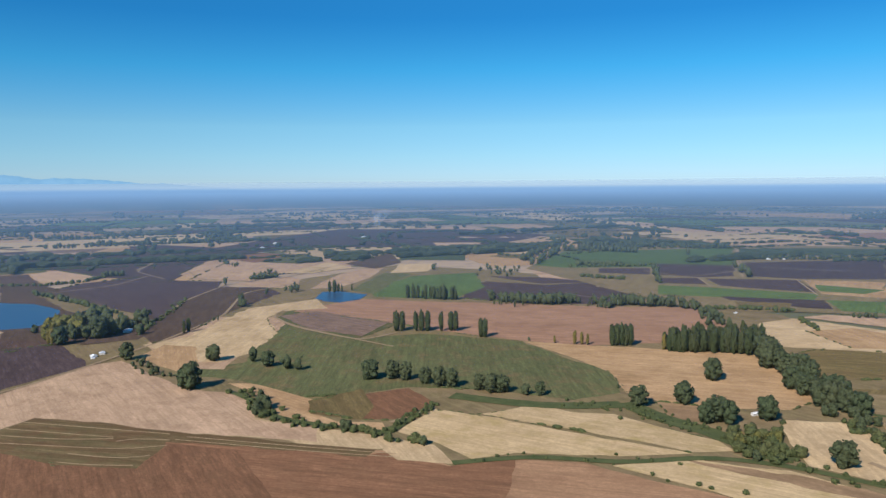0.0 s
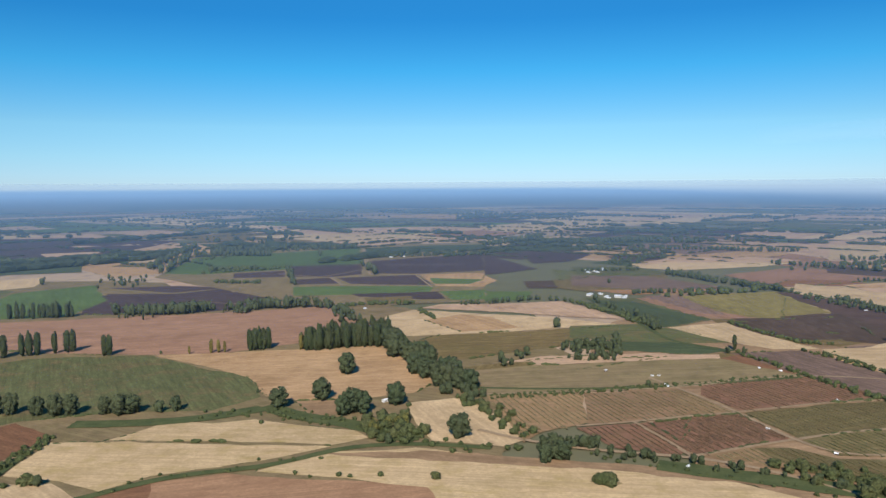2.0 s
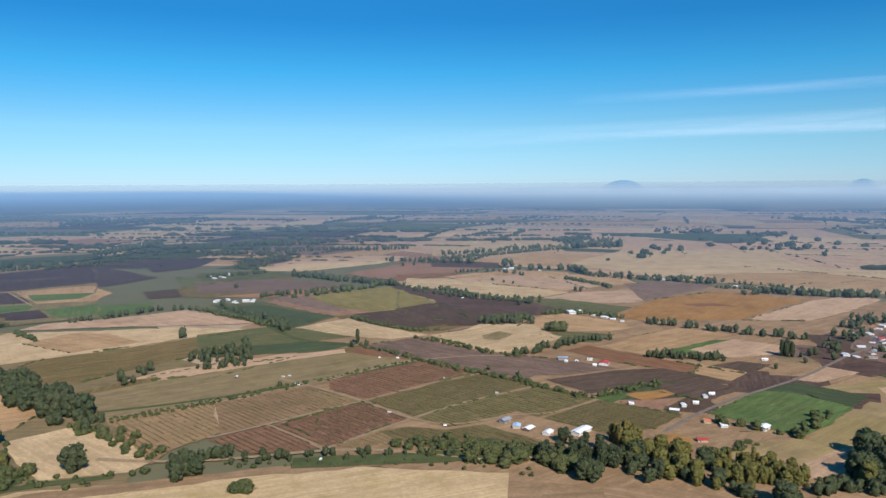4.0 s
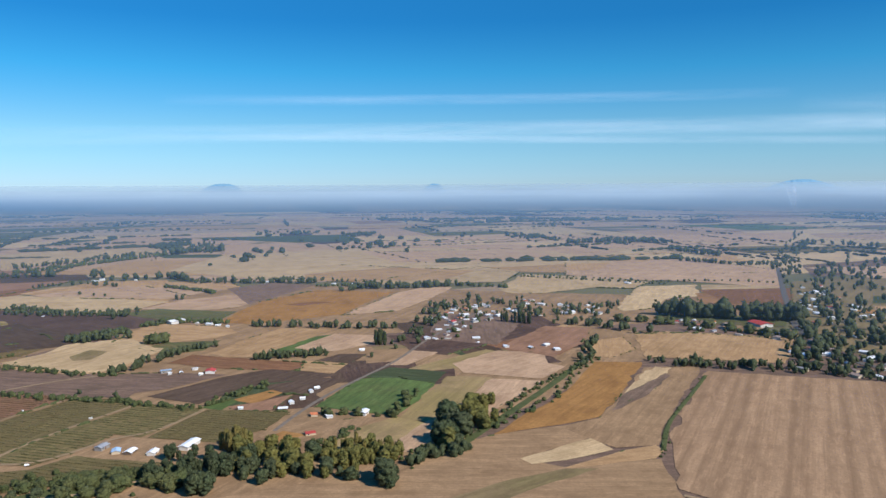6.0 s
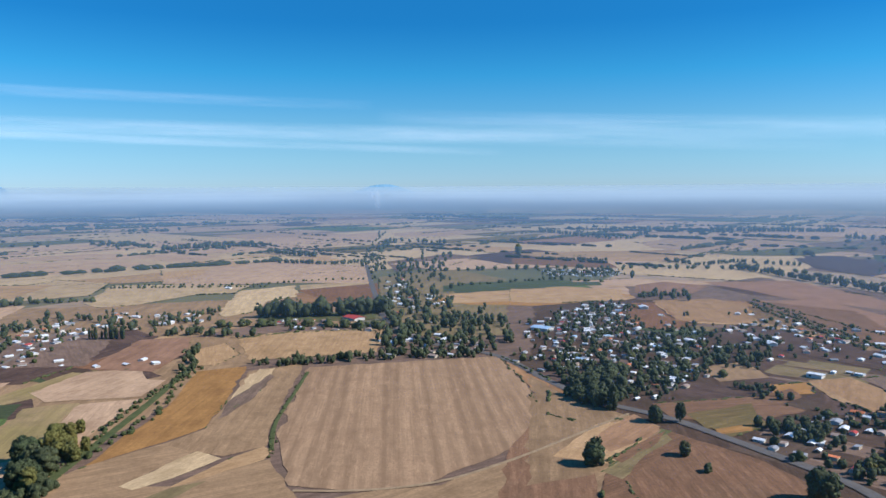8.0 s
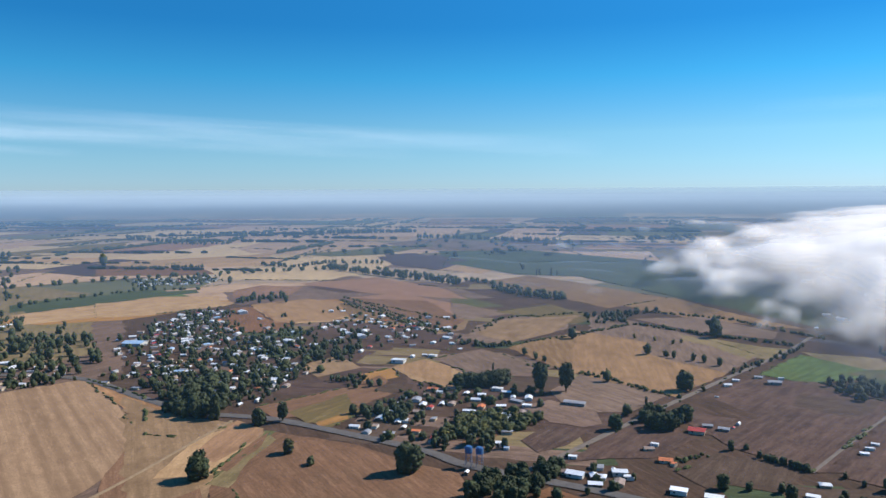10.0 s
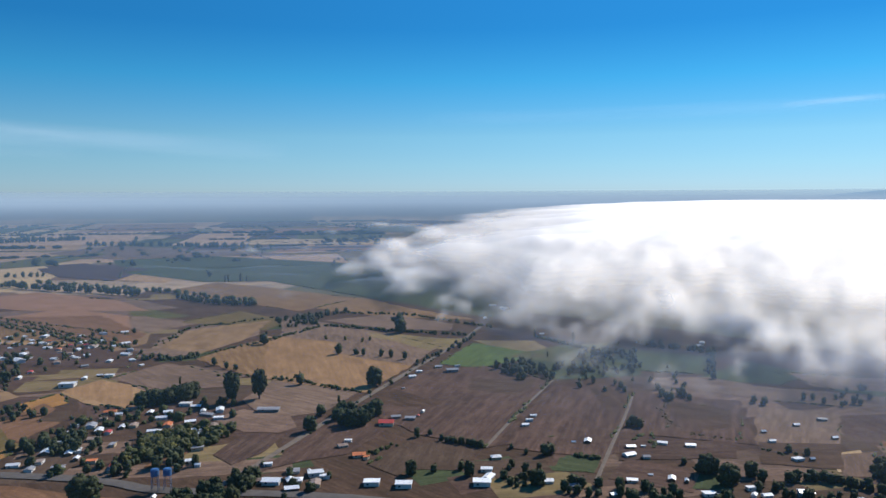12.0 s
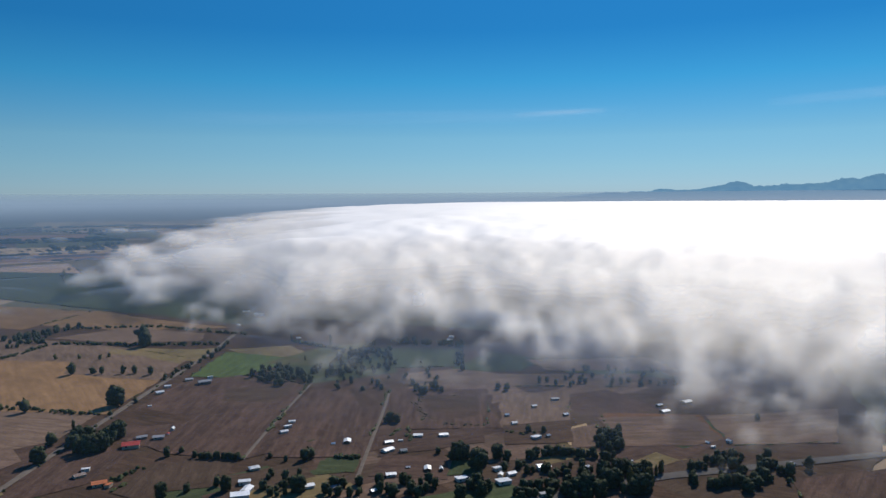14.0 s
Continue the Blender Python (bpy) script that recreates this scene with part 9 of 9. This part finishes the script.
house("zinc", 136.8, -278.7, 7.2, 10)
house("zinc", 162.6, -277.1, 3.7, 0)
house("zinc", 208.9, -406.2, 7.3, 20)
house("zinc", 197.9, -377.4, 7.5, 20)
house("zinc", 187.3, -364.0, 6.6, 20)
house("zinc", 209.9, -358.7, 6.6, 20)
house("zinc", 217.4, -381.8, 7.7, 20)
house("zinc", 229.9, -363.4, 6.2, 0)
house("zinc", 245.3, -384.7, 5.1, 0)
house("zinc", 256.8, -362.0, 4.9, 0)
house("zinc", 253.1, -348.3, 5.5, 0)
house("zinc", 166.8, -317.8, 3.5, 0)
house("zinc", 162.0, -314.6, 3.4, 0)
house("zinc", 318.4, -460.7, 6.2, 0)
house("zinc", 312.5, -469.5, 5.3, 0)
house("zinc", 305.9, -470.2, 7.9, 0)
house("zinc", 302.6, -504.9, 4.6, 0)
house("zinc", 317.3, -441.1, 12.8, 15)
house("zinc", 67.3, -750.4, 5.8, 0)
house("zinc", 66.5, -834.9, 9.1, 0)
house("zinc", 50.5, -809.0, 12.6, 0)
house("blue", 198.5, -361.4, 5.3, 0)
house("glasshouse", 115.2, -1139.5, 44.1, 0)
house("glasshouse", 73.3, -1148.1, 26.6, 0)
house("zinc", -205.3, -402.1, 5.0, 0)
house("zinc", -202.7, -390.1, 7.0, 0)
house("zinc", -224.5, -405.3, 8.1, 20)
house("zinc", -142.3, -313.5, 6.2, 20)
house("zinc", -148.6, -318.4, 2.3, 0)
house("zinc", -198.2, -335.7, 2.8, 0)
house("zinc", -197.4, -329.3, 2.8, 0)
house("zinc", -209.2, -334.2, 3.8, 0)
house("zinc", -220.8, -300.4, 3.0, 0)
house("white_shed", -122.5, -630.3, 6.5, 0)
house("white_shed", 8.2, -668.4, 5.2, 0)
grove("autumn", 60, 6.8, (307.0, 118.1), (340.6, 116.7), (337.5, 80.2), (343.7, 37.8), (324.7, 40.9), (308.0, 63.5))
grove("oak", 20, 6.5, (301.4, 148.4), (318.1, 135.3), (320.5, 76.3), (307.2, 53.5), (298.7, 110.1))
grove("autumn", 10, 6, (139.1, 349.4), (164.6, 356.8), (156.9, 326.8), (140.3, 323.1))
tree_line("oak", 26, 8, 13.2, (139, 1164), (185, 1303), (244, 1478))
tree_line("poplar", 30, 10, 9.7, (44.5, 775.0), (79.5, 765.8), (127.7, 770.8), (170.8, 750.3), (221.7, 766.0))
tree_line("oak", 24, 10, 8.6, (159.3, 750.9), (192.5, 767.5), (233.1, 784.4))
tree_line("oak", 8, 4, 11.8, (304, 1059), (270, 919))
tree_line("bush", 20, 6, 6.3, (187, 1128), (282, 1129), (332, 1149))
tree_line("bush", 40, 6, 6.8, (220, 1332), (349, 1441), (572, 1473))
grove("oak", 34, 17.3, (-344.9, 659.9), (-334.6, 678.7), (-278.1, 684.8), (-253.5, 630.4), (-281.4, 607.8), (-312.8, 604.5))
grove("autumn", 14, 14.8, (-355.4, 639.6), (-326.3, 651.2), (-307.8, 613.5), (-334.4, 605.4))
tree("oak", -137.9, 523.3, 11.1)
tree("oak", -123.7, 509.4, 11.6)
tree("oak", -108.8, 500.9, 10.5)
tree("oak", -100.6, 499.1, 10.4)
tree("oak", -48.7, 473.5, 13.6)
tree("oak", -33.9, 473.1, 12.8)
tree("oak", -25.2, 470.0, 12.7)
tree("oak", -12.5, 461.3, 11.0)
tree("oak", -3.2, 454.4, 13.0)
tree("oak", 4.6, 452.8, 12.2)
tree("oak", 21.2, 444.7, 10.6)
tree("oak", 28.5, 439.4, 11.9)
tree("oak", 34.7, 439.3, 11.2)
tree("oak", 48.5, 434.0, 7.7)
tree("oak", 57.1, 432.5, 9.0)
tree("oak", -167.8, 527.8, 12.2)
tree("oak", -158.6, 452.5, 17.5)
tree("oak", -161.5, 452.6, 15.2)
tree("oak", 172.0, 463.9, 14.8)
tree("oak", 136.7, 413.1, 13.2)
tree("oak", 109.8, 409.5, 12.2)
tree("oak", 143.3, 380.4, 14.3)
tree("oak", 148.4, 376.6, 13.0)
tree("oak", 137.3, 378.7, 11.6)
tree("oak", 171.1, 382.5, 13.4)
tree("oak", 176.2, 316.8, 12.3)
tree("poplar", -41.4, 634.2, 17.9)
tree("poplar", -36.4, 634.0, 17.8)
tree("poplar", -24.6, 633.5, 17.8)
tree("poplar", -19.7, 633.3, 17.8)
tree("poplar", -14.3, 633.1, 17.8)
tree("poplar", -2.5, 632.6, 17.8)
tree("poplar", 5.8, 632.2, 17.8)
tree("poplar", 9.8, 632.1, 17.8)
tree("poplar", 30.4, 604.7, 16.1)
tree("poplar", 33.7, 604.6, 16.1)
tree("poplar", 131.4, 568.2, 17.4)
tree("poplar", 134.9, 568.0, 17.4)
tree("poplar", 138.4, 567.9, 17.4)
tree("poplar", 141.9, 567.8, 17.4)
tree("poplar", 145.4, 567.6, 17.4)
tree_line("poplar", 34, 4, 18.1, (168.8, 548.9), (196.1, 544.1), (229.0, 531.8))
tree_line("bush", 22, 6, 8.4, (614.7, 614.7), (686, 596), (771, 596))
tree_line("bush", 40, 6, 5.2, (771, 596), (734.0, 490.6), (725.8, 413.0), (716.6, 356.6))
tree_line("oak", 16, 8, 8.5, (591.4, 345.8), (598.9, 325.2), (606.9, 310.5))
tree_line("oak", 16, 6, 8.2, (526.9, 647.8), (500.5, 569.3), (482.9, 493.7))
grove("oak", 24, 8.1, (344.4, 458.7), (398.8, 453.5), (374.2, 419.0), (330.1, 432.6))
tree_line("oak", 40, 12, 17.1, (1426, 627), (1478, 596), (1505, 550))
tree_line("bush", 70, 5, 8.6, (1076, 720), (1218, 684), (1426, 627))
tree_line("oak", 30, 8, 7.2, (1014, 422), (1015, 237), (978, 121))
tree_line("bush", 50, 6, 5.9, (948, 221), (960, 119), (961, 22), (939, -29))
tree_line("bush", 40, 4, 4.0, (1063, -41), (1017, -147), (975, -237))
tree_line("bush", 90, 3, 2.8, (564.5, -668.0), (483.4, -632.2), (403.8, -586.6), (345.2, -562.0))
tree_line("bush", 60, 3, 2.5, (548.5, -679.9), (472.8, -651.3), (380.5, -618.6))
tree_line("oak", 14, 5, 9.0, (658.4, -590.0), (651, -622), (638, -654))
hamlet(44, 6, 51, (973, -672), (912, -776), (843, -722), (903, -634))
hamlet(50, 7, 52, (614.6, -445.6), (647.4, -503.5), (566.3, -496.8), (493.1, -445.7), (483.1, -411.8), (519.4, -398.0))
hamlet(26, 7, 53, (493.2, -549.9), (456.6, -597.4), (382.5, -570.4), (359.6, -523.1), (394.1, -503.1), (455.1, -514.7))
tree_line("bush", 60, 4, 3.0, (580, -693), (461.0, -627.4), (344.6, -562.9))
tree_line("bush", 50, 4, 2.9, (328.0, -572.8), (342.2, -653.2), (282.5, -731.6))
tree_line("bush", 60, 8, 7.1, (751, -982), (619, -938), (489, -903), (348.2, -825.9))
tree_line("oak", 30, 8, 7.3, (269.4, -697.5), (241.7, -742.7), (223.8, -767.7))
tree_line("bush", 40, 4, 2.5, (277.1, -532.9), (259.2, -576.3), (239.5, -619.5))
grove("oak", 80, 10.5, (1177, -490), (1316, -693), (541.0, -287.8), (538.9, -220.3), (732.7, -311.6))
grove("oak", 24, 8.7, (645.7, -258.4), (623.2, -330.8), (523.6, -278.8), (530.1, -216.8))
grove("oak", 44, 7.0, (654.4, -338.7), (682.0, -401.2), (531.5, -323.8), (461.7, -276.4), (477.6, -247.1))
grove("oak", 24, 8.2, (429.2, -299.2), (403.4, -329.0), (355.7, -308.3), (370.9, -280.1))
tree("autumn", 195.7, -619.5, 5.1)
tree("autumn", 177.8, -617.7, 4.5)
tree("autumn", 160.9, -612.0, 5.4)
tree("autumn", 156.1, -619.4, 5.0)
tree("oak", 167.2, -562.1, 9.2)
tree("oak", 152.9, -562.6, 6.4)
tree("oak", 146.3, -559.5, 7.2)
tree("oak", 131.5, -558.1, 6.7)
tree("oak", 123.4, -556.3, 6.7)
tree("oak", 111.0, -550.2, 7.9)
tree("oak", 115.7, -470.4, 13.0)
tree("oak", 165.5, -466.3, 9.4)
tree("oak", 130.2, -400.0, 7.4)
tree("oak", 127.0, -372.3, 8.8)
tree("oak", 142.4, -677.6, 16.2)
tree("oak", 68.8, -370.7, 5.8)
tree("oak", 62.4, -375.1, 3.7)
tree("oak", 55.0, -366.2, 4.5)
tree("oak", 92.5, -555.1, 2.6)
tree("oak", 74.7, -597.7, 6.6)
tree("oak", 52.3, -322.9, 4.8)
tree("oak", 62.0, -319.4, 6.9)
tree("oak", 35.9, -321.4, 6.9)
tree("oak", 40.3, -327.4, 5.4)
tree("oak", 2.4, -352.4, 6.9)
tree("oak", -0.2, -355.0, 5.8)
tree("oak", 19.1, -358.9, 3.5)
tree("oak", 11.5, -352.7, 3.4)
tree("oak", -44.3, -404.9, 6.5)
tree("oak", -47.7, -402.1, 5.8)
tree("oak", -41.4, -402.3, 4.5)
tree("oak", -61.6, -348.9, 4.0)
tree("oak", -69.7, -337.7, 9.5)
tree("oak", -72.5, -337.9, 7.9)
tree("oak", -66.6, -338.3, 6.2)
tree("oak", -75.8, -324.5, 10.4)
tree("oak", -79.2, -329.7, 7.7)
tree("oak", -88.5, -337.0, 7.4)
tree("oak", -91.8, -331.7, 6.2)
tree("oak", -114.8, -372.0, 5.0)
tree("oak", -122.2, -368.5, 4.4)
tree("oak", 5.3, -314.0, 7.8)
tree("oak", 11.1, -328.1, 5.4)
tree("oak", 17.5, -334.2, 4.4)
tree("poplar", 126.9, -425.7, 6.4)
tree("poplar", 2.5, -573.9, 6.3)
grove("oak", 24, 8.9, (122.0, -392.3), (123.3, -413.2), (98.1, -408.1), (90.3, -385.8), (109.2, -382.1))
tree_line("oak", 14, 1.5, 4.4, (52.2, -364.9), (42.6, -362.1), (33.1, -358.6))
tree_line("bush", 12, 2, 2.3, (87.6, -337.0), (82.2, -349.4), (78.0, -358.6))
tree_line("bush", 16, 2, 2.6, (-12.3, -351.7), (-23.0, -350.3))
tree_line("oak", 26, 3, 5.5, (-101.8, -334.3), (-118.0, -335.8), (-136.3, -327.3))
tree_line("oak", 22, 6, 4.6, (-90.5, -319.3), (-109.6, -311.9), (-128.9, -309.4))
grove("oak", 16, 4.6, (23.5, -332.0), (2.4, -338.2), (7.1, -308.3), (18.8, -310.6))
grove("oak", 14, 5.0, (-12.4, -323.4), (-25.3, -322.1), (-23.3, -303.4), (-2.2, -306.4))
grove("oak", 18, 5.5, (-28.8, -316.1), (-48.1, -316.1), (-57.3, -303.9), (-43.8, -296.3), (-29.0, -301.0))
grove("oak", 14, 5.7, (-68.8, -305.4), (-76.7, -301.9), (-70.3, -290.9), (-57.7, -293.5))
grove("oak", 34, 5.1, (-84.6, -298.4), (-106.9, -304.2), (-125.7, -298.4), (-118.5, -281.2), (-82.2, -285.6))
tree_line("bush", 10, 3, 1.9, (-101.8, -375.6), (-111.7, -366.9), (-121.0, -366.8))
house("red", 89.1, -389.0, 10.6, 15)
house("shed", 86.5, -401.0, 6.6, 12)
house("shed", 77.7, -399.2, 7.2, 12)
house("red", 74.4, -406.0, 2.6, 80)
house("zinc", 73.1, -413.6, 3.4, 80)
house("rust", 102.8, -350.1, 6.5, 30)
house("zinc", 102.0, -357.6, 4.8, 12)
house("orange", 91.2, -338.3, 8.0, 15)
house("orange", 86.8, -335.5, 3.9, 80)
house("grey", 81.4, -527.2, 6.7, 12)
house("shed", 69.7, -515.2, 10.6, 12)
house("zinc", 67.9, -530.9, 4.6, 12)
house("white_shed", 92.6, -510.9, 5.3, 12)
house("zinc", 94.8, -495.3, 6.4, 30)
house("zinc", 94.8, -463.6, 3.0, 12)
house("white_shed", 9.6, -413.9, 4.6, 12)
house("white_shed", 11.6, -405.0, 4.9, 12)
house("white_shed", 13.5, -396.4, 5.1, 12)
house("hip", 25.6, -344.3, 6.2, 12)
house("zinc", 28.6, -327.7, 6.7, 8)
house("zinc", 26.9, -318.4, 7.9, 80)
house("zinc", 29.2, -311.6, 9.8, 8)
house("zinc", 1.2, -317.6, 6.8, 8)
house("grey", -10.5, -314.0, 6.2, 8)
house("zinc", -18.9, -373.9, 6.6, 80)
house("blue", -11.7, -371.9, 2.7, 10)
house("zinc", -39.5, -367.9, 6.0, 10)
house("zinc", -37.7, -356.3, 7.6, 30)
house("grey", -45.2, -353.9, 4.6, 10)
house("zinc", -45.9, -370.2, 3.0, 10)
house("white_shed", -55.8, -375.5, 6.1, -4)
house("white_shed", -69.1, -373.7, 6.1, -4)
house("zinc", -53.0, -327.6, 6.0, 80)
house("zinc", -59.0, -325.7, 3.3, 80)
house("zinc", -44.4, -331.6, 2.7, 10)
house("white_shed", -35.6, -323.4, 5.9, 2)
house("zinc", -26.4, -306.4, 4.6, 30)
house("zinc", -65.8, -312.6, 6.8, 15)
house("zinc", -84.4, -321.3, 4.9, 10)
house("zinc", -83.9, -313.6, 4.3, 60)
house("zinc", -83.1, -305.7, 7.8, 12)
house("zinc", -89.0, -314.0, 5.4, 20)
house("white_shed", -105.6, -318.4, 7.7, 5)
house("zinc", -124.7, -314.5, 4.4, 5)
house("zinc", -115.5, -360.5, 6.1, 20)
house("zinc", -122.1, -361.0, 3.1, 10)
house("zinc", -111.0, -385.8, 4.5, 12)
house("zinc", -111.0, -400.9, 3.3, 10)
house("zinc", -131.6, -415.3, 4.2, 10)
house("zinc", -144.1, -395.2, 4.0, 20)
house("shed", -149.1, -428.0, 6.1, 5)
house("grey", -96.5, -288.6, 6.0, 8)
house("white_shed", -126.6, -642.8, 7.1, 5)
tree_line("bush", 70, 2.2, 1.3, (-71.2, -457.7), (-65.0, -440.4), (-64.3, -414.0), (-70.8, -398.4), (-78.5, -390.5), (-92.8, -387.5))
grove("oak", 40, 5.6, (488.2, -435.1), (493.3, -526.9), (344.8, -375.7), (326.6, -310.1), (344.4, -304.9))
grove("oak", 26, 6.2, (493.3, -526.9), (429.9, -544.5), (354.2, -435.4), (389.5, -425.4))
grove("bush", 40, 5.1, (488.2, -435.1), (493.3, -526.9), (344.8, -375.7), (326.6, -310.1), (344.4, -304.9))
grove("bush", 26, 4.0, (297.9, -403.3), (216.2, -426.6), (179.1, -352.6), (259.5, -350.6))
grove("oak", 24, 5.2, (582.7, -467.4), (528.3, -565.2), (366.8, -450.4), (352.5, -343.1))
grove("oak", 20, 3.3, (291.6, -349.6), (255.1, -417.4), (209.8, -344.7), (239.1, -323.9))
grove("bush", 34, 6.3, (303.0, 182.2), (312.8, 130.8), (292.3, 119.6), (280.0, 173.5))
plant_all()
build_houses()
grow_edges()
